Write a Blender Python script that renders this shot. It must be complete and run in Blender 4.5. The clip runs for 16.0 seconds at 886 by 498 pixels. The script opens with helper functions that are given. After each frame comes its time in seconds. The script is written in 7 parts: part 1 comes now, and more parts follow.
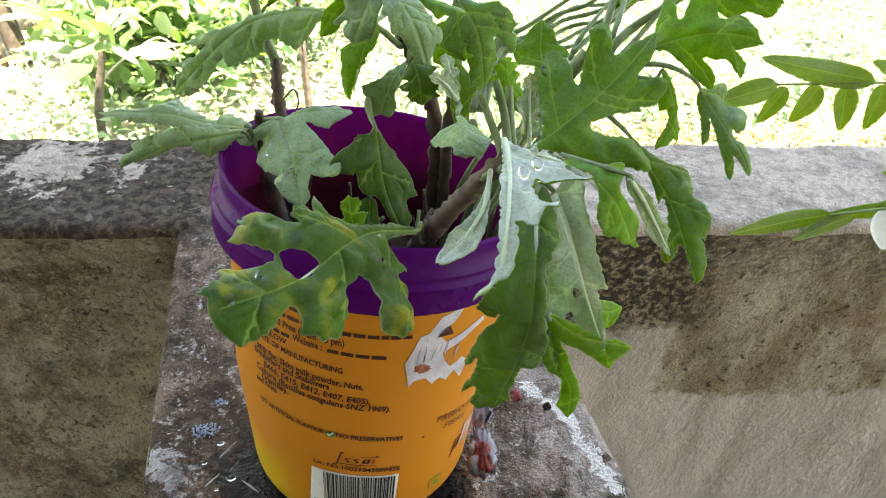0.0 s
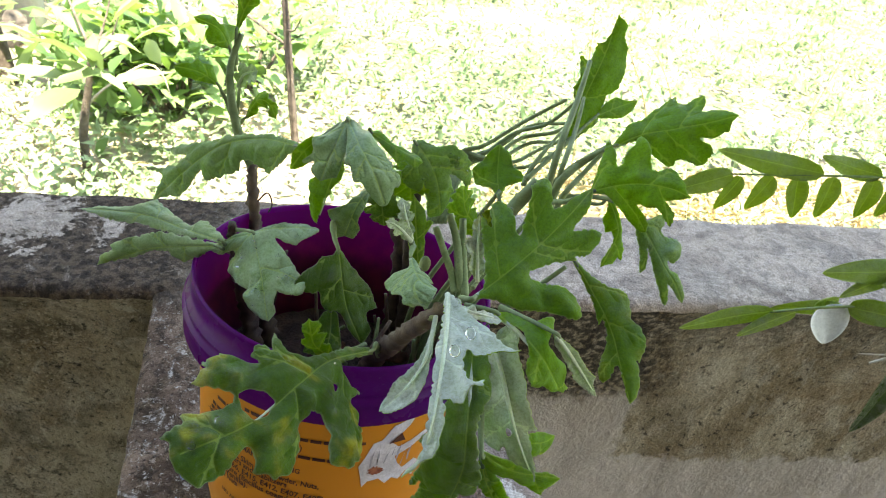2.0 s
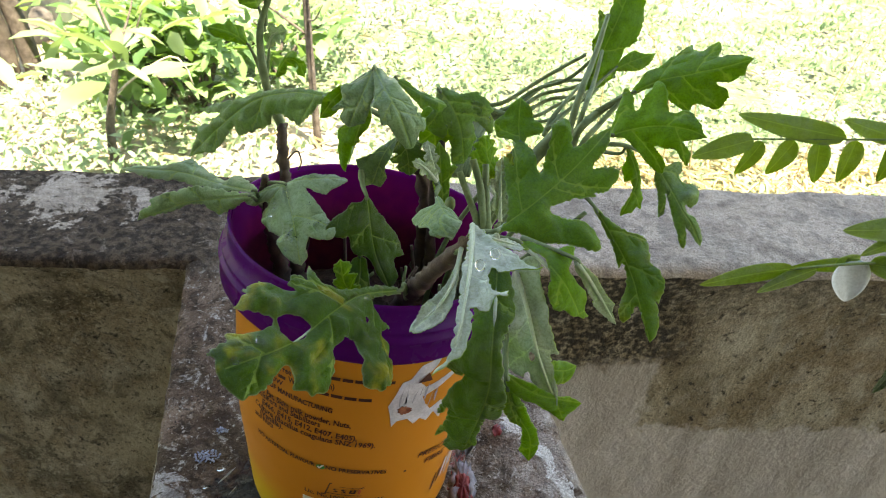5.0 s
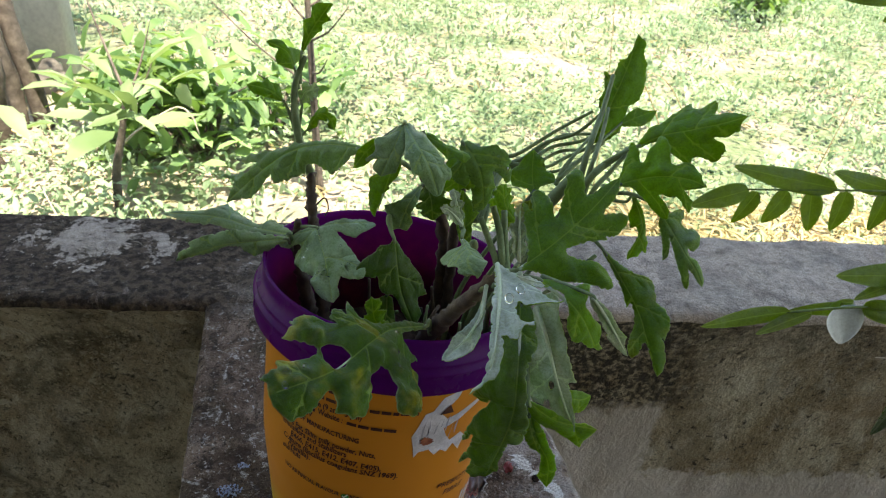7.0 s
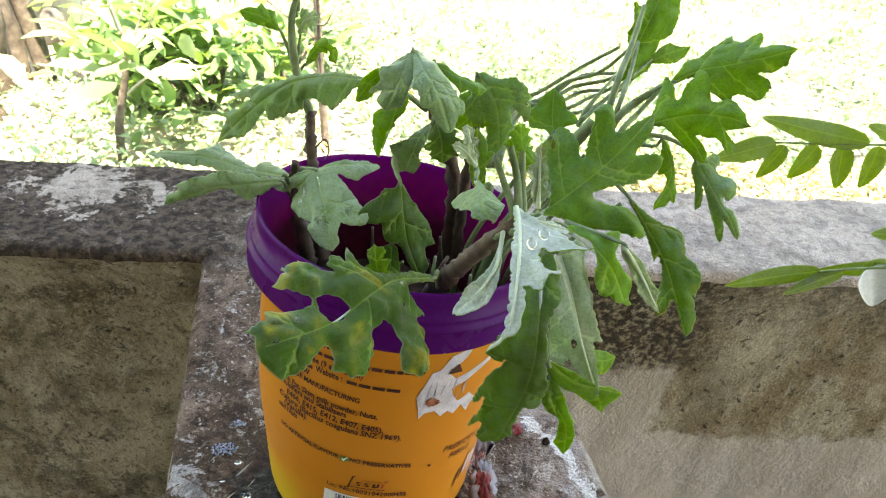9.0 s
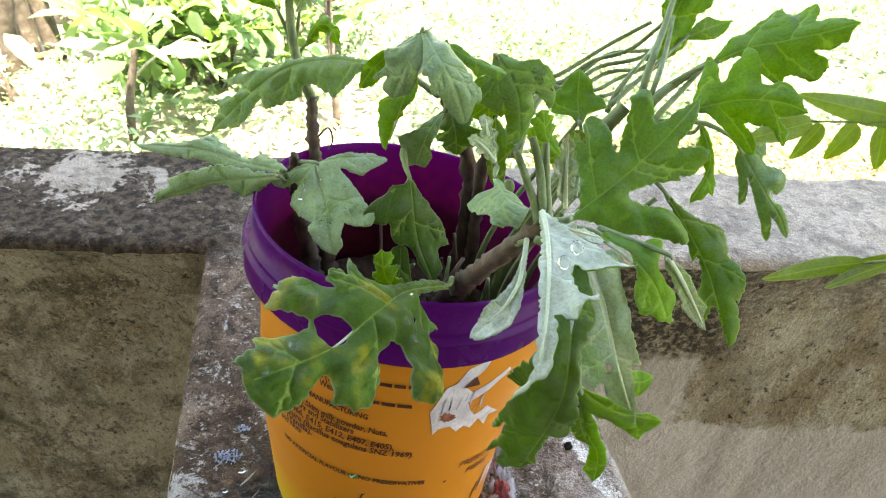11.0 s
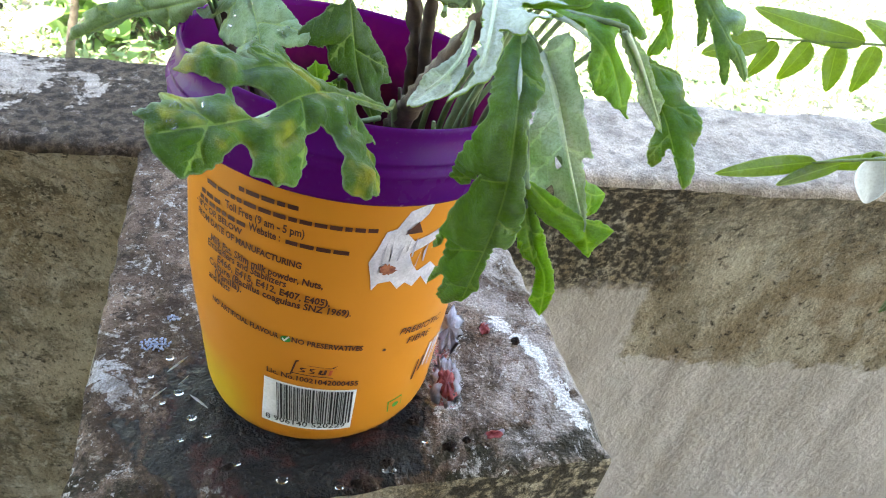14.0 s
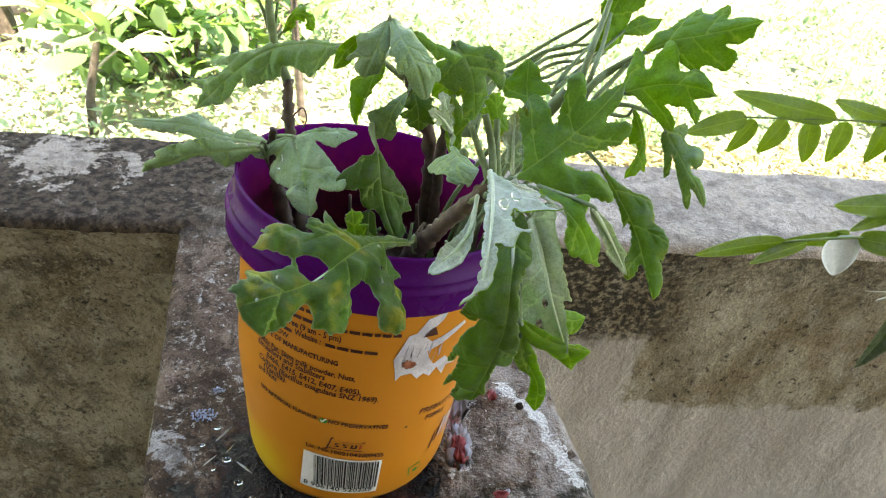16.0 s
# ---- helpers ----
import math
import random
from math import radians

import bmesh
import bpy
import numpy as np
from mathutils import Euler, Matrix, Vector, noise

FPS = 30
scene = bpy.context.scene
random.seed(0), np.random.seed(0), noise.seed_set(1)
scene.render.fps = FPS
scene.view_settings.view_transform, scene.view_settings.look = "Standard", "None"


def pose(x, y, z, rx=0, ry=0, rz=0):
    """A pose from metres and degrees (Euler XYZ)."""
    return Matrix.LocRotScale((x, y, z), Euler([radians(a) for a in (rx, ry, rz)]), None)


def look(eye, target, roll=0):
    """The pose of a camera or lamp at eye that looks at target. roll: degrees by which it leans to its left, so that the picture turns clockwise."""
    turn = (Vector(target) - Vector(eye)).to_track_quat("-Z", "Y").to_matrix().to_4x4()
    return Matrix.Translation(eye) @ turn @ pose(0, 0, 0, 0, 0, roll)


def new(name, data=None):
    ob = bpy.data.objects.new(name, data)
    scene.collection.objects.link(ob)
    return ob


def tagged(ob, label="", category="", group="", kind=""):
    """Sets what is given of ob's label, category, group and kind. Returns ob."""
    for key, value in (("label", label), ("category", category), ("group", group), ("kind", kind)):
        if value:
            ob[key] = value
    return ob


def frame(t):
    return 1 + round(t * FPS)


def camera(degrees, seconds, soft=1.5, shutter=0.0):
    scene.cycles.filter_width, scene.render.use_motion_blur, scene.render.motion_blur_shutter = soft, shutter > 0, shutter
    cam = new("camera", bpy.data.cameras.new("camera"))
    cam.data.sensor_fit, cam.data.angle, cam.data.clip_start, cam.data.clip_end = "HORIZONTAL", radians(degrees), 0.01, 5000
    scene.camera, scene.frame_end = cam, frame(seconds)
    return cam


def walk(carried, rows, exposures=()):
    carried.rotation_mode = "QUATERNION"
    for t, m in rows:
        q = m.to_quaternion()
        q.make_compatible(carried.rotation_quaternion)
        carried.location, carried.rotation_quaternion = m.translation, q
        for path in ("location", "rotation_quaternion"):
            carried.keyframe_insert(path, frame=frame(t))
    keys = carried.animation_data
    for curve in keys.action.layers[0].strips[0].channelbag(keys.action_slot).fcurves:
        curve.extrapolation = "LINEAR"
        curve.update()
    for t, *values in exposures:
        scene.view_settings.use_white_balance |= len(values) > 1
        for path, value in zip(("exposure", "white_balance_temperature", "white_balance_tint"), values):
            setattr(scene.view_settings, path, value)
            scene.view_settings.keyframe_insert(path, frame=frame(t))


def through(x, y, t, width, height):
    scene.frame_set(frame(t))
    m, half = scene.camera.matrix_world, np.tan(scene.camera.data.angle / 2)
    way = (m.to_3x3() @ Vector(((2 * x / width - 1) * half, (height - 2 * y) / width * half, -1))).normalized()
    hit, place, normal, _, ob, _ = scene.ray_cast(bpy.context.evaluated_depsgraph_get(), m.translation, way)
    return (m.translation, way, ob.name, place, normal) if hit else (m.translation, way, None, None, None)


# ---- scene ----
cam = camera(64.5, 16.0, 1.0)
PATH = [
    (0, (-0.002, -0.197, 0.251), (0.209, 1.406, -0.927), 4.0),
    (0.5, (-0.001, -0.21, 0.223), (0.239, 1.348, -1.009), 6.2),
    (1, (0.002, -0.21, 0.227), (0.254, 1.357, -0.99), 7.7),
    (1.5, (0.001, -0.197, 0.257), (0.244, 1.427, -0.884), 7.0),
    (2, (0.004, -0.195, 0.285), (0.265, 1.447, -0.826), 7.0),
    (2.5, (0.006, -0.201, 0.29), (0.252, 1.448, -0.816), 6.5),
    (3, (0.007, -0.204, 0.288), (0.213, 1.454, -0.811), 5.8),
    (3.5, (0.005, -0.204, 0.289), (0.227, 1.44, -0.827), 5.9),
    (4, (0.004, -0.208, 0.283), (0.224, 1.437, -0.833), 6.0),
    (4.2, (0.004, -0.213, 0.277), (0.234, 1.417, -0.86), 5.6),
    (6.3, (-0.003, -0.207, 0.288), (0.15, 1.439, -0.838), 4.7),
    (6.5, (-0.004, -0.209, 0.293), (0.158, 1.457, -0.803), 4.3),
    (7, (-0.008, -0.228, 0.285), (0.195, 1.48, -0.736), 5.3),
    (7.5, (0.003, -0.229, 0.263), (0.193, 1.442, -0.819), 4.5),
    (8, (0.001, -0.227, 0.263), (0.24, 1.419, -0.846), 6.1),
    (8.5, (0.001, -0.231, 0.268), (0.228, 1.414, -0.847), 6.1),
    (9, (-0.007, -0.211, 0.269), (0.184, 1.436, -0.849), 6.0),
    (9.2, (-0.006, -0.198, 0.265), (0.142, 1.429, -0.889), 5.1),
    (11.5, (-0.005, -0.182, 0.261), (0.156, 1.427, -0.916), 4.7),
    (12, (0.013, -0.172, 0.256), (0.245, 1.461, -0.875), 5.5),
    (12.5, (0.019, -0.168, 0.257), (0.27, 1.453, -0.888), 5.7),
    (13, (0.016, -0.174, 0.25), (0.277, 1.431, -0.914), 6.6),
    (13.1, (0.01, -0.176, 0.246), (0.31, 1.386, -0.967), 7.0),
    (13.5, (0.002, -0.195, 0.218), (0.297, 1.364, -1.0), 9.2),
    (14, (0.001, -0.201, 0.222), (0.287, 1.362, -0.992), 8.9),
    (14.5, (-0.003, -0.205, 0.238), (0.283, 1.386, -0.94), 8.5),
    (15, (-0.003, -0.216, 0.265), (0.274, 1.408, -0.868), 7.7),
    (15.5, (-0.002, -0.224, 0.278), (0.293, 1.412, -0.834), 7.8),
    (16, (-0.007, -0.218, 0.269), (0.25, 1.388, -0.895), 7.5),
]
cam.data.dof.use_dof, cam.data.dof.focus_distance, cam.data.dof.aperture_fstop = True, 0.190, 64.0
walk(cam, [(t, look(eye, target, roll)) for t, eye, target, roll in PATH],
     [(t, stops + 0.06, kelvin + 250, 8) for t, stops, kelvin in ((0.0, 3.25, 8300), (0.5, 3.55, 8000), (1.0, 3.65, 7600), (1.5, 3.5, 7100), (2.0, 2.85, 7900), (3.0, 2.4, 8300), (4.2, 2.55, 8300), (6.3, 2.65, 8100), (7.0, 1.95, 7500), (7.5, 3.1, 8300), (9.0, 3.25, 8400), (11.4, 3.4, 8400), (12.0, 3.25, 8400), (13.0, 3.05, 8500), (13.5, 3.6, 8000), (14.0, 3.7, 7200), (14.5, 3.75, 7100), (15.0, 3.4, 7400), (15.5, 3.2, 7900), (16.0, 3.15, 8200))])

# ---- light ----
SUN_UP, SUN_ROUND = radians(70), radians(155)
world = bpy.data.worlds.new("sky")
scene.world = world
world.use_nodes = True
sky = world.node_tree.nodes.new("ShaderNodeTexSky")
sky.sky_type, sky.sun_disc, sky.sun_elevation, sky.sun_rotation = "NISHITA", False, SUN_UP, SUN_ROUND
world.node_tree.nodes["Background"].inputs["Strength"].default_value = 0.13
world.node_tree.links.new(sky.outputs[0], world.node_tree.nodes["Background"].inputs[0])
sun = new("sun", bpy.data.lights.new("sun", "SUN"))
sun.data.energy, sun.data.angle, sun.data.color = 5.0, radians(0.6), (1.0, 0.95, 0.86)
sun.matrix_world = look((0, 0, 0), (-math.sin(SUN_ROUND) * math.cos(SUN_UP), -math.cos(SUN_ROUND) * math.cos(SUN_UP), -math.sin(SUN_UP)))


# ---- materials ----
class Mat:
    """A node material with a few short hands for building its nodes."""

    def __init__(self, name, rough=0.6, metal=0.0, spec=0.5):
        self.m = bpy.data.materials.new(name)
        self.m.use_nodes = True
        self.t = self.m.node_tree
        self.b = self.t.nodes["Principled BSDF"]
        self.b.inputs["Roughness"].default_value = rough
        self.b.inputs["Metallic"].default_value = metal
        self.b.inputs["Specular IOR Level"].default_value = spec
        self.place = None

    def n(self, kind, **kw):
        node = self.t.nodes.new("ShaderNode" + kind)
        for key, value in kw.items():
            node.inputs[key.replace("_", " ")].default_value = value
        return node

    def link(self, a, b):
        self.t.links.new(a, b)

    def coords(self):
        if self.place is None:
            self.place = self.t.nodes.new("ShaderNodeTexCoord").outputs["Object"]
        return self.place

    def noise(self, scale, detail=4.0, rough=0.55, warp=0.0):
        node = self.n("TexNoise", Scale=scale, Detail=detail, Roughness=rough, Distortion=warp)
        self.link(self.coords(), node.inputs["Vector"])
        return node.outputs["Fac"]

    def streaks(self, scale, turn, stretch, detail=5.0):
        """Noise drawn out along a slant across the wall's face."""
        mp = self.t.nodes.new("ShaderNodeMapping")
        mp.inputs["Rotation"].default_value = (0, radians(turn), 0)
        mp.inputs["Scale"].default_value = (1, 1, stretch)
        self.link(self.coords(), mp.inputs["Vector"])
        node = self.n("TexNoise", Scale=scale, Detail=detail, Roughness=0.62, Distortion=0.3)
        self.link(mp.outputs[0], node.inputs["Vector"])
        return node.outputs["Fac"]

    def ramp(self, fac, stops):
        node = self.t.nodes.new("ShaderNodeValToRGB")
        el = node.color_ramp.elements
        while len(el) < len(stops):
            el.new(0.5)
        for e, (p, c) in zip(el, stops):
            e.position, e.color = p, (*c, 1) if len(c) == 3 else c
        self.link(fac, node.inputs[0])
        return node.outputs[0]

    def step(self, fac, lo, hi):
        node = self.t.nodes.new("ShaderNodeMapRange")
        node.interpolation_type = "SMOOTHSTEP"
        node.inputs["From Min"].default_value, node.inputs["From Max"].default_value = lo, hi
        self.link(fac, node.inputs["Value"])
        return node.outputs[0]

    def mix(self, fac, a, b, mode="MIX"):
        node = self.t.nodes.new("ShaderNodeMix")
        node.data_type, node.blend_type = "RGBA", mode
        for value, sock in ((fac, 0), (a, 6), (b, 7)):
            if isinstance(value, (int, float)):
                node.inputs[sock].default_value = value
            elif isinstance(value, tuple):
                node.inputs[sock].default_value = (*value, 1)
            else:
                self.link(value, node.inputs[sock])
        return node.outputs[2]

    def math(self, op, a, b=0.0):
        node = self.t.nodes.new("ShaderNodeMath")
        node.operation = op
        for i, value in enumerate((a, b)):
            if isinstance(value, (int, float)):
                node.inputs[i].default_value = value
            else:
                self.link(value, node.inputs[i])
        return node.outputs[0]

    def attr(self, name):
        node = self.t.nodes.new("ShaderNodeAttribute")
        node.attribute_name = name
        return node.outputs["Fac"]

    def axis(self, i):
        node = self.t.nodes.new("ShaderNodeSeparateXYZ")
        self.link(self.coords(), node.inputs[0])
        return node.outputs[i]

    def random(self):
        return self.t.nodes.new("ShaderNodeObjectInfo").outputs["Random"]

    def island(self):
        return self.t.nodes.new("ShaderNodeNewGeometry").outputs["Random Per Island"]

    def colour(self, c):
        if isinstance(c, tuple):
            self.b.inputs["Base Color"].default_value = (*c, 1)
        else:
            self.link(c, self.b.inputs["Base Color"])
        return self

    def rough(self, r):
        self.link(r, self.b.inputs["Roughness"])
        return self

    def bump(self, height, strength=0.3, distance=0.001):
        node = self.n("Bump", Strength=strength, Distance=distance)
        self.link(height, node.inputs["Height"])
        self.link(node.outputs[0], self.b.inputs["Normal"])
        return self

    def glow_through(self, colour, share):
        """Light that passes through a thin sheet."""
        out = self.t.nodes["Material Output"]
        sheet = self.n("BsdfTranslucent")
        if isinstance(colour, tuple):
            sheet.inputs[0].default_value = (*colour, 1)
        else:
            self.link(colour, sheet.inputs[0])
        blend = self.n("MixShader")
        blend.inputs[0].default_value = share
        self.link(self.b.outputs[0], blend.inputs[1])
        self.link(sheet.outputs[0], blend.inputs[2])
        self.link(blend.outputs[0], out.inputs[0])
        return self


def leaf_material(name, dark, light, vein, rough, through, share, bumpy=0.5, sheen=0.0, pale=(0.50, 0.56, 0.36)):
    m = Mat(name, rough=rough, spec=0.4)
    m.b.inputs["Sheen Weight"].default_value, m.b.inputs["Sheen Roughness"].default_value = sheen, 0.45
    big, mid, fine, hairs = m.noise(70, 3), m.noise(300, 3, 0.6), m.noise(1300, 3, 0.7), m.noise(3600, 2, 0.7)
    line = m.step(m.attr("dist"), 0.00030, 0.00008)
    c = m.mix(m.step(big, 0.32, 0.68), dark, light)
    # darken: deeper colour for single leaves, and a less translucent blade below
    c = m.mix(m.attr("darken"), c, m.mix(m.step(big, 0.32, 0.68), tuple(x * k for x, k in zip(dark, (0.22, 0.30, 0.30))), tuple(x * k for x, k in zip(light, (0.28, 0.36, 0.32)))))
    c = m.mix(m.math("MULTIPLY", m.step(mid, 0.40, 0.72), 0.45), c, tuple(x * 0.62 for x in dark))
    c = m.mix(m.math("MULTIPLY", m.random(), 0.35), c, tuple(x * 0.72 for x in dark))
    # sky_sheen: sky reflected on wet, hairy leaves, mixed into the base colour
    c = m.mix(m.math("MULTIPLY", m.attr("sky_sheen"), m.step(m.noise(140, 4, 0.6), 0.20, 0.52)), c, tuple(x * 0.62 + y for x, y in zip(light, (0.25, 0.285, 0.260))))
    patch = m.step(m.math("ADD", m.noise(120, 2, 0.5, 0.3), m.math("MULTIPLY", m.attr("edge"), 0.55)), 0.56, 0.76)
    c = m.mix(m.math("MULTIPLY", patch, m.attr("yellow")), c, (0.40, 0.40, 0.030))
    c = m.mix(m.attr("brown"), c, (0.10, 0.025, 0.012))
    c = m.mix(m.math("MULTIPLY", line, 0.50), c, vein)
    c = m.mix(m.math("MULTIPLY", m.step(hairs, 0.56, 0.64), 0.14), c, (0.48, 0.56, 0.30))
    c = m.mix(m.math("MULTIPLY", m.step(fine, 0.46, 0.60), 0.42), c, (0.50, 0.56, 0.40), "MULTIPLY")
    c = m.mix(m.math("MULTIPLY", m.step(m.attr("rim"), 0.00030, 0.00010), 0.28), c, pale)
    m.colour(c)
    relief = m.math("ADD", m.math("MULTIPLY", fine, 0.5), m.math("ADD", m.math("MULTIPLY", mid, 0.45), m.math("MULTIPLY", hairs, 0.40)))
    m.bump(m.math("ADD", relief, m.math("MULTIPLY", m.step(m.attr("dist"), 0.0, 0.0009), 0.5)), bumpy, 0.0012)
    m.rough(m.math("ADD", m.math("MULTIPLY", mid, 0.40), rough - 0.24))
    # wet and dry patches
    m.link(m.math("ADD", 0.24, m.math("MULTIPLY", m.step(m.noise(85, 4, 0.65, 0.6), 0.48, 0.64), 0.55)), m.b.inputs["Specular IOR Level"])
    t = m.mix(m.math("MULTIPLY", patch, m.attr("yellow")), through, (0.75, 0.6, 0.05))
    t = m.mix(m.math("MULTIPLY", m.step(mid, 0.40, 0.72), 0.35), t, tuple(x * 0.6 for x in through))
    t = m.mix(m.math("MULTIPLY", m.step(fine, 0.42, 0.62), 0.35), t, (0.50, 0.55, 0.40), "MULTIPLY")
    t = m.mix(m.math("MULTIPLY", m.random(), 0.30), t, (0.62, 0.68, 0.60), "MULTIPLY")
    t = m.mix(m.math("MULTIPLY", m.step(big, 0.40, 0.66), 0.30), t, (0.55, 0.62, 0.60), "MULTIPLY")
    t = m.mix(m.math("MULTIPLY", line, 0.6), t, tuple(min(1.0, x * 1.5) for x in through))
    m.glow_through(t, share)
    blend = m.t.nodes["Material Output"].inputs[0].links[0].from_node
    thick = m.math("MULTIPLY", m.math("SUBTRACT", 1.0, m.math("MULTIPLY", m.attr("darken"), 0.72)), m.math("SUBTRACT", 1.0, m.math("MULTIPLY", m.attr("sky_sheen"), 0.60)))
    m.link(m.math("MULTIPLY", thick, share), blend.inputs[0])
    return m.m


LEAF_TOP = leaf_material("leaf_top", (0.045, 0.128, 0.009), (0.138, 0.298, 0.022), (0.34, 0.50, 0.14), 0.40, (0.60, 0.90, 0.03), 0.55, 0.95, 0.02)
LEAF_UNDER = leaf_material("leaf_underside", (0.53, 0.58, 0.48), (0.72, 0.76, 0.67), (0.84, 0.87, 0.77), 0.55, (0.40, 0.60, 0.06), 0.28, 0.6, 0.1, (0.66, 0.70, 0.58))


def plain(name, dark, light, scale, rough=0.6, bump=0.3, depth=0.0008, spec=0.4, fine=None):
    m = Mat(name, rough=rough, spec=spec)
    a, b = m.noise(scale, 5), m.noise(fine or scale * 9, 4)
    c = m.mix(m.step(a, 0.3, 0.7), dark, light)
    c = m.mix(m.math("MULTIPLY", m.step(b, 0.35, 0.8), 0.4), c, tuple(x * 0.55 for x in dark))
    m.colour(c)
    m.bump(m.math("ADD", a, m.math("MULTIPLY", b, 0.5)), bump, depth)
    return m.m


STALK = plain("green_stalk", (0.12, 0.17, 0.065), (0.21, 0.27, 0.13), 160, 0.6)
BARK_STEM = plain("woody_stem", (0.055, 0.032, 0.028), (0.11, 0.075, 0.05), 220, 0.6, 0.5)
SOIL = plain("soil", (0.030, 0.018, 0.014), (0.10, 0.060, 0.048), 110, 0.85, 1.0, 0.004)
TRUNK = plain("tree_bark", (0.055, 0.044, 0.038), (0.15, 0.125, 0.108), 26, 0.85, 0.8, 0.01)
PAINT = plain("wall_paint", (0.17, 0.162, 0.148), (0.22, 0.21, 0.192), 3, 0.8, 0.1)
TILE = plain("cement_floor", (0.13, 0.12, 0.11), (0.18, 0.17, 0.155), 4, 0.6, 0.1)
RUBBLE = plain("rubble", (0.05, 0.045, 0.04), (0.15, 0.135, 0.12), 24, 0.9, 0.8, 0.01)
FAR_CONCRETE = plain("far_concrete", (0.34, 0.34, 0.33), (0.5, 0.49, 0.47), 5, 0.85, 0.3, 0.004)


def plastic(name, c, rough=0.28, grime=0.25, spec=0.16):
    m = Mat(name, rough=rough, spec=spec)
    a, b = m.noise(45, 4), m.noise(700, 3)
    col = m.mix(m.math("MULTIPLY", m.step(a, 0.45, 0.8), grime), c, tuple(x * 0.45 for x in c))
    col = m.mix(m.math("MULTIPLY", m.step(b, 0.62, 0.8), 0.10), col, (0.5, 0.45, 0.4))
    m.colour(col)
    m.rough(m.math("ADD", m.math("MULTIPLY", a, 0.25), rough - 0.1))
    return m


PURPLE = plastic("purple_plastic", (0.058, 0.0050, 0.105), 0.24, 0.3, 0.07).glow_through((0.70, 0.02, 0.62), 0.24).m
lm = plastic("soiled_shaded_purple", (0.036, 0.0035, 0.060), 0.34)
# dried soil, and with it the tub's inner shade, coloured below the rim
soil_shade_edge = lm.math("ADD", lm.axis(2), lm.math("MULTIPLY", lm.math("SUBTRACT", lm.noise(60, 5, 0.65, 0.6), 0.5), 0.030))
soil_shade = lm.mix(lm.step(lm.noise(160, 4), 0.35, 0.65), (0.045, 0.006, 0.010), (0.110, 0.014, 0.022))
lm.colour(lm.mix(lm.math("MULTIPLY", lm.step(soil_shade_edge, 0.129, 0.112), 0.9), (0.052, 0.0045, 0.082), soil_shade))
LINING = lm.glow_through((0.80, 0.02, 0.58), 0.17).m
om = plastic("orange_label", (0.50, 0.182, 0.019), 0.34)
# the printed band turns from orange to lemon at one lower corner
low = om.math("MULTIPLY", om.step(om.axis(2), 0.040, 0.012), om.step(om.axis(0), -0.012, -0.030))
om.colour(om.mix(om.math("MULTIPLY", low, 0.8), om.mix(om.math("MULTIPLY", om.step(om.noise(45, 4), 0.5, 0.8), 0.25), (0.50, 0.182, 0.019), (0.40, 0.142, 0.014)), (0.52, 0.36, 0.020)))
ORANGE = om.m
INK = plain("brown_ink", (0.050, 0.012, 0.007), (0.075, 0.018, 0.009), 300, 0.5, 0.0)
BLACK = plain("black_ink", (0.014, 0.013, 0.012), (0.022, 0.02, 0.02), 300, 0.5, 0.0)
WHITE = plain("white_print", (0.66, 0.66, 0.66), (0.78, 0.78, 0.77), 120, 0.45, 0.0)
TORN = plain("torn_paper", (0.40, 0.37, 0.42), (0.60, 0.56, 0.62), 140, 0.7, 0.4)
RED_INK = plain("red_print", (0.36, 0.05, 0.02), (0.5, 0.10, 0.03), 200, 0.6, 0.1)
BEIGE = plain("beige_paper", (0.34, 0.25, 0.17), (0.50, 0.39, 0.28), 140, 0.75, 0.4)
RUST = plain("rust_stain", (0.16, 0.035, 0.02), (0.34, 0.12, 0.06), 420, 0.6, 0.1)
SCRATCH = plain("grey_scratch", (0.24, 0.22, 0.26), (0.36, 0.34, 0.40), 200, 0.6, 0.0)
GREEN_INK = plain("green_print", (0.02, 0.20, 0.03), (0.04, 0.28, 0.05), 200, 0.5, 0.0)
RED_PAPER = plain("red_wrapper", (0.30, 0.03, 0.035), (0.55, 0.12, 0.12), 260, 0.4, 0.4)
BLUE_PAINT = plain("blue_paint", (0.22, 0.26, 0.42), (0.40, 0.44, 0.56), 500, 0.8, 0.5)


def spots(m, col, scale, lo, hi, share, colour, warp=0.4):
    return m.mix(m.math("MULTIPLY", m.step(m.noise(scale, 5, 0.65, warp), lo, hi), share), col, colour)


# the face of the parapet: olive-brown mould over grey cement, whitewash below
m = Mat("cement_face", rough=0.92, spec=0.08)
x, z = m.axis(0), m.axis(2)
slant, cross, fine = m.streaks(26, 38, 0.35), m.streaks(60, -30, 0.5), m.noise(420, 4, 0.65)
col = m.mix(m.step(slant, 0.38, 0.62), (0.29, 0.236, 0.160), (0.56, 0.485, 0.365))
col = m.mix(m.math("MULTIPLY", m.step(m.noise(13, 5, 0.6, 0.8), 0.46, 0.62), 0.55), col, (0.29, 0.205, 0.115))
col = m.mix(m.math("MULTIPLY", m.step(cross, 0.50, 0.66), 0.55), col, (0.50, 0.46, 0.385))
col = m.mix(m.math("MULTIPLY", m.step(fine, 0.50, 0.64), 0.45), col, (0.085, 0.072, 0.048))
col = spots(m, col, 150, 0.58, 0.64, 0.85, (0.030, 0.026, 0.020))
col = spots(m, col, 700, 0.58, 0.64, 0.6, (0.42, 0.39, 0.32))
col = spots(m, col, 900, 0.56, 0.62, 0.6, (0.02, 0.018, 0.014))
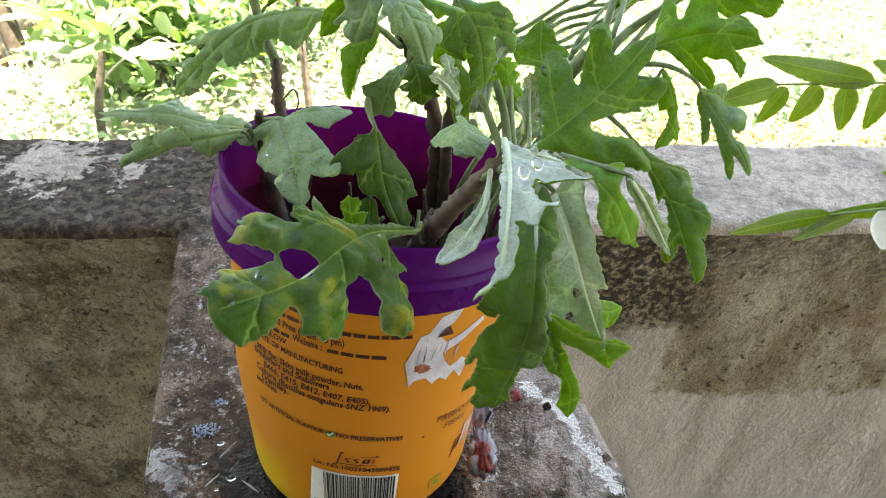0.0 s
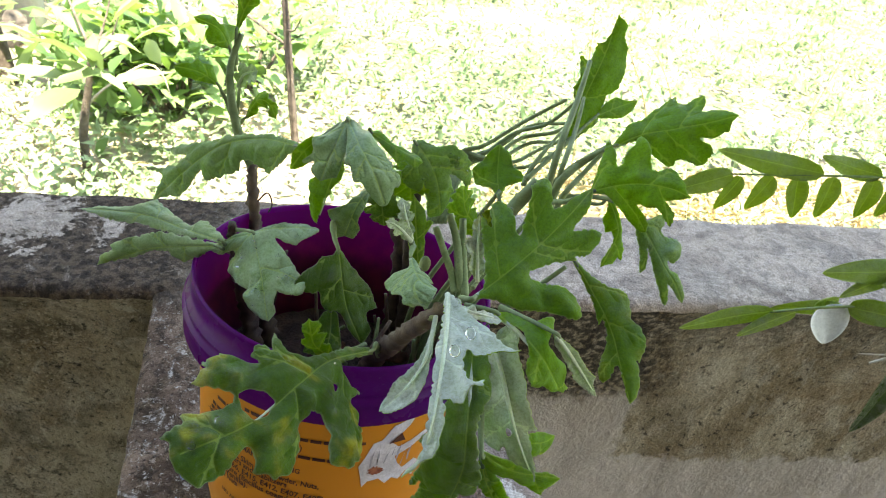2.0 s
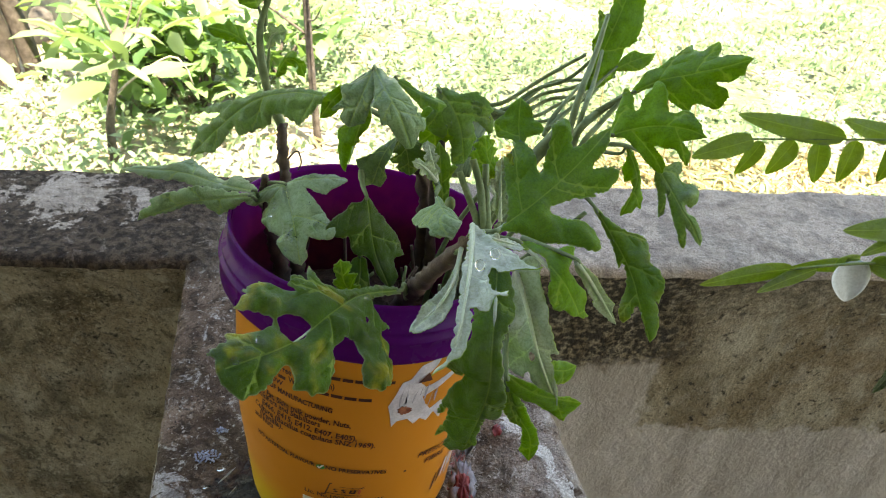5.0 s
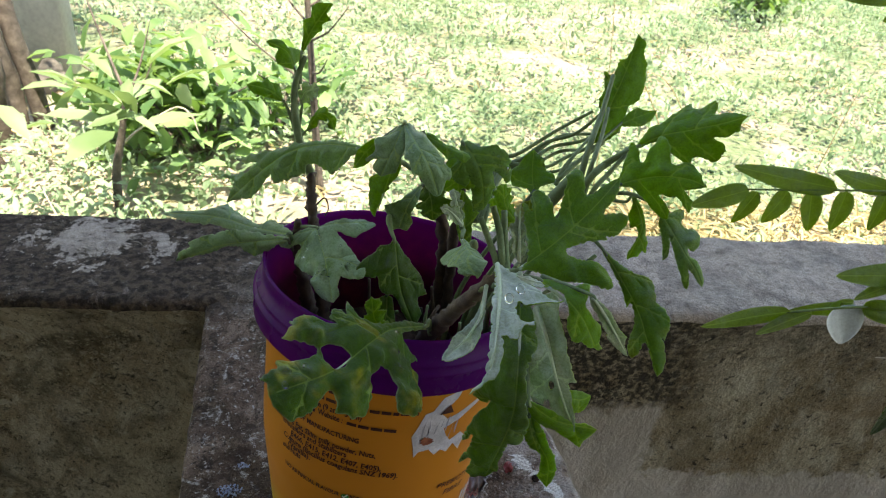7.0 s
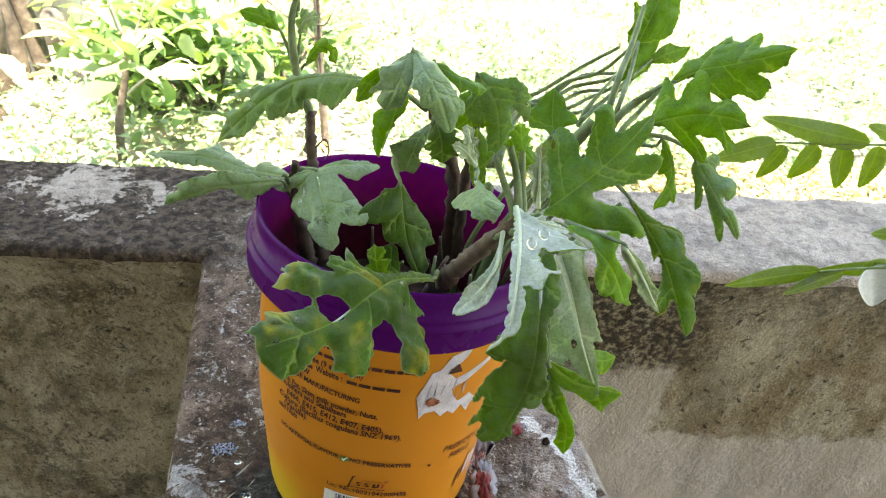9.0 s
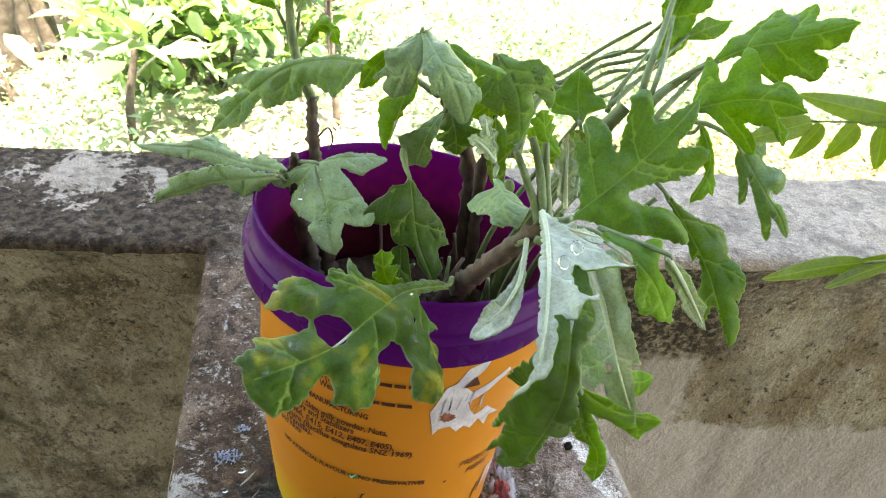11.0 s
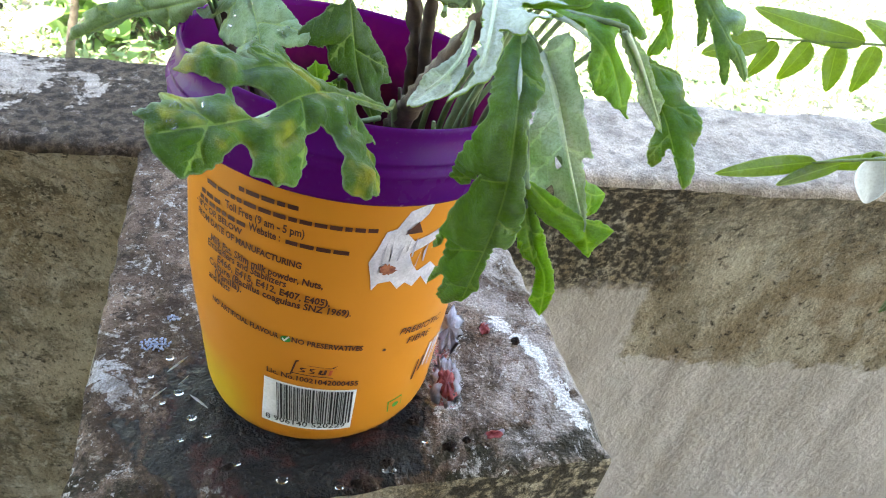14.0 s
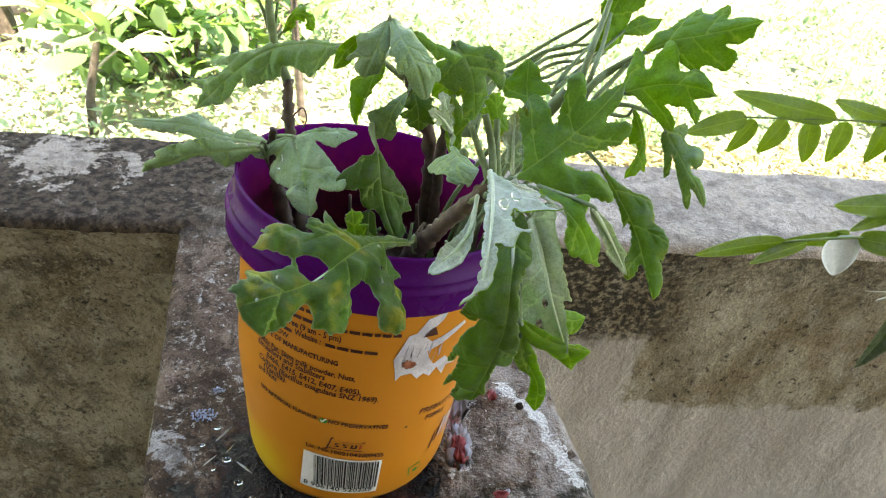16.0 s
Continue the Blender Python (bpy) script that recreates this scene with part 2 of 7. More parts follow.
# broad clouds: bleached islands and rust-brown damp
col = m.mix(m.math("MULTIPLY", m.step(m.noise(11, 4, 0.55, 0.5), 0.52, 0.68), 0.55), col, (0.60, 0.54, 0.43))
col = m.mix(m.math("MULTIPLY", m.step(m.noise(8, 4, 0.6, 1.0), 0.54, 0.70), 0.40), col, (0.24, 0.150, 0.070))
col = m.mix(m.math("MULTIPLY", m.step(m.streaks(9, -62, 0.30), 0.50, 0.66), m.math("MULTIPLY", m.step(x, -0.06, -0.10), 0.50)), col, (0.50, 0.455, 0.345))
face_left = m.step(x, -0.06, -0.10)
col = m.mix(m.math("MULTIPLY", m.step(m.noise(20, 5, 0.65, 0.8), 0.50, 0.62), m.math("MULTIPLY", face_left, 0.62)), col, (0.105, 0.088, 0.055))
col = m.mix(m.math("MULTIPLY", m.step(m.noise(46, 6, 0.72, 0.6), 0.56, 0.64), m.math("MULTIPLY", face_left, 0.6)), col, (0.66, 0.61, 0.50))
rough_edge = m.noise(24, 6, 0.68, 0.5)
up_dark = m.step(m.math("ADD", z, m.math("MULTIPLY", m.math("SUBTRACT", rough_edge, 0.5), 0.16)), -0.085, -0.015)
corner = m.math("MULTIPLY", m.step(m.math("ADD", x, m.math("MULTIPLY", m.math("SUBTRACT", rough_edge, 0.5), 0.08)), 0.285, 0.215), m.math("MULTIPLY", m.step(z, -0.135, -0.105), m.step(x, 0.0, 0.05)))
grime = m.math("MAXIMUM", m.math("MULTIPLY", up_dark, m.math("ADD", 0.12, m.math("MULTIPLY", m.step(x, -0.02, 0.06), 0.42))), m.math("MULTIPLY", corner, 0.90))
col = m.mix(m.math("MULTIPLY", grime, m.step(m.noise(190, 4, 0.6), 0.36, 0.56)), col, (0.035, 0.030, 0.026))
edge = m.math("ADD", z, m.math("ADD", m.math("MULTIPLY", m.math("SUBTRACT", rough_edge, 0.5), 0.07), m.math("MULTIPLY", m.math("SUBTRACT", m.noise(120, 3), 0.5), 0.02)))
sidex = m.math("ADD", x, m.math("MULTIPLY", m.math("SUBTRACT", m.noise(60, 4), 0.5), 0.03))
pale = m.mix(m.step(m.streaks(20, 25, 0.3), 0.38, 0.62), (0.52, 0.462, 0.415), (0.42, 0.366, 0.32))
pale = m.mix(m.math("MULTIPLY", m.step(m.noise(300, 4), 0.56, 0.68), 0.2), pale, (0.36, 0.32, 0.26))
pale = spots(m, pale, 800, 0.60, 0.66, 0.5, (0.12, 0.10, 0.08))
keep = m.math("MAXIMUM", m.math("MULTIPLY", m.step(edge, -0.208, -0.198), m.step(sidex, 0.238, 0.246)), m.step(edge, -0.128, -0.108))
leftward = m.step(x, -0.06, -0.09)
keep = m.math("MAXIMUM", keep, leftward)
col = m.mix(m.math("MULTIPLY", leftward, m.math("MULTIPLY", m.step(m.noise(9, 5, 0.62, 1.0), 0.42, 0.58), 0.50)), col, (0.52, 0.445, 0.315))
col = m.mix(m.math("MULTIPLY", leftward, m.math("MULTIPLY", m.step(m.noise(17, 6, 0.68, 0.9), 0.48, 0.60), 0.66)), col, (0.085, 0.070, 0.045))
grit = m.step(m.noise(1500, 3, 0.75), 0.40, 0.60)
specks = m.step(m.noise(240, 6, 0.75, 0.6), 0.56, 0.62)
col = m.mix(m.math("MULTIPLY", leftward, m.math("MULTIPLY", specks, 0.85)), col, (0.040, 0.034, 0.020))
chalk = m.math("MULTIPLY", m.step(m.noise(330, 6, 0.75, 0.6), 0.53, 0.60), m.step(m.noise(14, 5, 0.65, 0.8), 0.42, 0.58))
col = m.mix(m.math("MULTIPLY", leftward, m.math("MULTIPLY", chalk, 0.75)), col, (0.62, 0.555, 0.42))
col = m.mix(m.math("MULTIPLY", grit, m.math("SUBTRACT", 0.75, m.math("MULTIPLY", leftward, 0.40))), col, (0.40, 0.38, 0.34), "MULTIPLY")
pale = m.mix(m.math("MULTIPLY", grit, 0.25), pale, (0.55, 0.53, 0.50), "MULTIPLY")
m.colour(m.mix(keep, pale, col))
m.bump(m.math("ADD", slant, m.math("ADD", m.math("MULTIPLY", fine, 0.5), m.noise(90, 5))), 0.9, 0.004)
CEMENT_FACE = m.m

# the tops: grey-brown, lichen-white and mould-black speckles, damp round the tub
m = Mat("cement_top", rough=0.92, spec=0.08)
x, y = m.axis(0), m.axis(1)
a, b, c = m.noise(9, 5, 0.6, 0.6), m.noise(34, 6, 0.68, 0.5), m.noise(210, 5, 0.65)
col = m.mix(m.step(b, 0.38, 0.62), (0.19, 0.145, 0.120), (0.41, 0.335, 0.285))
col = spots(m, col, 26, 0.50, 0.60, 0.65, (0.095, 0.080, 0.048))
col = spots(m, col, 120, 0.52, 0.60, 0.75, (0.055, 0.046, 0.038))
col = spots(m, col, 200, 0.60, 0.66, 0.8, (0.60, 0.57, 0.54))
col = spots(m, col, 640, 0.62, 0.66, 0.8, (0.64, 0.61, 0.58))
col = spots(m, col, 520, 0.57, 0.63, 0.75, (0.030, 0.024, 0.020))
right = m.step(m.math("ADD", x, m.math("MULTIPLY", m.math("SUBTRACT", a, 0.5), 0.12)), 0.0, 0.10)
back = m.step(y, 0.15, 0.17)
clean = m.mix(m.step(b, 0.38, 0.62), (0.78, 0.66, 0.57), (0.60, 0.49, 0.415))
clean = m.mix(m.math("MULTIPLY", m.step(m.noise(12, 5, 0.7, 1.0), 0.48, 0.62), 0.45), clean, (0.22, 0.20, 0.185))
clean = spots(m, clean, 60, 0.48, 0.62, 0.5, (0.24, 0.20, 0.175))
clean = spots(m, clean, 180, 0.52, 0.62, 0.45, (0.22, 0.19, 0.165))
clean = spots(m, clean, 420, 0.62, 0.68, 0.4, (0.62, 0.58, 0.55))
clean = spots(m, clean, 600, 0.58, 0.66, 0.5, (0.12, 0.105, 0.09))
col = m.mix(m.math("MULTIPLY", m.math("MULTIPLY", right, back), 0.92), col, clean)
# mould along one end of the coping, worn off in a pale island
wob = m.math("ADD", m.math("MULTIPLY", m.math("SUBTRACT", b, 0.5), 0.16), m.math("MULTIPLY", m.math("SUBTRACT", c, 0.5), 0.06))
ix, iy = m.math("MULTIPLY", m.math("ADD", x, 0.215), 0.55), m.math("SUBTRACT", y, 0.243)
away = m.math("ADD", m.math("SQRT", m.math("ADD", m.math("MULTIPLY", ix, ix), m.math("MULTIPLY", iy, iy))), wob)
island = m.step(away, 0.030, 0.018)
mould = m.math("MULTIPLY", m.math("SUBTRACT", 1.0, island), m.math("MULTIPLY", m.step(x, -0.05, -0.12), back))
col = m.mix(m.math("MULTIPLY", m.math("MULTIPLY", island, back), 0.75), col, clean)
col = m.mix(m.math("MULTIPLY", mould, m.math("SUBTRACT", 0.92, m.math("MULTIPLY", m.math("MAXIMUM", m.step(m.noise(330, 5, 0.7, 0.6), 0.66, 0.71), m.step(m.noise(60, 6, 0.75, 0.8), 0.555, 0.62)), 0.6))), col, m.mix(m.step(m.noise(150, 4, 0.6), 0.4, 0.6), (0.030, 0.022, 0.017), (0.125, 0.090, 0.065)))
# green-black mould towards the free end of the pier
on_pier = m.step(y, 0.165, 0.150)
col = m.mix(m.math("MULTIPLY", on_pier, 0.85), col, (0.66, 0.55, 0.47), "MULTIPLY")
col = m.mix(m.math("MULTIPLY", m.math("MULTIPLY", on_pier, m.step(m.noise(30, 4, 0.6, 0.5), 0.42, 0.62)), 0.55), col, (0.085, 0.055, 0.042))
worn = m.math("MULTIPLY", m.math("MULTIPLY", on_pier, m.step(m.math("ADD", x, m.math("MULTIPLY", m.math("SUBTRACT", b, 0.5), 0.20)), 0.038, 0.092)), m.step(m.noise(48, 6, 0.7, 0.7), 0.38, 0.54))
col = m.mix(m.math("MULTIPLY", worn, 0.62), col, (0.52, 0.46, 0.425))
front = m.step(m.math("ADD", y, m.math("ADD", m.math("MULTIPLY", x, -0.12), m.math("MULTIPLY", m.math("SUBTRACT", b, 0.5), 0.10))), -0.022, -0.048)
col = m.mix(m.math("MULTIPLY", front, m.math("MULTIPLY", m.step(m.noise(95, 5, 0.7, 0.5), 0.40, 0.54), 0.88)), col, (0.030, 0.028, 0.016))
chips = m.math("MAXIMUM", m.step(m.noise(330, 5, 0.65, 0.4), 0.61, 0.65), m.math("MULTIPLY", m.step(m.noise(70, 6, 0.75, 0.8), 0.56, 0.62), m.step(m.noise(620, 4, 0.7), 0.40, 0.52)))
col = m.mix(m.math("MULTIPLY", m.math("MULTIPLY", chips, on_pier), 0.65), col, (0.66, 0.61, 0.57))


def smear(col, x0, y0, x1, y1, wide, colour, share):
    """A splash drawn out between two places."""
    lx, ly = x1 - x0, y1 - y0
    n2 = lx * lx + ly * ly
    px, py = m.math("SUBTRACT", x, x0), m.math("SUBTRACT", y, y0)
    t = m.math("ADD", m.math("MULTIPLY", px, lx / n2), m.math("MULTIPLY", py, ly / n2))
    t = m.math("MINIMUM", m.math("MAXIMUM", t, 0.0), 1.0)
    ox, oy = m.math("SUBTRACT", px, m.math("MULTIPLY", t, lx)), m.math("SUBTRACT", py, m.math("MULTIPLY", t, ly))
    d = m.math("SQRT", m.math("ADD", m.math("MULTIPLY", ox, ox), m.math("MULTIPLY", oy, oy)))
    d = m.math("ADD", d, m.math("MULTIPLY", m.math("SUBTRACT", m.noise(75, 6, 0.75, 1.2), 0.5), wide * 8.0))
    return m.mix(m.math("MULTIPLY", m.step(d, wide, wide * 0.55), share), col, colour)


col = smear(col, 0.074, 0.032, 0.090, 0.010, 0.0030, (0.80, 0.78, 0.76), 0.95)
col = smear(col, 0.088, 0.012, 0.101, -0.026, 0.0034, (0.80, 0.78, 0.76), 0.95)
col = smear(col, 0.048, 0.026, 0.044, -0.016, 0.0062, (0.78, 0.74, 0.73), 0.9)
col = smear(col, 0.046, 0.012, 0.045, -0.012, 0.0042, (0.42, 0.07, 0.08), 0.85)
col = smear(col, -0.092, -0.004, -0.080, -0.012, 0.0065, (0.60, 0.57, 0.56), 0.75)
grit = m.step(m.noise(1500, 3, 0.75), 0.40, 0.60)
col = m.mix(m.math("MULTIPLY", grit, 0.75), col, (0.42, 0.39, 0.36), "MULTIPLY")
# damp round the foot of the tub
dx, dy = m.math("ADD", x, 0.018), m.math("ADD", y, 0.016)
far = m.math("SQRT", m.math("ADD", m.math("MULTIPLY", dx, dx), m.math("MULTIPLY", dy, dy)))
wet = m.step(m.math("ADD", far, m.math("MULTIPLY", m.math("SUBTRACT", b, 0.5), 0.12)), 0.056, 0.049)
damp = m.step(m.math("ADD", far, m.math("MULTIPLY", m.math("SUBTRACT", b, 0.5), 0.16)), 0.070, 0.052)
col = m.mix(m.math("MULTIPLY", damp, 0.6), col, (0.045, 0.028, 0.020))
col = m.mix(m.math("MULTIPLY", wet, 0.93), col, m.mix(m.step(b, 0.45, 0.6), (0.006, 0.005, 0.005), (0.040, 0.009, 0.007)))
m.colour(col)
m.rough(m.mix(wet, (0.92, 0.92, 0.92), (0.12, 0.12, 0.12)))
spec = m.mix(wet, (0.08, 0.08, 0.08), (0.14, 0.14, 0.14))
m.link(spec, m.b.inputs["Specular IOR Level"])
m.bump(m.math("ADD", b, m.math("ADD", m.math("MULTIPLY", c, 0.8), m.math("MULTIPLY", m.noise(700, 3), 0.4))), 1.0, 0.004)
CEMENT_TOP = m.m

m = Mat("earth", rough=0.95)
m.colour(m.mix(m.step(m.noise(1.6, 5), 0.42, 0.62), m.mix(m.step(m.noise(22, 4), 0.35, 0.7), (0.07, 0.10, 0.045), (0.16, 0.20, 0.11)), (0.30, 0.25, 0.20)))
m.bump(m.noise(30, 5), 0.8, 0.03)
EARTH = m.m


def weed_material(name, dark, light, through):
    m = Mat(name, rough=0.5, spec=0.4)
    c = m.mix(m.island(), dark, light)
    m.colour(m.mix(m.step(m.noise(2.2, 4), 0.42, 0.62), c, tuple(v * 1.45 for v in light)))
    return m.glow_through(through, 0.35).m


WEED = weed_material("weed_leaf", (0.045, 0.095, 0.040), (0.20, 0.275, 0.175), (0.26, 0.38, 0.19))
DRY = weed_material("dry_grass", (0.26, 0.21, 0.11), (0.42, 0.35, 0.20), (0.4, 0.35, 0.2))
BUSH = weed_material("bush_leaf", (0.030, 0.085, 0.026), (0.15, 0.24, 0.10), (0.22, 0.38, 0.07))
# lighter green for the sapling: sun glare on its leaves, put into colour
GLARE_LEAF = weed_material("sun_glare_leaf", (0.085, 0.15, 0.055), (0.20, 0.27, 0.15), (0.26, 0.38, 0.11))
SPRIG = leaf_material("sprig_leaf", (0.080, 0.130, 0.018), (0.14, 0.20, 0.032), (0.20, 0.28, 0.07), 0.4, (0.54, 0.68, 0.09), 0.52, pale=(0.3, 0.36, 0.12))
# darker copy of the sprig leaf: the hanging leaf's shade put into colour
SHADED_SPRIG = leaf_material("shaded_sprig_leaf", (0.018, 0.045, 0.008), (0.040, 0.080, 0.015), (0.10, 0.16, 0.04), 0.35, (0.25, 0.40, 0.04), 0.16, pale=(0.1, 0.16, 0.05))
PETAL = plain("pale_petal", (0.56, 0.62, 0.66), (0.70, 0.76, 0.80), 90, 0.6, 0.1)
m = Mat("water", rough=0.02, spec=0.5)
m.b.inputs["Transmission Weight"].default_value, m.b.inputs["IOR"].default_value = 1.0, 1.33
m.colour((0.97, 0.98, 0.98))
WATER = m.m


# ---- building helpers ----
def part(name, bm, material, parent=None, label=""):
    """A bmesh as one mesh object, under a thing or a part."""
    me = bpy.data.meshes.new(name)
    bm.to_mesh(me)
    bm.free()
    return link_mesh(name, me, material, parent, label)


def link_mesh(name, me, material, parent=None, label=""):
    for mat in material if isinstance(material, (list, tuple)) else (material,):
        me.materials.append(mat)
    me.shade_smooth()
    ob = new(name, me)
    if parent is not None:
        ob.parent = parent
    return tagged(ob, label)


def thing(name, label, category, place=(0, 0, 0), group="", kind=""):
    ob = new(name)
    ob.location = place
    return tagged(ob, label, category, group, kind)


def spline(points, count):
    """A smooth curve through the points, evenly spaced in length."""
    p = np.array(points, float)
    if len(p) == 2:
        p = np.array([p[0], (p[0] + p[1]) / 2, p[1]])
    q = np.vstack([2 * p[0] - p[1], p, 2 * p[-1] - p[-2]])
    out = []
    for i in range(1, len(q) - 2):
        u = np.linspace(0, 1, 24, endpoint=False)[:, None]
        a, b, c, d = q[i - 1:i + 3]
        out.append(0.5 * (2 * b + (c - a) * u + (2 * a - 5 * b + 4 * c - d) * u ** 2 + (3 * b - a - 3 * c + d) * u ** 3))
    out = np.vstack(out + [p[-1:]])
    run = np.r_[0, np.cumsum(np.linalg.norm(np.diff(out, axis=0), axis=1))]
    at = np.linspace(0, run[-1], count)
    return np.array([np.interp(at, run, out[:, k]) for k in range(3)]).T, run[-1]


def unit(v):
    return v / np.maximum(np.linalg.norm(v, axis=-1, keepdims=True), 1e-9)


def tube(points, radii, sides=8, steps=None, rough=0.0, seed=1):
    """A round stalk along a smooth curve, as mesh data."""
    steps = steps or 6 * len(points)
    c, _ = spline(points, steps)
    t = unit(np.gradient(c, axis=0))
    ref = np.array([0.31, 0.2, 0.93]) if abs(t[0][2]) < 0.9 else np.array([1.0, 0.1, 0.0])
    n1 = unit(np.cross(t, ref))
    n2 = np.cross(t, n1)
    r = np.interp(np.linspace(0, 1, steps), np.linspace(0, 1, len(radii)), radii)
    rng = np.random.default_rng(seed)
    ang = np.linspace(0, 2 * math.pi, sides, endpoint=False)
    wob = 1 + rough * rng.standard_normal((steps, sides))
    v = c[:, None] + (r[:, None] * wob)[..., None] * (np.cos(ang)[None, :, None] * n1[:, None] + np.sin(ang)[None, :, None] * n2[:, None])
    v = v.reshape(-1, 3)
    f = [(i * sides + j, i * sides + (j + 1) % sides, (i + 1) * sides + (j + 1) % sides, (i + 1) * sides + j) for i in range(steps - 1) for j in range(sides)]
    f += [tuple(range(sides - 1, -1, -1)), tuple(range((steps - 1) * sides, steps * sides))]
    return v.tolist(), f


def tube_part(name, points, radii, material, parent=None, label="", sides=8, steps=None, rough=0.0, seed=1):
    me = bpy.data.meshes.new(name)
    v, f = tube(points, radii, sides, steps, rough, seed)
    me.from_pydata(v, [], f)
    return link_mesh(name, me, material, parent, label)


def slab(corners, top, bottom, bevel=0.004, cuts=0, jitter=0.0, seed=3):
    """A block over a four-sided plan, with worn edges."""
    bm = bmesh.new()
    lo = [bm.verts.new((x, y, bottom)) for x, y in corners]
    hi = [bm.verts.new((x, y, top)) for x, y in corners]
    bm.faces.new(hi)
    bm.faces.new(lo[::-1])
    for i in range(4):
        j = (i + 1) % 4
        bm.faces.new((lo[i], lo[j], hi[j], hi[i]))
    if bevel:
        bmesh.ops.bevel(bm, geom=[e for e in bm.edges if any(v.co.z == top for v in e.verts)], offset=bevel, segments=3, affect="EDGES", profile=0.6)
    return bm


def box(x0, y0, z0, x1, y1, z1, bevel=0.0):
    return slab([(x0, y0), (x1, y0), (x1, y1), (x0, y1)], z1, z0, bevel)


# ---- the setting ----
def swept(profile, xs, tops, wear, seed):
    """A wall: a profile of (y, z) carried along x, roughened. tops: pairs of profile numbers between which the upper material lies."""
    p = np.array(profile)
    v = np.zeros((len(xs), len(p), 3))
    v[:, :, 0] = np.array(xs)[:, None]
    v[:, :, 1:] = p[None]
    for i in range(len(xs)):
        for j in range(len(p)):
            q = Vector((v[i, j, 0], v[i, j, 1], v[i, j, 2] + seed))
            d = noise.noise(q * 14) * 0.5 + noise.noise(q * 55) * 0.35 + noise.noise(q * 160) * 0.2
            v[i, j, 2] += wear * d * (1.0 if tops[0] <= j <= tops[1] else 0.3)
            v[i, j, 1] += wear * 0.8 * noise.noise(q * 40 + Vector((3, 1, 7)))
    n, k = len(xs), len(p)
    f, mats = [], []
    for i in range(n - 1):
        for j in range(k - 1):
            f.append((i * k + j, i * k + j + 1, (i + 1) * k + j + 1, (i + 1) * k + j)[::-1])
            mats.append(1 if tops[0] <= j < tops[1] else 0)
    f += [tuple(range(k)), tuple((n - 1) * k + j for j in range(k - 1, -1, -1))]
    mats += [0, 0]
    me = bpy.data.meshes.new("parapet")
    me.from_pydata(v.reshape(-1, 3).tolist(), [], f)
    me.polygons.foreach_set("material_index", mats)
    return me


front_y = [(0.222, -0.92), (0.216, -0.5), (0.205, -0.25), (0.199, -0.18), (0.194, -0.12), (0.186, -0.07), (0.178, -0.035), (0.171, -0.014)]
crown = [(0.167, -0.007), (0.169, -0.002), (0.174, 0.0)] + [(0.174 + 0.107 * i / 18, 0.0) for i in range(1, 18)] + [(0.281, 0.0), (0.285, -0.003), (0.286, -0.010)]
prof = front_y + crown + [(0.286, -0.1), (0.286, -0.5), (0.286, -0.92)]
xs = list(np.linspace(-2.6, -0.6, 24)) + list(np.linspace(-0.59, 0.85, 290)) + list(np.linspace(0.87, 2.6, 22))
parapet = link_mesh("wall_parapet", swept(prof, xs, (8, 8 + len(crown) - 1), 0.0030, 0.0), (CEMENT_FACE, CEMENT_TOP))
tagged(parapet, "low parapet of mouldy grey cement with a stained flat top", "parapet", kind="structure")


def pier_mesh():
    """The pier that juts from the parapet, flush with its top, with rough broken edges."""
    bl, br, tr, tl = (np.array(c) for c in ((-0.0865, -0.069), (0.111, -0.041), (0.0735, 0.190), (-0.121, 0.190)))
    n = 64
    v, f, mats = [], [], []
    rows = []
    for i in range(n + 1):
        row = []
        for j in range(n + 1):
            a, b = i / n, j / n
            x, y = (bl * (1 - a) + br * a) * (1 - b) + (tl * (1 - a) + tr * a) * b
            q = Vector((x, y, 2.0))
            z = 0.0028 * (noise.noise(q * 16) * 0.5 + noise.noise(q * 60) * 0.4 + noise.noise(q * 170) * 0.25)
            rim = min(a, 1 - a, b if b < 0.5 else 1.0) * 0.2
            z -= max(0.0, 0.004 - rim) * 0.8 * (1 + noise.noise(q * 80))
            row.append(len(v))
            v.append((x + 0.0015 * noise.noise(q * 50), y + 0.0015 * noise.noise(q * 50 + Vector((5, 0, 0))), z - 0.0006))
        rows.append(row)
    for i in range(n):
        for j in range(n):
            f.append((rows[i][j], rows[i + 1][j], rows[i + 1][j + 1], rows[i][j + 1]))
            mats.append(1)
    ring = [rows[i][0] for i in range(n + 1)] + [rows[n][j] for j in range(1, n + 1)] + [rows[i][n] for i in range(n - 1, -1, -1)] + [rows[0][j] for j in range(n - 1, 0, -1)]
    last = ring
    for depth in (0.006, 0.02, 0.05, 0.1, 0.3, 0.92):
        cur = []
        for r in ring:
            x, y, z = v[r]
            q = Vector((x, y, -depth)) * 45
            cur.append(len(v))
            v.append((x + 0.002 * noise.noise(q), y + 0.002 * noise.noise(q + Vector((9, 0, 0))), -depth))
        for k in range(len(ring)):
            j = (k + 1) % len(ring)
            f.append((last[k], cur[k], cur[j], last[j]))
            mats.append(0)
        last = cur
    me = bpy.data.meshes.new("pier")
    me.from_pydata(v, [], f)
    me.polygons.foreach_set("material_index", mats)
    return me


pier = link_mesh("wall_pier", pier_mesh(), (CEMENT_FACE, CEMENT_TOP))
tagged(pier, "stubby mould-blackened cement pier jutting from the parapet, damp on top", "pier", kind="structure")

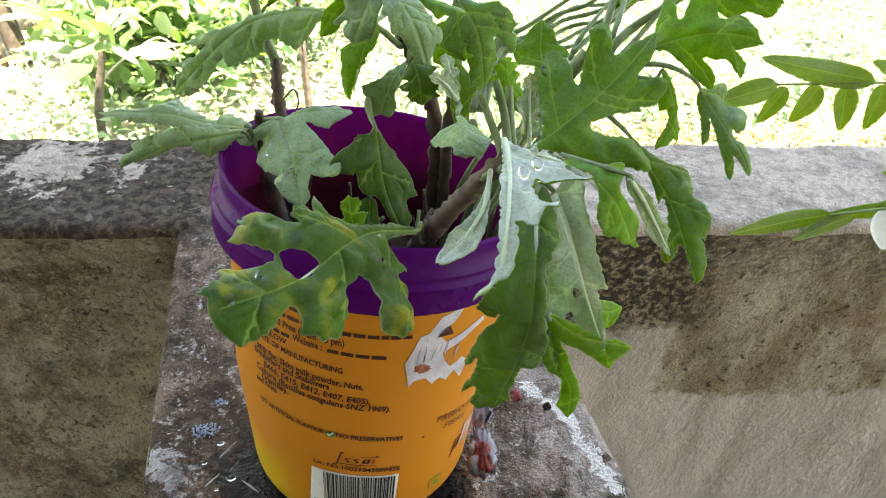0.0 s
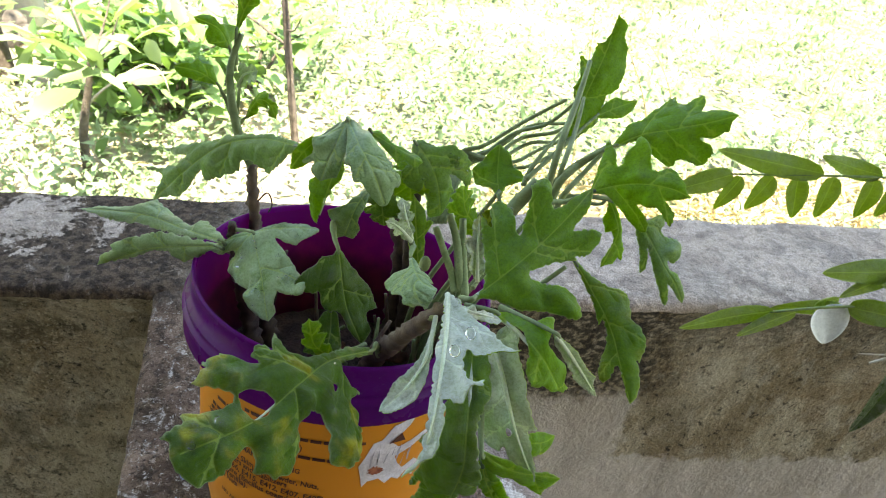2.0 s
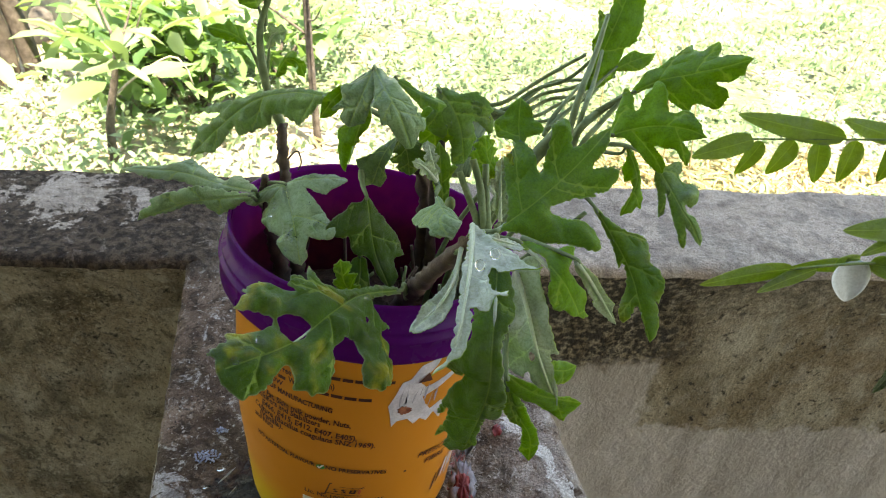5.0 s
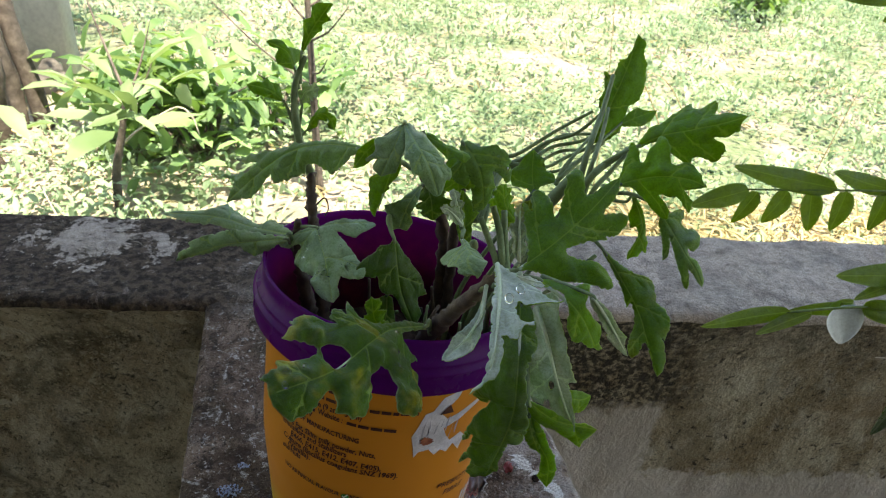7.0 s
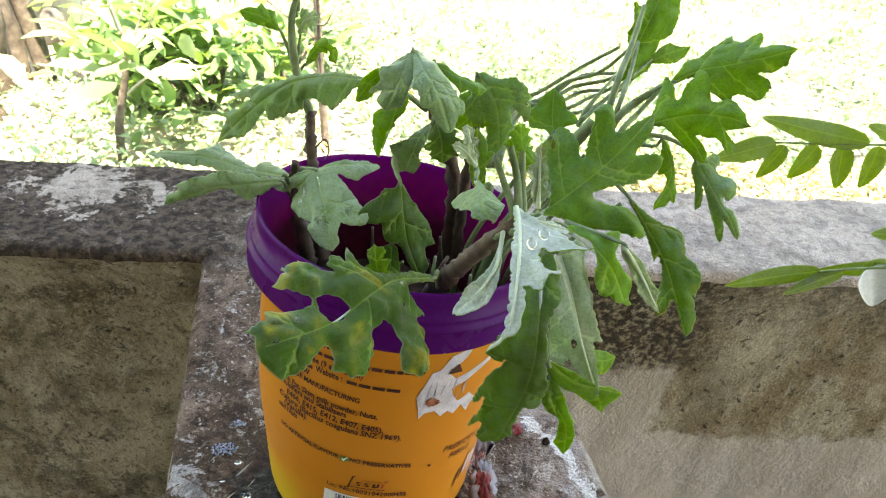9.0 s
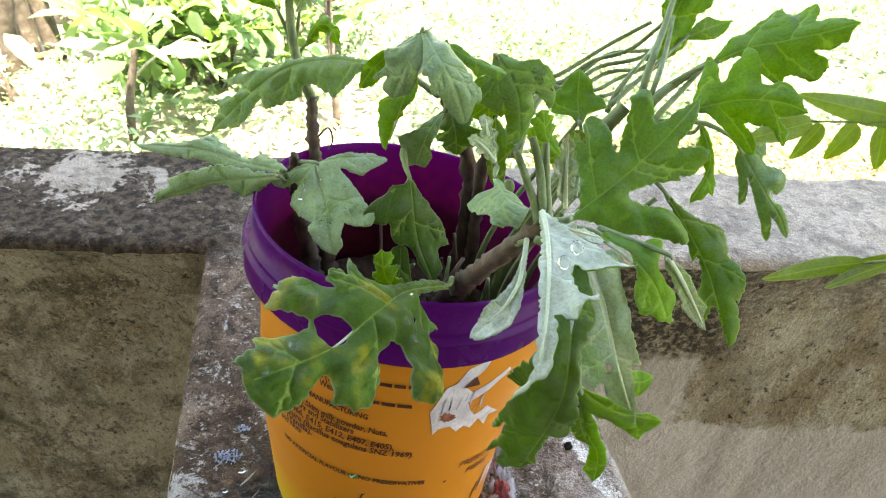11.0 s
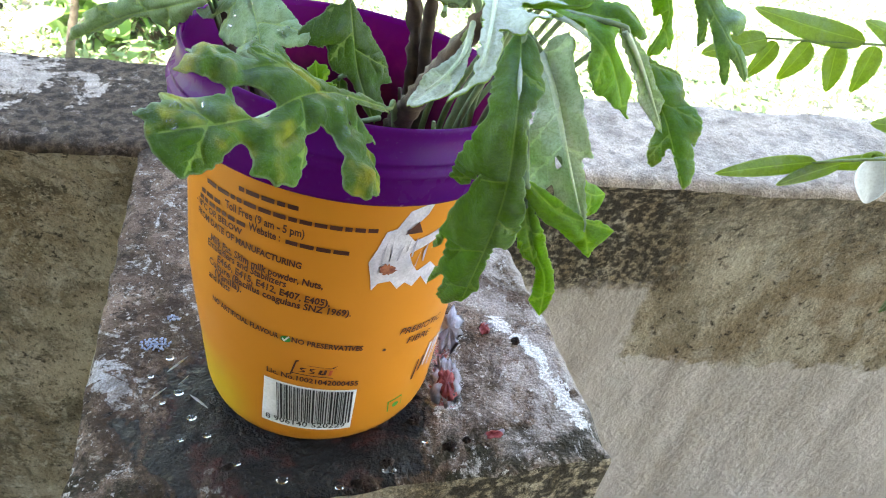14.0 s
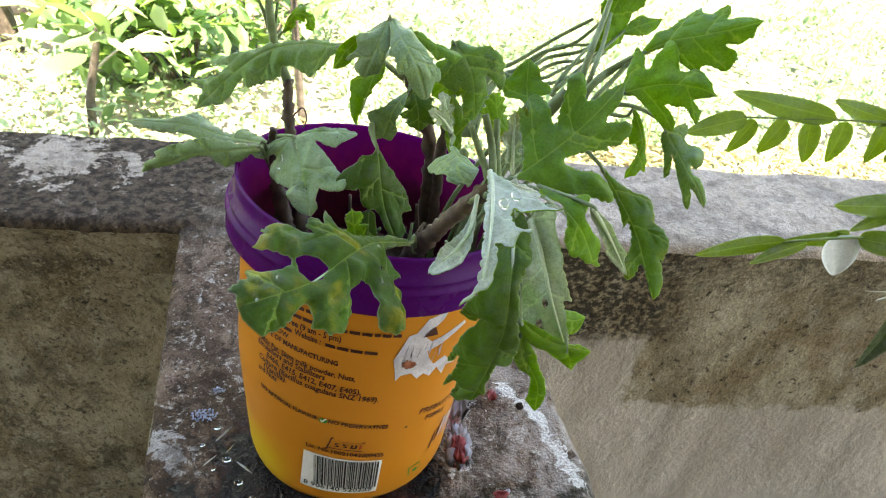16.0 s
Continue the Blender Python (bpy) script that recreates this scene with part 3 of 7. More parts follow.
# unseen porch added behind the camera: floor, back wall, sides and a roof that keeps the sun off the parapet
tagged(part("floor", box(-2.6, -2.6, -1.0, 2.6, 0.21, -0.92), TILE), "grey cement porch floor", "floor", kind="structure")
tagged(part("wall_back", box(-2.6, -2.75, -0.92, 2.6, -2.6, 1.9), PAINT), "unseen off-white painted back wall added behind the camera", "wall", kind="structure")
tagged(part("ceiling", box(-2.6, -2.75, 1.9, 2.6, 0.36, 2.02), PAINT), "unseen off-white porch ceiling slab that keeps the sun off", "ceiling", kind="structure")


# out of view: added only to darken what faces this side
tagged(part("wall_shading", box(-1.95, -2.6, -0.92, -1.8, -0.85, 1.9), PAINT), "plain unseen side wall added to cut light from one side", "wall", kind="structure")

# ---- the garden ----
GROUND = -0.92


def ground_mesh():
    ys = np.r_[-np.geomspace(900, 3.2, 14), -2.9, 0.20, np.linspace(0.29, 8, 60), np.geomspace(8.5, 900, 24)]
    xs = np.r_[-np.geomspace(900, 7, 22), np.linspace(-6.5, 7.5, 80), np.geomspace(8, 900, 22)]
    v = [(x, y, GROUND + 0.05 * noise.noise(Vector((x * 0.9, y * 0.9, 0))) + 0.03 * noise.noise(Vector((x * 3, y * 3, 4))) - (0.14 if y < 0.25 else 0.0)) for y in ys for x in xs]
    k = len(xs)
    f = [(j * k + i, j * k + i + 1, (j + 1) * k + i + 1, (j + 1) * k + i) for j in range(len(ys) - 1) for i in range(k - 1)]
    me = bpy.data.meshes.new("ground")
    me.from_pydata(v, [], f)
    return me


tagged(link_mesh("ground", ground_mesh(), EARTH), "sunlit earth under low green weeds", "ground", kind="structure")


def leaf_cloud(name, centres, sizes, material, label, category, tilt=0.7, narrow=0.45, seed=5):
    """Many small folded leaves, five corners each, as one object."""
    rng = np.random.default_rng(seed)
    n = len(centres)
    yaw = rng.uniform(0, 2 * math.pi, n)
    pitch = rng.normal(0.25, tilt, n)
    along = np.stack([np.cos(yaw) * np.cos(pitch), np.sin(yaw) * np.cos(pitch), np.sin(pitch)], 1)
    across = unit(np.cross(along, [0, 0, 1.0]) + rng.normal(0, 0.25, (n, 3)))
    up = np.cross(across, along)
    s = np.asarray(sizes)[:, None]
    c = np.asarray(centres)
    w = narrow * s * rng.uniform(0.7, 1.2, (n, 1))
    tip = c + along * s * 0.55 - up * s * 0.14
    v = np.stack([c - along * s * 0.5, c - along * s * 0.22 + across * w * 0.42 + up * s * 0.07, c + along * s * 0.15 + across * w * 0.46 + up * s * 0.06, tip,
                  c + along * s * 0.15 - across * w * 0.46 + up * s * 0.06, c - along * s * 0.22 - across * w * 0.42 + up * s * 0.07, c - along * s * 0.2, c + along * s * 0.15 - up * s * 0.02], 1).reshape(-1, 3)
    base = np.arange(n)[:, None] * 8
    tri = (base[:, None, :] + np.array([[0, 1, 6], [0, 6, 5], [1, 2, 7], [1, 7, 6], [5, 6, 7], [5, 7, 4], [2, 3, 7], [7, 3, 4]])[None]).reshape(-1, 3)
    me = bpy.data.meshes.new(name)
    me.from_pydata(v.tolist(), [], tri.tolist())
    return tagged(link_mesh(name, me, material), label, category, kind="stuff")


rng = np.random.default_rng(11)
N = 105000
gy = 0.5 + 11.0 * rng.random(N) ** 1.25
gx = -0.62 * gy - 1.4 + (1.35 * gy + 3.0) * rng.random(N)
clump = np.array([noise.noise(Vector((x * 1.6, y * 1.6, 9))) + 0.5 * noise.noise(Vector((x * 5, y * 5, 2))) for x, y in zip(gx, gy)])
keep = clump + rng.normal(0, 0.25, N) > -0.35
keep &= ~((gx > 0.45) & (gy > 1.2) & (gy < 2.06 + 0.12 * np.sin(gx * 5)) & (rng.random(N) < 0.72))
keep &= ~((gx < -1.35) & (gy > 2.4) & (gy < 4.2) & (rng.random(N) < 0.75))
gx, gy, clump = gx[keep], gy[keep], clump[keep]
gz = GROUND + 0.02 + (0.05 + 0.10 * np.clip(clump + 0.4, 0, 1)) * rng.random(len(gx))
leaf_cloud("weeds", np.stack([gx, gy, gz], 1), rng.uniform(0.020, 0.050, len(gx)) * (1 + 0.05 * gy), WEED, "dense low green weeds covering the sunlit ground", "weeds")
M = 7600
dx_, dy_ = rng.uniform(-3.2, 4.0, M), rng.uniform(0.5, 1.0, M) + 4 * (rng.random(M) < 0.5) * rng.random(M)
# a trodden strip of straw beyond the wall
dx_[2600:], dy_[2600:] = rng.uniform(0.40, 3.6, M - 2600), rng.uniform(1.25, 2.08, M - 2600)
leaf_cloud("dry_grass", np.stack([dx_, dy_, GROUND + 0.03 + 0.05 * rng.random(M)], 1), rng.uniform(0.04, 0.12, M), DRY, "scattered dry straw and litter among the weeds", "grass", 0.35, 0.12, 8)


def shrub(name, place, height, spread, count, size, label, seed):
    """A shrub: a few forked stems and its broad leaves."""
    rng = np.random.default_rng(seed)
    root = thing(name, label, "shrub", place)
    tips = []
    for i in range(9):
        a, lean = rng.uniform(0, 2 * math.pi), rng.uniform(0.2, 1.0) * spread
        top = np.array([math.cos(a) * lean, math.sin(a) * lean, height * rng.uniform(0.55, 1.0)])
        mid = top * 0.5 + np.array([rng.normal(0, 0.04), rng.normal(0, 0.04), 0.06])
        tube_part("stem", [(0, 0, -0.02), tuple(mid), tuple(top)], [0.010, 0.007, 0.003], TRUNK, root, sides=6, seed=i)
        tips += [(mid, top)]
    c = []
    for k in range(count):
        mid, top = tips[k % len(tips)]
        u = rng.uniform(0.0, 1.1)
        c.append(mid * (1 - u) + top * u + rng.normal(0, 0.10, 3) * np.array([1, 1, 0.8]))
    ob = leaf_cloud("foliage", c, rng.uniform(0.6, 1.2, count) * size, BUSH, "broad pale-backed green leaves", "", 0.6, 0.5, seed + 1)
    ob.parent = root
    return root


shrub("broadleaf_shrub", (-0.92, 2.60, GROUND), 0.36, 0.34, 190, 0.14, "low broad-leaved shrub in sunlight among weeds", 21)
shrub("broadleaf_shrub", (-0.68, 2.45, GROUND), 0.34, 0.32, 240, 0.12, "dense dark-green broad-leaved shrub among weeds", 23)
shrub("broadleaf_shrub", (-0.45, 2.75, GROUND), 0.28, 0.32, 190, 0.11, "low broad-leaved shrub beside a thin sapling", 25)
shrub("broadleaf_shrub", (3.25, 5.75, GROUND), 0.34, 0.36, 200, 0.12, "dark leafy shrub far off on the sunlit lawn", 27)


def sapling(name, place, points, radius, label, twigs, seed, foliage=0):
    rng = np.random.default_rng(seed)
    root = thing(name, label, "sapling", place)
    tube_part("trunk", points, [radius, radius * 0.8, radius * 0.5], TRUNK, root, sides=9, rough=0.05, seed=seed)
    p = np.array(points)
    for i in range(twigs):
        u = rng.uniform(0.35, 1.0)
        a = spline(points, 20)[0][int(u * 19)]
        d = np.array([rng.normal(0, 0.25), rng.normal(0, 0.2), rng.uniform(0.1, 0.35)])
        tube_part("twig", [tuple(a), tuple(a + d * 0.5 + [0, 0, -0.02]), tuple(a + d)], [radius * 0.35, radius * 0.2, radius * 0.1], TRUNK, root, sides=5, seed=i)
    if foliage:
        c = p[-1] + rng.normal(0, 1, (foliage, 3)) * np.array([0.16, 0.16, 0.07])
        ob = leaf_cloud("foliage", c, rng.uniform(0.12, 0.20, foliage), GLARE_LEAF, "long drooping green leaves, paled by painted sun glare", "", 0.5, 0.38, seed)
        ob.parent = root
    return root


sapling("sapling", (-0.85, 1.92, GROUND), [(0, 0, 0), (0.02, -0.02, 0.18), (0.06, -0.03, 0.32), (0.10, -0.04, 0.47)], 0.016, "thin grey sapling topped with long leaves, pale with painted glare", 3, 31, 26)
sapling("sapling", (-0.20, 2.12, GROUND), [(0, 0, 0), (-0.015, 0, 0.27), (-0.03, 0, 0.60), (-0.05, 0, 1.0)], 0.015, "thin bare brown sapling with fine twigs", 7, 33)


def tree(name, place, points, radius, label, seed):
    """A tree whose crown stands above the view: trunk, limbs and a ragged crown."""
    rng = np.random.default_rng(seed)
    root = thing(name, label, "tree", place)
    tube_part("trunk", points, [radius, radius * 0.85, radius * 0.7], TRUNK, root, sides=12, steps=30, rough=0.04, seed=seed)
    top = np.array(points[-1])
    c = []
    for i in range(6):
        d = np.array([rng.normal(0, 0.45), rng.normal(0, 0.45), rng.uniform(0.3, 0.8)])
        tube_part("limb", [tuple(top), tuple(top + d * 0.5), tuple(top + d)], [radius * 0.5, radius * 0.3, radius * 0.1], TRUNK, root, sides=7, seed=i)
        c.append(top + d + rng.normal(0, 0.22, (60, 3)))
    ob = leaf_cloud("crown", np.vstack(c), rng.uniform(0.07, 0.13, 360), BUSH, "ragged leafy crown", "", 0.7, 0.45, seed)
    ob.parent = root
    return root


tree("tree", (-1.385, 2.68, GROUND), [(0, 0, -0.02), (-0.02, 0, 0.20), (-0.05, -0.01, 0.44), (-0.13, 0.02, 1.3), (-0.3, 0.1, 2.3)], 0.036, "slender leaning grey-brown tree trunk beside a concrete wall", 41)
tree("tree", (-1.464, 2.64, GROUND), [(0, 0, -0.02), (-0.005, 0, 0.20), (-0.02, -0.03, 0.42), (-0.2, 0.1, 1.5), (-0.4, 0.2, 2.3)], 0.038, "leaning brown tree trunk in the garden corner", 43)
tree("tree", (-1.468, 2.49, GROUND), [(0, 0, -0.02), (0.02, -0.02, 0.2), (0.045, -0.04, 0.39), (-0.05, 0.0, 1.2), (-0.3, 0.2, 2.2)], 0.036, "thin brown tree trunk rising among others in the garden corner", 45)
tree("tree", (-1.38, 2.26, GROUND), [(0, 0, -0.02), (-0.03, -0.02, 0.1), (-0.10, -0.05, 0.25), (-0.35, 0.0, 0.9), (-0.7, 0.1, 1.8)], 0.030, "low slanting brown tree trunk in the garden corner", 47)
for k, (sx, sy, ss) in enumerate(((-1.50, 3.16, 0.060), (-1.57, 3.12, 0.075), (-1.66, 3.15, 0.065), (-1.55, 3.20, 0.055), (-1.76, 3.12, 0.070))):
    bm = bmesh.new()
    bmesh.ops.create_icosphere(bm, subdivisions=2, radius=ss)
    for v in bm.verts:
        v.co *= 1 + 0.30 * noise.noise(v.co * 14 + Vector((k * 3.0, 0, 0)))
    stone = part("rubble_stone", bm, RUBBLE)
    stone.location = (sx, sy, GROUND + 0.030 + 0.05 * (k == 3))
    tagged(stone, "dark rough rubble stone at the foot of a concrete wall", "stone", "stones by the boundary wall")
w = part("wall_boundary", box(-4.6, 3.27, GROUND - 0.05, -1.50, 3.42, 0.9, 0.01), FAR_CONCRETE)
tagged(w, "weathered grey concrete boundary wall beyond the trees", "wall", kind="structure")


def grass_stalk(label, points, radius, material, seed):
    """A thin stalk that stands in the weeds."""
    root = thing("grass_stalk", label, "grass stalk", points[0])
    o = np.array(points[0])
    tube_part("stalk", [tuple(np.array(q) - o) for q in points], [radius, radius * 0.8, radius * 0.45], material, root, sides=6, steps=24, seed=seed)
    return root


STRAW = plain("straw_stalk", (0.20, 0.15, 0.07), (0.34, 0.27, 0.15), 60, 0.7)
PALE_TWIG = plain("pale_twig", (0.34, 0.30, 0.24), (0.48, 0.44, 0.36), 60, 0.7)
grass_stalk("long dry grass stalk arching over the weeds", [(1.02, 1.92, GROUND), (0.97, 1.91, -0.60), (0.83, 1.9, -0.345), (0.75, 1.9, -0.306), (0.70, 1.9, -0.36)], 0.0028, STRAW, 1)
grass_stalk("long dry grass stalk arching over the weeds", [(1.14, 1.95, GROUND), (1.06, 1.92, -0.58), (0.954, 1.9, -0.391), (0.86, 1.9, -0.316), (0.78, 1.9, -0.34)], 0.0025, STRAW, 2)
grass_stalk("straight thin grass stalk above the weeds", [(0.76, 1.92, GROUND), (0.72, 1.9, -0.37), (0.68, 1.9, -0.05)], 0.0022, STRAW, 3)
grass_stalk("slanting thin dry stalk above the lawn", [(1.50, 1.9, GROUND), (1.515, 1.9, -0.657), (1.56, 1.9, -0.33)], 0.0025, STRAW, 4)
grass_stalk("pale bent twig arching out of the shrubs", [(-0.95, 2.16, GROUND), (-0.88, 2.12, -0.74), (-0.69, 2.1, -0.59), (-0.63, 2.1, -0.61), (-0.61, 2.1, -0.68)], 0.0055, PALE_TWIG, 5)
grass_stalk("pale slanting stick in the weeds", [(-0.86, 1.62, GROUND), (-1.0, 1.75, -0.72)], 0.0040, PALE_TWIG, 6)


# ---- the tub ----
LEAN_X, LEAN_Y = -3.9, 6.5


def leaning(p):
    """The tub stands flat but leans a little above its foot."""
    x, y, z = p
    low = max(0.0, 1 - z / 0.058) ** 1.2
    x, y = x + 0.0066 * low, y + 0.0045 * low
    k = min(1.0, max(0.0, z / 0.025))
    k = k * k * (3 - 2 * k)
    return pose(0, 0, 0, LEAN_X * k, LEAN_Y * k, 0) @ Vector((x, y, 0)) + pose(0, 0, 0, LEAN_X, LEAN_Y, 0) @ Vector((0, 0, z))


TUB = pose(-0.0120, 0.0044, 0.0)
tub = thing("plastic_tub", "used orange and purple plastic food tub serving as flower pot", "plant pot")
tub.matrix_world = TUB


def wall_r(z):
    """The tub's outer radius at a height."""
    return 0.0455 + 0.0073 * z / 0.1113


def lathe(name, rings, material, parent, label="", sides=96, oval=0.0, drift=0.0):
    """A surface of revolution from (radius, height) pairs; oval: how far its upper part is squeezed."""
    v, f = [], []
    for r, z in rings:
        k = oval * max(0.0, (z - 0.10) / 0.036)
        for i in range(sides):
            a = 2 * math.pi * i / sides
            q = r * (1 + k * math.cos(2 * (a - 2.9)) + 0.4 * k * math.cos(3 * a))
            v.append(leaning((q * math.cos(a) + drift * z, q * math.sin(a), z)))
    for i in range(len(rings) - 1):
        for j in range(sides):
            f.append((i * sides + j, i * sides + (j + 1) % sides, (i + 1) * sides + (j + 1) % sides, (i + 1) * sides + j))
    me = bpy.data.meshes.new(name)
    me.from_pydata(v, [], f)
    return link_mesh(name, me, material, parent, label)


lathe("body", [(0.0, 0.001), (0.0412, 0.001), (0.0434, 0.0), (0.0448, 0.0012), (0.0456, 0.004)] + [(wall_r(z), z) for z in np.linspace(0.006, 0.1105, 12)], ORANGE, tub, "orange printed wall", drift=0.026)
lathe("collar", [(0.0523, 0.1098), (0.0545, 0.1104), (0.0555, 0.1118), (0.0556, 0.1175), (0.0555, 0.1192), (0.0561, 0.1198), (0.0561, 0.1208), (0.0551, 0.1215), (0.0545, 0.1225), (0.0550, 0.1231), (0.0549, 0.1240),
                 (0.0536, 0.1250), (0.0530, 0.1290), (0.0531, 0.1312), (0.0534, 0.1322), (0.0532, 0.1330), (0.0526, 0.1332), (0.0521, 0.1326), (0.0519, 0.1310)], PURPLE, tub, "glossy purple rim", oval=0.010)
lathe("lining", [(0.0519, 0.1310), (0.0516, 0.126), (0.0512, 0.120), (0.0490, 0.108), (0.0455, 0.095), (0.0440, 0.07)], LINING, tub, "purple inside smeared with dried soil, inner shade in its colour", oval=0.010)
soil = thing("potting_soil", "dark damp potting soil filling the tub", "soil")
sm, sf = [], []
for i in range(25):
    for j in range(25):
        x, y = (i - 12) / 12, (j - 12) / 12
        r = max(abs(x), abs(y)) / max(math.hypot(x, y), 1e-6)
        sm.append((x * r * 0.0462, y * r * 0.0462, 0.084 + 0.004 * noise.noise(Vector((x * 4, y * 4, 0))) + 0.002 * noise.noise(Vector((x * 14, y * 14, 3)))))
for i in range(24):
    for j in range(24):
        sf.append((i * 25 + j, (i + 1) * 25 + j, (i + 1) * 25 + j + 1, i * 25 + j + 1))
me = bpy.data.meshes.new("soil_surface")
me.from_pydata([leaning(p) for p in sm], [], sf)
surface = link_mesh("soil_surface", me, SOIL, soil)
soil.matrix_world = TUB


def on_tub(u, z, lift=0.00025):
    """A place on the printed wall: u metres round it from the front, z up."""
    r = wall_r(z) + lift
    a = -math.pi / 2 + u / wall_r(0.05)
    return leaning((r * math.cos(a) + 0.026 * z, r * math.sin(a), z))


def wrap(me, lift, tilt=0.0, u0=0.0, z0=0.0):
    for v in me.vertices:
        x, y = v.co.x, v.co.y
        v.co = on_tub(u0 + x * math.cos(tilt) - y * math.sin(tilt), z0 + x * math.sin(tilt) + y * math.cos(tilt), lift)


def wrapped_poly(name, pts, material, parent, label="", lift=0.0002, u0=0.0, z0=0.0, tilt=0.0):
    """A flat printed shape laid on the tub, cut fine enough to follow its curve."""
    bm = bmesh.new()
    bm.faces.new([bm.verts.new((x, y, 0)) for x, y in pts])
    lo, hi = min(p[0] for p in pts), max(p[0] for p in pts)
    for k in range(1, int((hi - lo) / 0.002) + 1):
        bmesh.ops.bisect_plane(bm, geom=bm.verts[:] + bm.edges[:] + bm.faces[:], plane_co=(lo + k * 0.002, 0, 0), plane_no=(1, 0, 0))
    bmesh.ops.triangulate(bm, faces=bm.faces[:])
    me = bpy.data.meshes.new(name)
    bm.to_mesh(me)
    bm.free()
    wrap(me, lift, tilt, u0, z0)
    return link_mesh(name, me, material, parent, label)


def letters(text, u, z, size, width, material, tilt=0.0, lift=0.00035, shear=0.0, bold=0.0):
    """A line of print on the tub that ends at u and is so wide."""
    cu = bpy.data.curves.new("print", "FONT")
    cu.body, cu.size, cu.align_x, cu.shear, cu.offset, cu.resolution_u = text, size, "RIGHT", shear, bold, 2
    tmp = bpy.data.objects.new("print", cu)
    scene.collection.objects.link(tmp)
    me = bpy.data.meshes.new_from_object(tmp.evaluated_get(bpy.context.evaluated_depsgraph_get()))
    bpy.data.objects.remove(tmp)
    squeeze = width / max(1e-6, max(v.co.x for v in me.vertices) - min(v.co.x for v in me.vertices))
    for v in me.vertices:
        v.co.x *= squeeze
    wrap(me, lift, tilt, u, z)
    me.materials.clear()
    return link_mesh("print", me, material, tub, "small dark brown print")


def bars_line(u0, u1, z, height, material, tilt=0.0, seed=0):
    """Print too private or too small to letter, as plain bars a word long."""
    rng = random.Random(seed)
    u = u0
    while u < u1 - 0.0004:
        n = min(rng.uniform(0.0014, 0.0046), u1 - u)
        wrapped_poly("print_bar", [(0, 0), (n, 0), (n, height), (0, height)], material, tub, u0=u, z0=z + (u - u1) * math.tan(tilt), lift=0.0003, tilt=tilt)
        u += n + 0.0007


# small print, ending along a ragged right edge
for text, u, z, size, width, tilt in (
        ("-18\u00b0C OR BELOW", -0.0290, 0.0876, 0.0031, 0.0215, 0.0),
        ("FROM DATE OF MANUFACTURING", -0.0100, 0.0835, 0.0033, 0.0390, -0.012),
        ("Milk Fat, Skim milk powder, Nuts,", -0.0030, 0.0775, 0.0037, 0.0385, -0.022),
        ("Emulsifiers and Stabilizers", -0.0135, 0.0750, 0.0037, 0.0295, -0.026),
        ("E466, E415, E412, E407, E405),", 0.0000, 0.0710, 0.0037, 0.0380, -0.030),
        ("Culture (Bacillus coagulans SNZ 1969).", 0.0070, 0.0675, 0.0037, 0.0490, -0.034),
        ("(Vanilla).", -0.0275, 0.0660, 0.0037, 0.0115, -0.02),
        ("and Nuts", -0.0320, 0.0635, 0.0036, 0.0100, -0.02),
        ("NO ARTIFICIAL FLAVOUR", -0.0140, 0.0530, 0.0032, 0.0262, -0.075),
        ("NO PRESERVATIVES", 0.0135, 0.0515, 0.0032, 0.0232, -0.065),
        ("Toll Free (9 am - 5 pm)", -0.0105, 0.0950, 0.0038, 0.0250, 0.035),
        ("Website :", -0.0170, 0.0912, 0.0038, 0.0098, 0.022)):
    letters(text, u, z, size, width, INK, bold=0.00010, tilt=tilt)
letters("PREBIOTIC", 0.0475, 0.0530, 0.0044, 0.0215, INK, shear=0.1, tilt=-0.13, bold=0.00003)
letters("FIBRE", 0.0425, 0.0482, 0.0044, 0.0122, INK, shear=0.1, tilt=-0.13, bold=0.00003)
for u0, u1, z, k, tilt in ((-0.031, -0.0125, 0.1035, 1, 0.06), (-0.044, 0.0090, 0.1005, 2, 0.053), (-0.047, -0.0370, 0.0935, 3, 0.06), (-0.048, -0.0280, 0.0908, 4, 0.022), (-0.0155, 0.0020, 0.0915, 5, 0.022)):
    bars_line(u0, u1, z, 0.0015, INK, tilt, seed=k)
wrapped_poly("print_dot", [(0.0007 * math.cos(a), 0.0007 * math.sin(a)) for a in np.linspace(0, 5.6, 8)], INK, tub, u0=0.0215, z0=0.0500, lift=0.0004)
wrapped_poly("tick_mark", [(-0.0012, 0.0), (-0.0004, -0.0012), (0.0014, 0.0014), (0.0010, 0.0018), (-0.0004, 0.0000), (-0.0008, 0.0006)], WHITE, tub, "pale tick", u0=-0.0115, z0=0.0538, lift=0.0006)
wrapped_poly("tick_ground", [(0.0017 * math.cos(a), 0.0014 * math.sin(a)) for a in np.linspace(0, 5.9, 14)], GREEN_INK, tub, "dark green disc", u0=-0.0115, z0=0.0537, lift=0.0004)
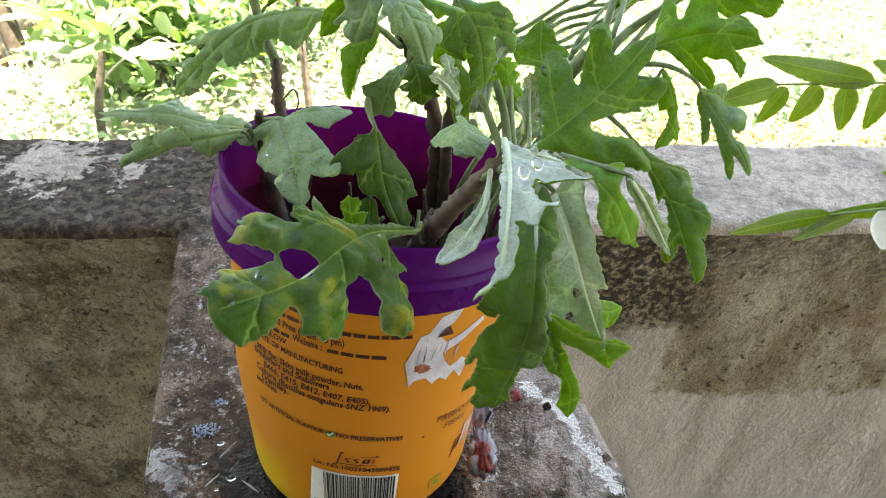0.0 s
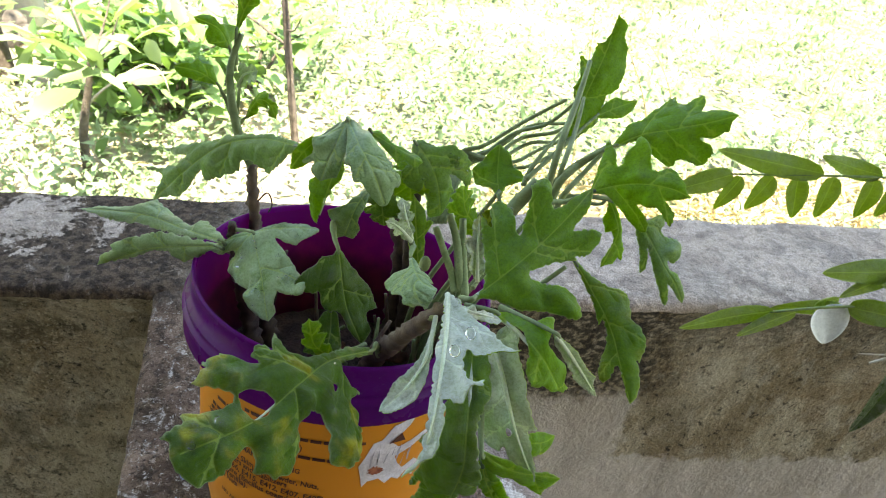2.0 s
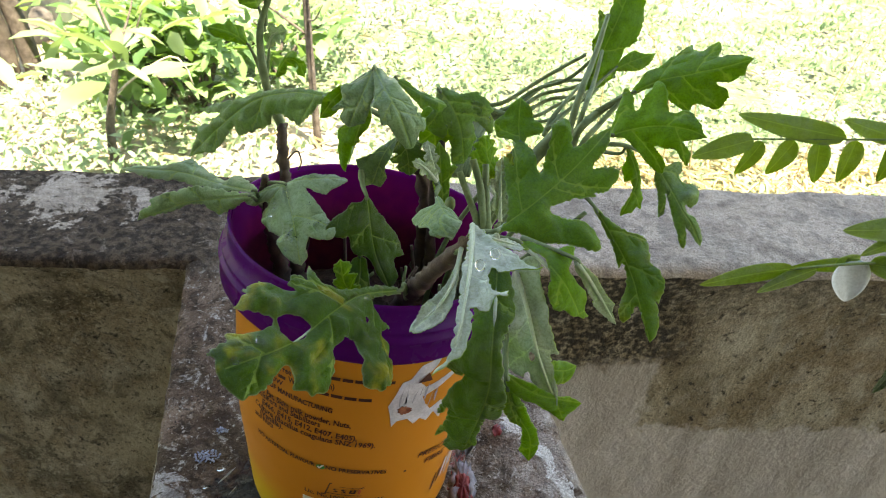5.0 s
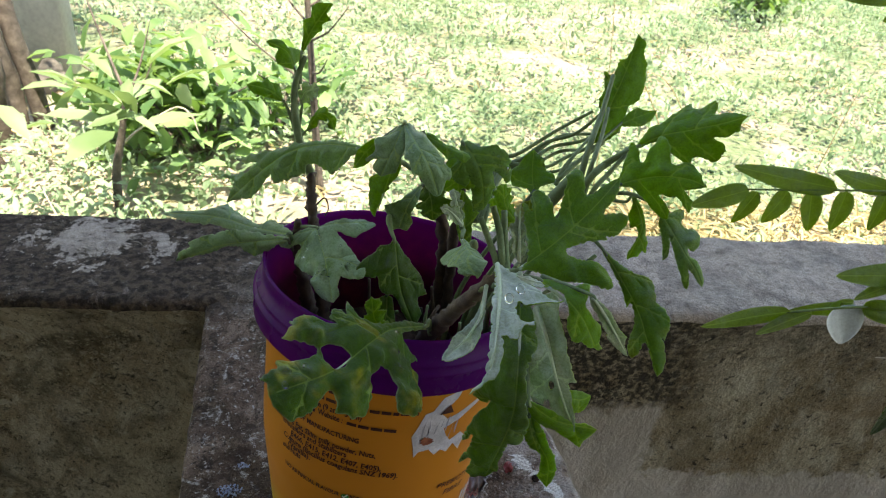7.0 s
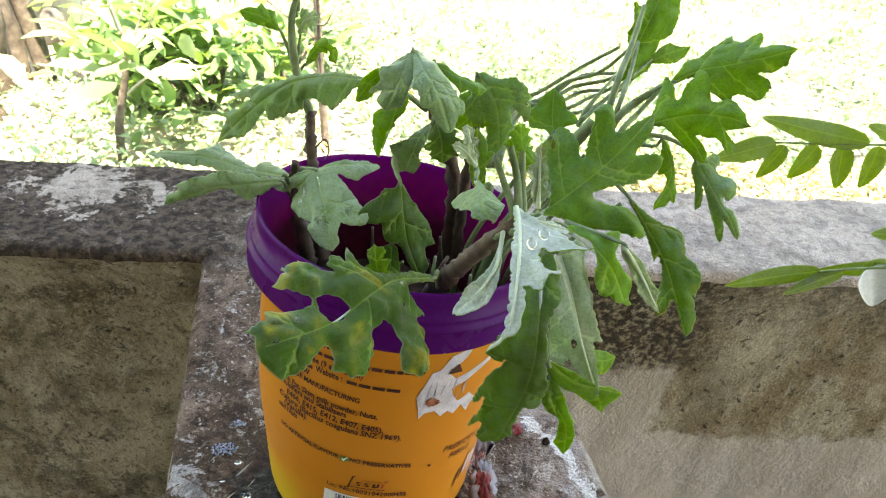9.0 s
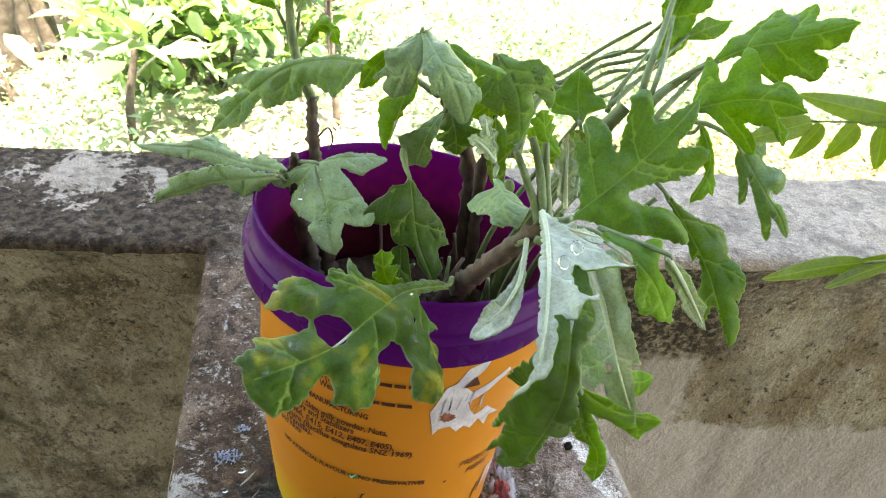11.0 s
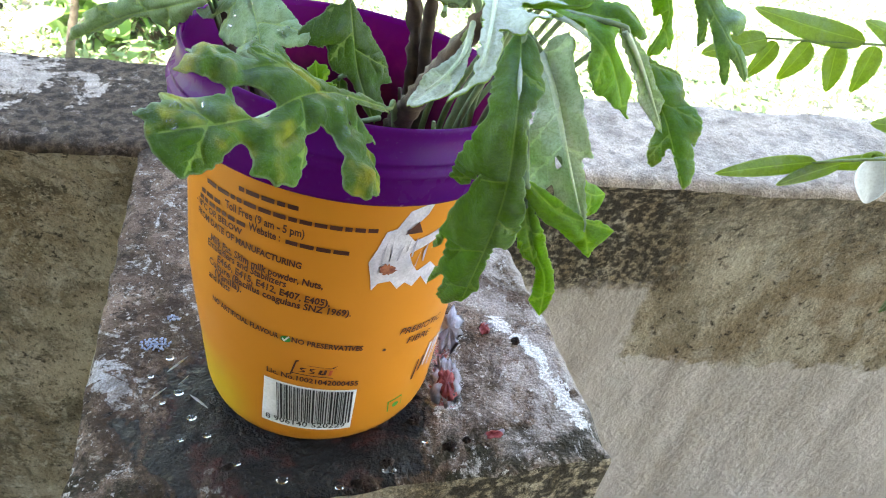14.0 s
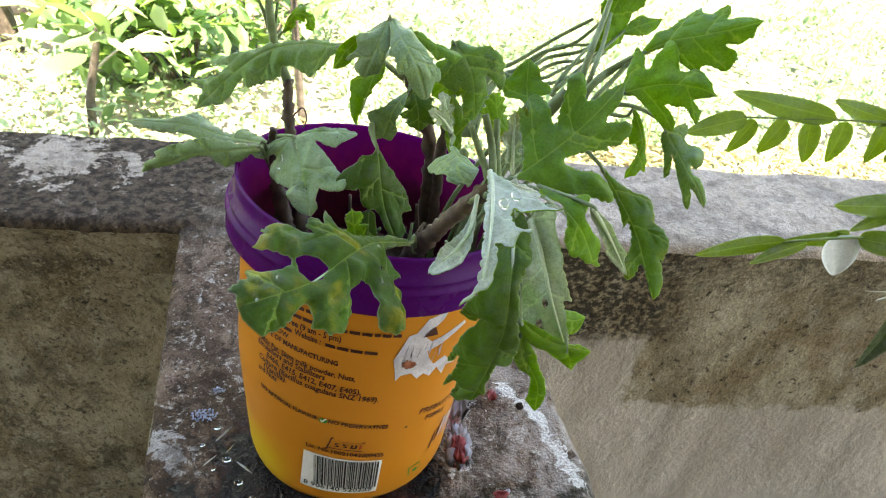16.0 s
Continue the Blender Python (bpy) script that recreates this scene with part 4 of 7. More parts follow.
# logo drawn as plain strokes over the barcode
for pts in ([(-0.0098, -0.0016), (-0.0090, -0.0016), (-0.0070, 0.0058), (-0.0058, 0.0062), (-0.0060, 0.0055), (-0.0066, 0.0052), (-0.0084, -0.0020), (-0.0096, -0.0024)],
            [(-0.0062, 0.0002), (-0.0040, 0.0004), (-0.0036, 0.0012), (-0.0050, 0.0018), (-0.0030, 0.0028), (-0.0052, 0.0027), (-0.0056, 0.0018), (-0.0044, 0.0010)],
            [(-0.0028, 0.0002), (-0.0008, 0.0004), (-0.0004, 0.0012), (-0.0018, 0.0018), (0.0002, 0.0028), (-0.0020, 0.0027), (-0.0024, 0.0018), (-0.0012, 0.0010)],
            [(0.0006, 0.0004), (0.0020, 0.0000), (0.0032, 0.0004), (0.0036, 0.0028), (0.0028, 0.0028), (0.0024, 0.0008), (0.0016, 0.0010), (0.0022, 0.0024), (0.0012, 0.0026)],
            [(-0.0085, -0.0010), (0.0058, -0.0014), (0.0058, -0.0010), (-0.0085, -0.0006)], [(-0.0030, 0.0040), (0.0068, 0.0036), (0.0068, 0.0038), (-0.0030, 0.0042)]):
    wrapped_poly("logo_stroke", pts, INK, tub, u0=-0.0010, z0=0.0388, lift=0.0004)
wrapped_poly("logo_stroke", [(0.0040, 0.0000), (0.0050, 0.0000), (0.0056, 0.0028), (0.0046, 0.0028)], RED_INK, tub, "orange-red stroke", u0=-0.0010, z0=0.0388, lift=0.0004)
wrapped_poly("logo_stroke", [(0.0048, 0.0036), (0.0058, 0.0040), (0.0070, 0.0054), (0.0056, 0.0046)], INK, tub, u0=-0.0010, z0=0.0388, lift=0.0005)
letters("Lic. No.10021042000455", 0.0140, 0.0330, 0.0036, 0.0322, INK, bold=0.00008, tilt=-0.055)
code = wrapped_poly("barcode", [(-0.0178, 0.0), (0.0168, 0.0), (0.0168, 0.0222), (-0.0164, 0.0222)], WHITE, tub, "white barcode panel with black bars", u0=-0.0036, z0=0.0088, tilt=-0.03)
rng2 = random.Random(4)
u = -0.0112
while u < 0.0158:
    wide = rng2.choice((0.00026, 0.00026, 0.00052, 0.00078))
    wrapped_poly("bar", [(0, 0), (wide, 0), (wide, 0.0180), (0, 0.0180)], BLACK, code, u0=u - 0.0036, z0=0.0122 - 0.03 * u, lift=0.0004)
    u += wide + rng2.choice((0.00026, 0.00026, 0.0005))
letters("8 906140 520229", 0.0110, 0.0095, 0.0034, 0.0305, BLACK, bold=0.00004, tilt=-0.035)
wrapped_poly("diet_mark", [(-0.0036, -0.0036), (0.0036, -0.0036), (0.0036, 0.0036), (-0.0036, 0.0036)], GREEN_INK, tub, "green square mark", u0=0.0322, z0=0.0142, tilt=0.1)
wrapped_poly("diet_mark_ground", [(-0.0031, -0.0031), (0.0031, -0.0031), (0.0031, 0.0031), (-0.0031, 0.0031)], ORANGE, tub, u0=0.0322, z0=0.0142, tilt=0.1, lift=0.0004)
wrapped_poly("diet_dot", [(0.0016 * math.cos(a), 0.0016 * math.sin(a)) for a in np.linspace(0, 6.0, 14)], GREEN_INK, tub, u0=0.0322, z0=0.0142, lift=0.0006)
# where the print has been torn off
rng2 = random.Random(7)


def ragged(r, squash, n=26, spread=0.35):
    return [(r * (1 + rng2.uniform(-spread, spread)) * math.cos(2 * math.pi * i / n), squash * r * (1 + rng2.uniform(-spread, spread)) * math.sin(2 * math.pi * i / n)) for i in range(n)]


torn = wrapped_poly("torn_patch", [(-0.0087, 0.0024), (-0.0101, -0.0022), (-0.0084, -0.008), (-0.0072, -0.0132), (-0.0057, -0.0104), (-0.002, -0.0097), (0.001, -0.0132), (0.0031, -0.0109), (0.0062, -0.0132), (0.0083, -0.0093), (0.0123, -0.0144), (0.0129, -0.0097), (0.0175, -0.0104), (0.0134, -0.0071), (0.0103, -0.004), (0.0062, -0.0069), (0.0036, -0.0035), (0.0016, 0.0007), (0.0072, 0.0038), (0.0149, 0.0105), (0.0139, 0.0124), (0.0062, 0.0074), (0.002, 0.0055), (-0.001, 0.0086), (0.0036, 0.0155), (0.0057, 0.023), (0.002, 0.0186), (-0.002, 0.0167), (-0.0046, 0.0105), (-0.0072, 0.0093)], TORN, tub, "torn white patch in the print", u0=0.0180, z0=0.0915)
wrapped_poly("stain", ragged(0.0026, 0.8), RUST, torn, "rusty brown stain", u0=0.0138, z0=0.0868, lift=0.0005)
wrapped_poly("print_scrap", [(-0.0028, -0.0020), (0.0026, -0.0016), (0.0004, 0.0026)], INK, torn, "dark triangular scrap", u0=0.0188, z0=0.1020, lift=0.0005)
for k in range(7):
    wrapped_poly("scratch", [(0, 0), (0.0004, 0), (0.0004 + rng2.uniform(-0.001, 0.001), rng2.uniform(0.004, 0.010)), (rng2.uniform(-0.0006, 0.0006), 0.004)], SCRATCH, torn, u0=0.0115 + 0.0022 * k, z0=0.084 + rng2.uniform(0, 0.01), lift=0.0004)
for du, dz, tall in ((0, 0, 0.010), (0.003, 0.003, 0.007), (0.006, 0.004, 0.011), (0.010, 0.002, 0.013), (0.013, 0.006, 0.009)):
    wrapped_poly("scuff", [(0, 0), (0.0012, 0.0), (0.0030 + 0.3 * dz, tall), (0.0022, tall * 1.05)], TORN if du > 0.004 else INK, tub, "scraped streak", u0=0.0385 + du, z0=0.0250 + dz, lift=0.0003)

from mathutils.geometry import delaunay_2d_cdt

# ---- the chrysanthemum cuttings ----
# lobes along one half of a blade: place, breadth and reach, each as a share of the blade's length or half width
SHAPES = {
    "lobed": (0.34, 0.60, [(0.11, 0.08, 0.40), (0.33, 0.125, 1.0), (0.61, 0.135, 0.90), (0.87, 0.14, 0.44)]),
    "long": (0.50, 0.45, [(0.14, 0.12, 0.55), (0.34, 0.125, 0.88), (0.60, 0.125, 1.0), (0.80, 0.10, 0.74), (0.94, 0.08, 0.40)]),
    "shallow": (0.56, 0.42, [(0.14, 0.12, 0.64), (0.36, 0.13, 0.94), (0.62, 0.13, 1.0), (0.86, 0.13, 0.62)]),
    "small": (0.46, 0.42, [(0.24, 0.15, 0.74), (0.52, 0.15, 1.0), (0.80, 0.15, 0.70)]),
}


def half_width(shape, s, rng, own=None):
    """Reach of one side of the blade along its length, toothed, and where its side veins start."""
    core, _, lobes = SHAPES[shape]
    lobes = own or lobes
    env = np.clip(s / 0.10, 0, 1) ** 0.7 * np.clip((1 - s) / 0.12, 0, 1) ** 0.7
    w = core * (0.40 + 0.60 * np.sin(np.clip(s, 0, 1) * math.pi) ** 0.6) * env
    veins = []
    for c, b, h in lobes:
        c, b, h = c + rng.normal(0, 0.014), b * rng.uniform(0.92, 1.10), h * rng.uniform(0.82, 1.1)
        x = np.clip(np.abs(s - c) / b, 0, 1)
        bump = h * (1 - x ** 2.8) ** 0.62
        # two or three blunt teeth on each lobe
        tooth = np.abs((((s - c) / b * rng.uniform(1.25, 1.7) + rng.uniform(0.35, 0.65)) % 1.0) - 0.5) * 2
        bump = bump * (1 - 0.22 * tooth ** 2.2 * np.clip(x * 3, 0, 1))
        w = np.maximum(w, bump)
        veins.append(c - 0.015)
    w *= np.clip(s / 0.02, 0.0, 1) * np.clip((1 - s) / 0.04, 0, 1) ** 0.7
    return np.maximum(w, 0.012), veins


def edge_of(shape, wide, length, rng):
    """The outline of one half of a blade as (along, out) pairs, both as shares of its length."""
    s = np.linspace(0, 1, 60)
    w, _ = half_width(shape, s, rng)
    x = w * wide / length
    return list(zip(np.minimum(s + SHAPES[shape][1] * x * np.clip(1 - s, 0, 1) ** 0.55, 1.02), x))


def teeth(loop, length, rng, share=1.0):
    """Round a drawn outline, step along it evenly and give it small pointed teeth."""
    for cut in (0.10, 0.22):
        q = np.empty((2 * len(loop) - 2, 2))
        q[0::2], q[1::2] = (1 - cut) * loop[:-1] + cut * loop[1:], cut * loop[:-1] + (1 - cut) * loop[1:]
        loop = np.vstack([loop[:1], q, loop[-1:]])
    run = np.r_[0, np.cumsum(np.hypot(*np.diff(loop, axis=0).T))]
    at = np.linspace(0, run[-1], max(60, int(run[-1] * length / 0.0006)))
    p = np.stack([np.interp(at, run, loop[:, k]) for k in (0, 1)], -1)
    g = np.gradient(p, axis=0)
    g /= np.maximum(np.linalg.norm(g, axis=1), 1e-9)[:, None]
    a, b = rng.uniform(0, 6.28, 2)
    saw = (at * length / 0.0078 + 1.2 * np.sin(at * 13 + a) + 0.5 * np.sin(at * 37 + b)) % 1.0
    tooth = np.where(saw < 0.70, (saw / 0.70) ** 2.2, ((1 - saw) / 0.30)) - 0.3
    big = np.clip(np.minimum(at, run[-1] - at) / 0.12, 0, 1)
    return p + np.stack([-g[:, 1], g[:, 0]], -1) * (share * min(0.0012, 0.020 * length) / length * tooth * big)[:, None]


def gap_to(points, ends):
    """The distance of each point from the nearest of a set of straight pieces."""
    best = np.full(len(points), 9.0)
    for a, b in ends:
        d = b - a
        f = np.clip(((points - a) @ d) / max(d @ d, 1e-12), 0, 1)
        best = np.minimum(best, np.hypot(*(points - a - f[:, None] * d).T))
    return best


def inside(points, loop):
    """Which points lie within a closed outline."""
    x, y = points.T
    hit = np.zeros(len(points), bool)
    for (x0, y0), (x1, y1) in zip(loop, np.roll(loop, -1, axis=0)):
        if y0 != y1:
            hit ^= ((y0 > y) != (y1 > y)) & (x < (x1 - x0) * (y - y0) / (y1 - y0) + x0)
    return hit


def leaf(seed, plant, mid, side, up, wide_a, wide_b, shape, petiole, fold=0.2, curl=0.1, wave=0.06, yellow=0.0, brown=0.0, darken=0.0, sky_sheen=0.0, drops=0, holes=(), edge_a=None, edge_b=None, label="", mats=None, stalk=STALK):
    """One lobed leaf: a thin two-sided blade bent along its midrib, with sunken veins and, beneath it, its stalk.
    edge_a, edge_b: the tips and notches of its two halves, along and out from the midrib, as shares of its length.
    holes: places eaten through, each a centre and two half axes."""
    rng = np.random.default_rng(seed)
    c, length = spline(mid, 260)
    tan = unit(np.gradient(c, axis=0))
    b0 = np.array(side)
    bee = unit(b0[None] - tan * (tan @ b0)[:, None])
    nor = np.cross(tan, bee) * up
    ph = rng.uniform(0, 6.28, 6)
    halves, veins, lobes, wides = [], [], [], []
    for sgn, wide, edge in ((1, wide_a, edge_a), (-1, wide_b, edge_b)):
        pts = np.array([(0.0, 0.014)] + list(edge or edge_of(shape, wide, length, rng)) + [(1.0, 0.0)])
        pts[:, 1] *= sgn
        line = teeth(pts[::-1] if sgn > 0 else pts, length, rng, 0.6 if edge else 1.0)
        halves.append(line)
        wides.append(max(0.003, np.abs(line[:, 1]).max() * length))
        q = pts * (1, sgn)
        tips = [i for i in range(1, len(q) - 1) if q[i, 1] >= q[i - 1:i + 2, 1].max() and q[i, 1] > 0.3 * q[:, 1].max()] if edge else [int(np.argmin(np.abs(q[:, 0] - v[0] - 0.3 * v[2] * wide / length))) for v in SHAPES[shape][2]]
        last = -1.0
        for i in tips:
            if q[i, 0] - last < 0.09:
                continue
            last = q[i, 0]
            lobes.append((q[i, 0], sgn * q[i, 1], rng.normal(0, 1)))
            r = max(0.015, q[i, 0] - 0.85 * q[i, 1])
            f = np.linspace(0, 0.94, 10)
            v = np.stack([r + (q[i, 0] - r) * f ** 1.15, sgn * q[i, 1] * f], -1)
            veins.append(v)
            for at, turn, reach in ((3, 1, 0.16), (4, -1, 0.15), (6, 1, 0.10), (7, -1, 0.09)):
                d = v[9] - v[0]
                d = d / max(np.hypot(*d), 1e-9)
                w = np.array([d[0] * 0.80 - turn * d[1] * 0.60, d[1] * 0.80 + turn * d[0] * 0.60])
                veins.append(v[at] + w * np.linspace(0, reach * min(1.0, q[i, 1] / 0.3), 5)[:, None])
    loop = np.vstack([halves[1][:-1], halves[0][:-1]])
    size = 0.0010 / length if length > 0.03 else 0.0007 / length
    lo, hi = loop.min(0), loop.max(0)
    gx, gy = np.meshgrid(np.arange(lo[0], hi[0], size), np.arange(lo[1], hi[1], size * 0.866))
    gx = gx + (np.arange(gx.shape[0]) % 2)[:, None] * size / 2
    grid = np.stack([gx.ravel(), gy.ravel()], -1)
    ring = list(zip(loop, np.roll(loop, -1, axis=0)))
    grid = grid[inside(grid, loop)]
    grid = grid[gap_to(grid, ring) > size * 0.5]
    rib = np.stack([np.linspace(0.01, 0.97, 40), np.zeros(40)], -1)
    pts2, edges2 = [loop], [(i, (i + 1) % len(loop)) for i in range(len(loop))]
    outline2 = [list(range(len(loop)))]
    start = len(loop)
    cuts = []
    for (hs, hx), (us, ux), (vs, vx) in holes:
        a = np.linspace(0, 2 * math.pi, 30, endpoint=False)
        k = 1 + 0.10 * np.sin(3 * a + ph[5]) + 0.05 * np.sin(7 * a + ph[4])
        h = np.array([hs, hx]) + (k * np.cos(a))[:, None] * (us, ux) + (k * np.sin(a))[:, None] * (vs, vx)
        cuts.append(h)
        grid = grid[~inside(grid, h)]
        pts2.append(h)
        edges2 += [(start + i, start + (i + 1) % 30) for i in range(30)]
        start += 30
    seams, main = [], []
    for v in [rib] + veins:
        ok = inside(v, loop) & (gap_to(v, ring) > size * 0.3)
        for h in cuts:
            ok &= ~inside(v, h)
        for i in range(len(v) - 1):
            if ok[i] and ok[i + 1]:
                seams.append((v[i], v[i + 1]))
                if len(v) > 5:
                    main.append(seams[-1])
        pts2.append(v[ok])
        good = np.flatnonzero(ok)
        edges2 += [(start + k, start + k + 1) for k in range(len(good) - 1) if good[k + 1] == good[k] + 1]
        start += len(good)
    if seams:
        grid = grid[gap_to(grid, seams) > size * 0.35]
    pts2.append(grid)
    flat = np.vstack(pts2)
    v2, _, tri, *_ = delaunay_2d_cdt([Vector(p) for p in flat], edges2, outline2, 1, 1e-7)
    p = np.array([tuple(v) for v in v2])
    tri = np.array([t[:3] for t in tri])
    centre = p[tri].mean(axis=1)
    keep = inside(centre, loop)
    for h in cuts:
        keep &= ~inside(centre, h)
    tri = tri[keep]
    sx, xx = p[:, 0], np.abs(p[:, 1]) * length
    sign = np.sign(p[:, 1])
    wide = np.where(sign > 0, wides[0], wides[1])
    dist = np.minimum(gap_to(p, main), gap_to(p, seams) + 0.00018 / length) * length
    rim = gap_to(p, ring) * length
    for h in cuts:
        rim = np.minimum(rim, gap_to(p, list(zip(h, np.roll(h, -1, axis=0)))) * length)
    out = xx / wide
    ribs = np.clip(gap_to(p, seams) * length / 0.0050, 0, 1)
    soft = np.sqrt(xx ** 2 + 0.0015 ** 2) - 0.0015
    h = -fold * soft * (1 - 0.35 * out) - curl * xx * out
    h = h + wave * wide * np.sin(sx * 14 + ph[0] + 1.3 * sign) * out ** 2
    h = h + 0.08 * wide * np.sin(sx * 4 + ph[1]) * out + 0.022 * wide * np.sin(sx * 31 + ph[2] + 3 * out) * out
    for ls, lx, amount in lobes:
        g = np.exp(-(((sx - ls) ** 2 + (p[:, 1] - lx) ** 2) / (0.42 * abs(lx) + 0.02) ** 2))
        h = h + amount * (0.08 + 0.5 * wave) * wide * g
    # shallow puckers between the veins
    for k in range(7):
        turn, wave_length = rng.uniform(0, math.pi), rng.uniform(0.0045, 0.0100)
        h = h + 0.030 * wave_length * np.sin(2 * math.pi * length / wave_length * (sx * math.cos(turn) + p[:, 1] * math.sin(turn)) + rng.uniform(0, 6.28)) * np.clip(ribs * 1.5, 0.15, 1)
    h = h + min(0.0021, 0.026 * length) * ribs * (2 - ribs) * np.clip(rim / 0.004, 0, 1) - 0.0004 * np.clip(1 - rim / 0.0018, 0, 1)
    k = np.clip(sx * 259, 0, 258.999)
    i0 = k.astype(int)
    fr = (k - i0)[:, None]
    pos = c[i0] * (1 - fr) + c[i0 + 1] * fr + (np.clip(sx - 1, 0, 1) + np.clip(sx, -1, 0))[:, None] * length * np.where(sx > 0.5, 1, 1)[:, None] * tan[i0]
    pos = pos + bee[i0] * (p[:, 1] * length)[:, None] + nor[i0] * h[:, None]
    count = len(pos)
    if up < 0:
        tri = tri[:, ::-1]
    sides = np.vstack([tri[:, [0, 1]], tri[:, [1, 2]], tri[:, [2, 0]]])
    key = np.sort(sides, axis=1) @ np.array([count, 1])
    _, first, many = np.unique(key, return_index=True, return_counts=True)
    border = sides[first[many == 1]]
    skirt = np.stack([border[:, 1], border[:, 0], border[:, 0] + count, border[:, 1] + count], -1)
    faces = tri.tolist() + (tri[:, ::-1] + count).tolist() + skirt.tolist()
    me = bpy.data.meshes.new("leaf")
    me.from_pydata(np.vstack([pos, pos - nor[i0] * 0.0003]).tolist(), [], faces)
    me.polygons.foreach_set("material_index", [0] * len(tri) + [1] * len(tri) + [0] * len(skirt))
    tipward = np.clip((out - 0.45) * 0.5, 0, 0.25) + 0.22 * np.clip(sx - 0.4, 0, 1)
    for name, values in (("dist", dist), ("rim", rim), ("edge", tipward), ("yellow", np.full(count, yellow)), ("darken", np.full(count, darken)), ("sky_sheen", np.full(count, sky_sheen)), ("brown", np.full(count, brown))):
        me.attributes.new(name, "FLOAT", "POINT").data.foreach_set("value", np.tile(values, 2).astype(np.float32))
    ob = link_mesh("leaf", me, mats or (LEAF_TOP, LEAF_UNDER), plant, label)
    if petiole:
        r = 0.0006 + 0.008 * (wide_a + wide_b)
        tube_part("leaf_stalk", list(petiole) + [tuple(c[0]), tuple(c[14] - nor[14] * 0.0010)], [r * 1.25, r, r * 0.6], stalk, ob, sides=9, steps=26, seed=seed)
    tube_part("midrib", [tuple(c[i] - nor[i] * 0.0010) for i in (6, 60, 130, 190, 225)], [0.0007, 0.0005, 0.0002], mats[1] if mats else LEAF_UNDER, ob, sides=6, seed=seed)
    inner = np.flatnonzero(rim > 0.002)
    for i in rng.choice(inner, min(drops, len(inner)), replace=False):
        drop(pos[i], nor[i0[i]], rng.uniform(0.0005, 0.0015), ob)
    return ob


def drop(place, normal, radius, parent):
    """A bead of water on a leaf."""
    bm = bmesh.new()
    bmesh.ops.create_uvsphere(bm, u_segments=12, v_segments=8, radius=radius)
    q = Vector(normal).to_track_quat("Z", "Y").to_matrix().to_4x4()
    bmesh.ops.transform(bm, matrix=Matrix.Translation(Vector(place) + Vector(normal) * radius * 0.30) @ q @ Matrix.Diagonal((1, 1.15, 0.6, 1)), verts=bm.verts)
    return part("water_drop", bm, WATER, parent, "clear bead of water")


CUTTINGS = "chrysanthemum cuttings in the tub"
left = thing("chrysanthemum_cutting", "upright chrysanthemum cutting with a brown stem and lobed green leaves", "plant", group=CUTTINGS)
middle = thing("chrysanthemum_cutting", "chrysanthemum cutting with large drooping grey-green leaves", "plant", group=CUTTINGS)
front = thing("chrysanthemum_cutting", "wilting chrysanthemum cutting hanging over the rim, pale leaf backs showing", "plant", group=CUTTINGS)
right = thing("chrysanthemum_cutting", "leaning chrysanthemum cutting with a dense tuft of bright lobed leaves", "plant", group=CUTTINGS)

tube_part("stem", [(-0.027, 0.022, 0.084), (-0.029, 0.028, 0.105), (-0.033, 0.043, 0.124), (-0.035, 0.052, 0.142), (-0.035, 0.055, 0.153)], [0.0034, 0.0028, 0.0019], BARK_STEM, left, "dark woody stem", 10, 60, 0.20, 2)
tube_part("stem", [(-0.035, 0.055, 0.151), (-0.039, 0.0555, 0.163), (-0.0415, 0.057, 0.176), (-0.0415, 0.059, 0.190), (-0.037, 0.060, 0.202)], [0.0020, 0.0016, 0.0010], STALK, left, "green upper stem", 8, 30, 0.04, 3)
tube_part("tendril", [(-0.033, 0.05, 0.139), (-0.029, 0.05, 0.143), (-0.0275, 0.05, 0.138), (-0.029, 0.05, 0.134)], [0.0004, 0.0003], BARK_STEM, left, "curled dry tendril", 5)
tube_part("stem", [(-0.030, 0.012, 0.084), (-0.034, 0.018, 0.110), (-0.038, 0.022, 0.135), (-0.037, 0.016, 0.150)], [0.0034, 0.0028, 0.0012], BARK_STEM, left, "dark woody stem", 10, 50, 0.22, 4)
tube_part("stem", [(0.020, 0.030, 0.084), (0.023, 0.030, 0.123), (0.021, 0.030, 0.144), (0.012, 0.022, 0.168), (0.009, 0.018, 0.177)], [0.0030, 0.0026, 0.0018], BARK_STEM, middle, "brown woody stem", 9, 36, 0.2, 5)
tube_part("stem", [(0.026, 0.026, 0.084), (0.026, 0.026, 0.13), (0.026, 0.018, 0.155), (0.026, 0.012, 0.170)], [0.0026, 0.0022, 0.0014], BARK_STEM, middle, "brown woody stem", 9, 30, 0.2, 6)
tube_part("stem", [(0.004, -0.004, 0.086), (0.010, -0.014, 0.108), (0.014, -0.021, 0.124), (0.019, -0.035, 0.143), (0.026, -0.047, 0.162), (0.031, -0.056, 0.174)], [0.0034, 0.0034, 0.0028, 0.0022], BARK_STEM, front, "brown stem bending over the rim", 9, 60, 0.16, 7)
tube_part("stem", [(0.030, 0.010, 0.085), (0.040, 0.012, 0.120), (0.052, 0.012, 0.150), (0.068, 0.016, 0.172)], [0.0034, 0.0030, 0.0024], STALK, right, "thick grey-green stem", 9, 36, 0.05, 8)
rng3 = np.random.default_rng(17)
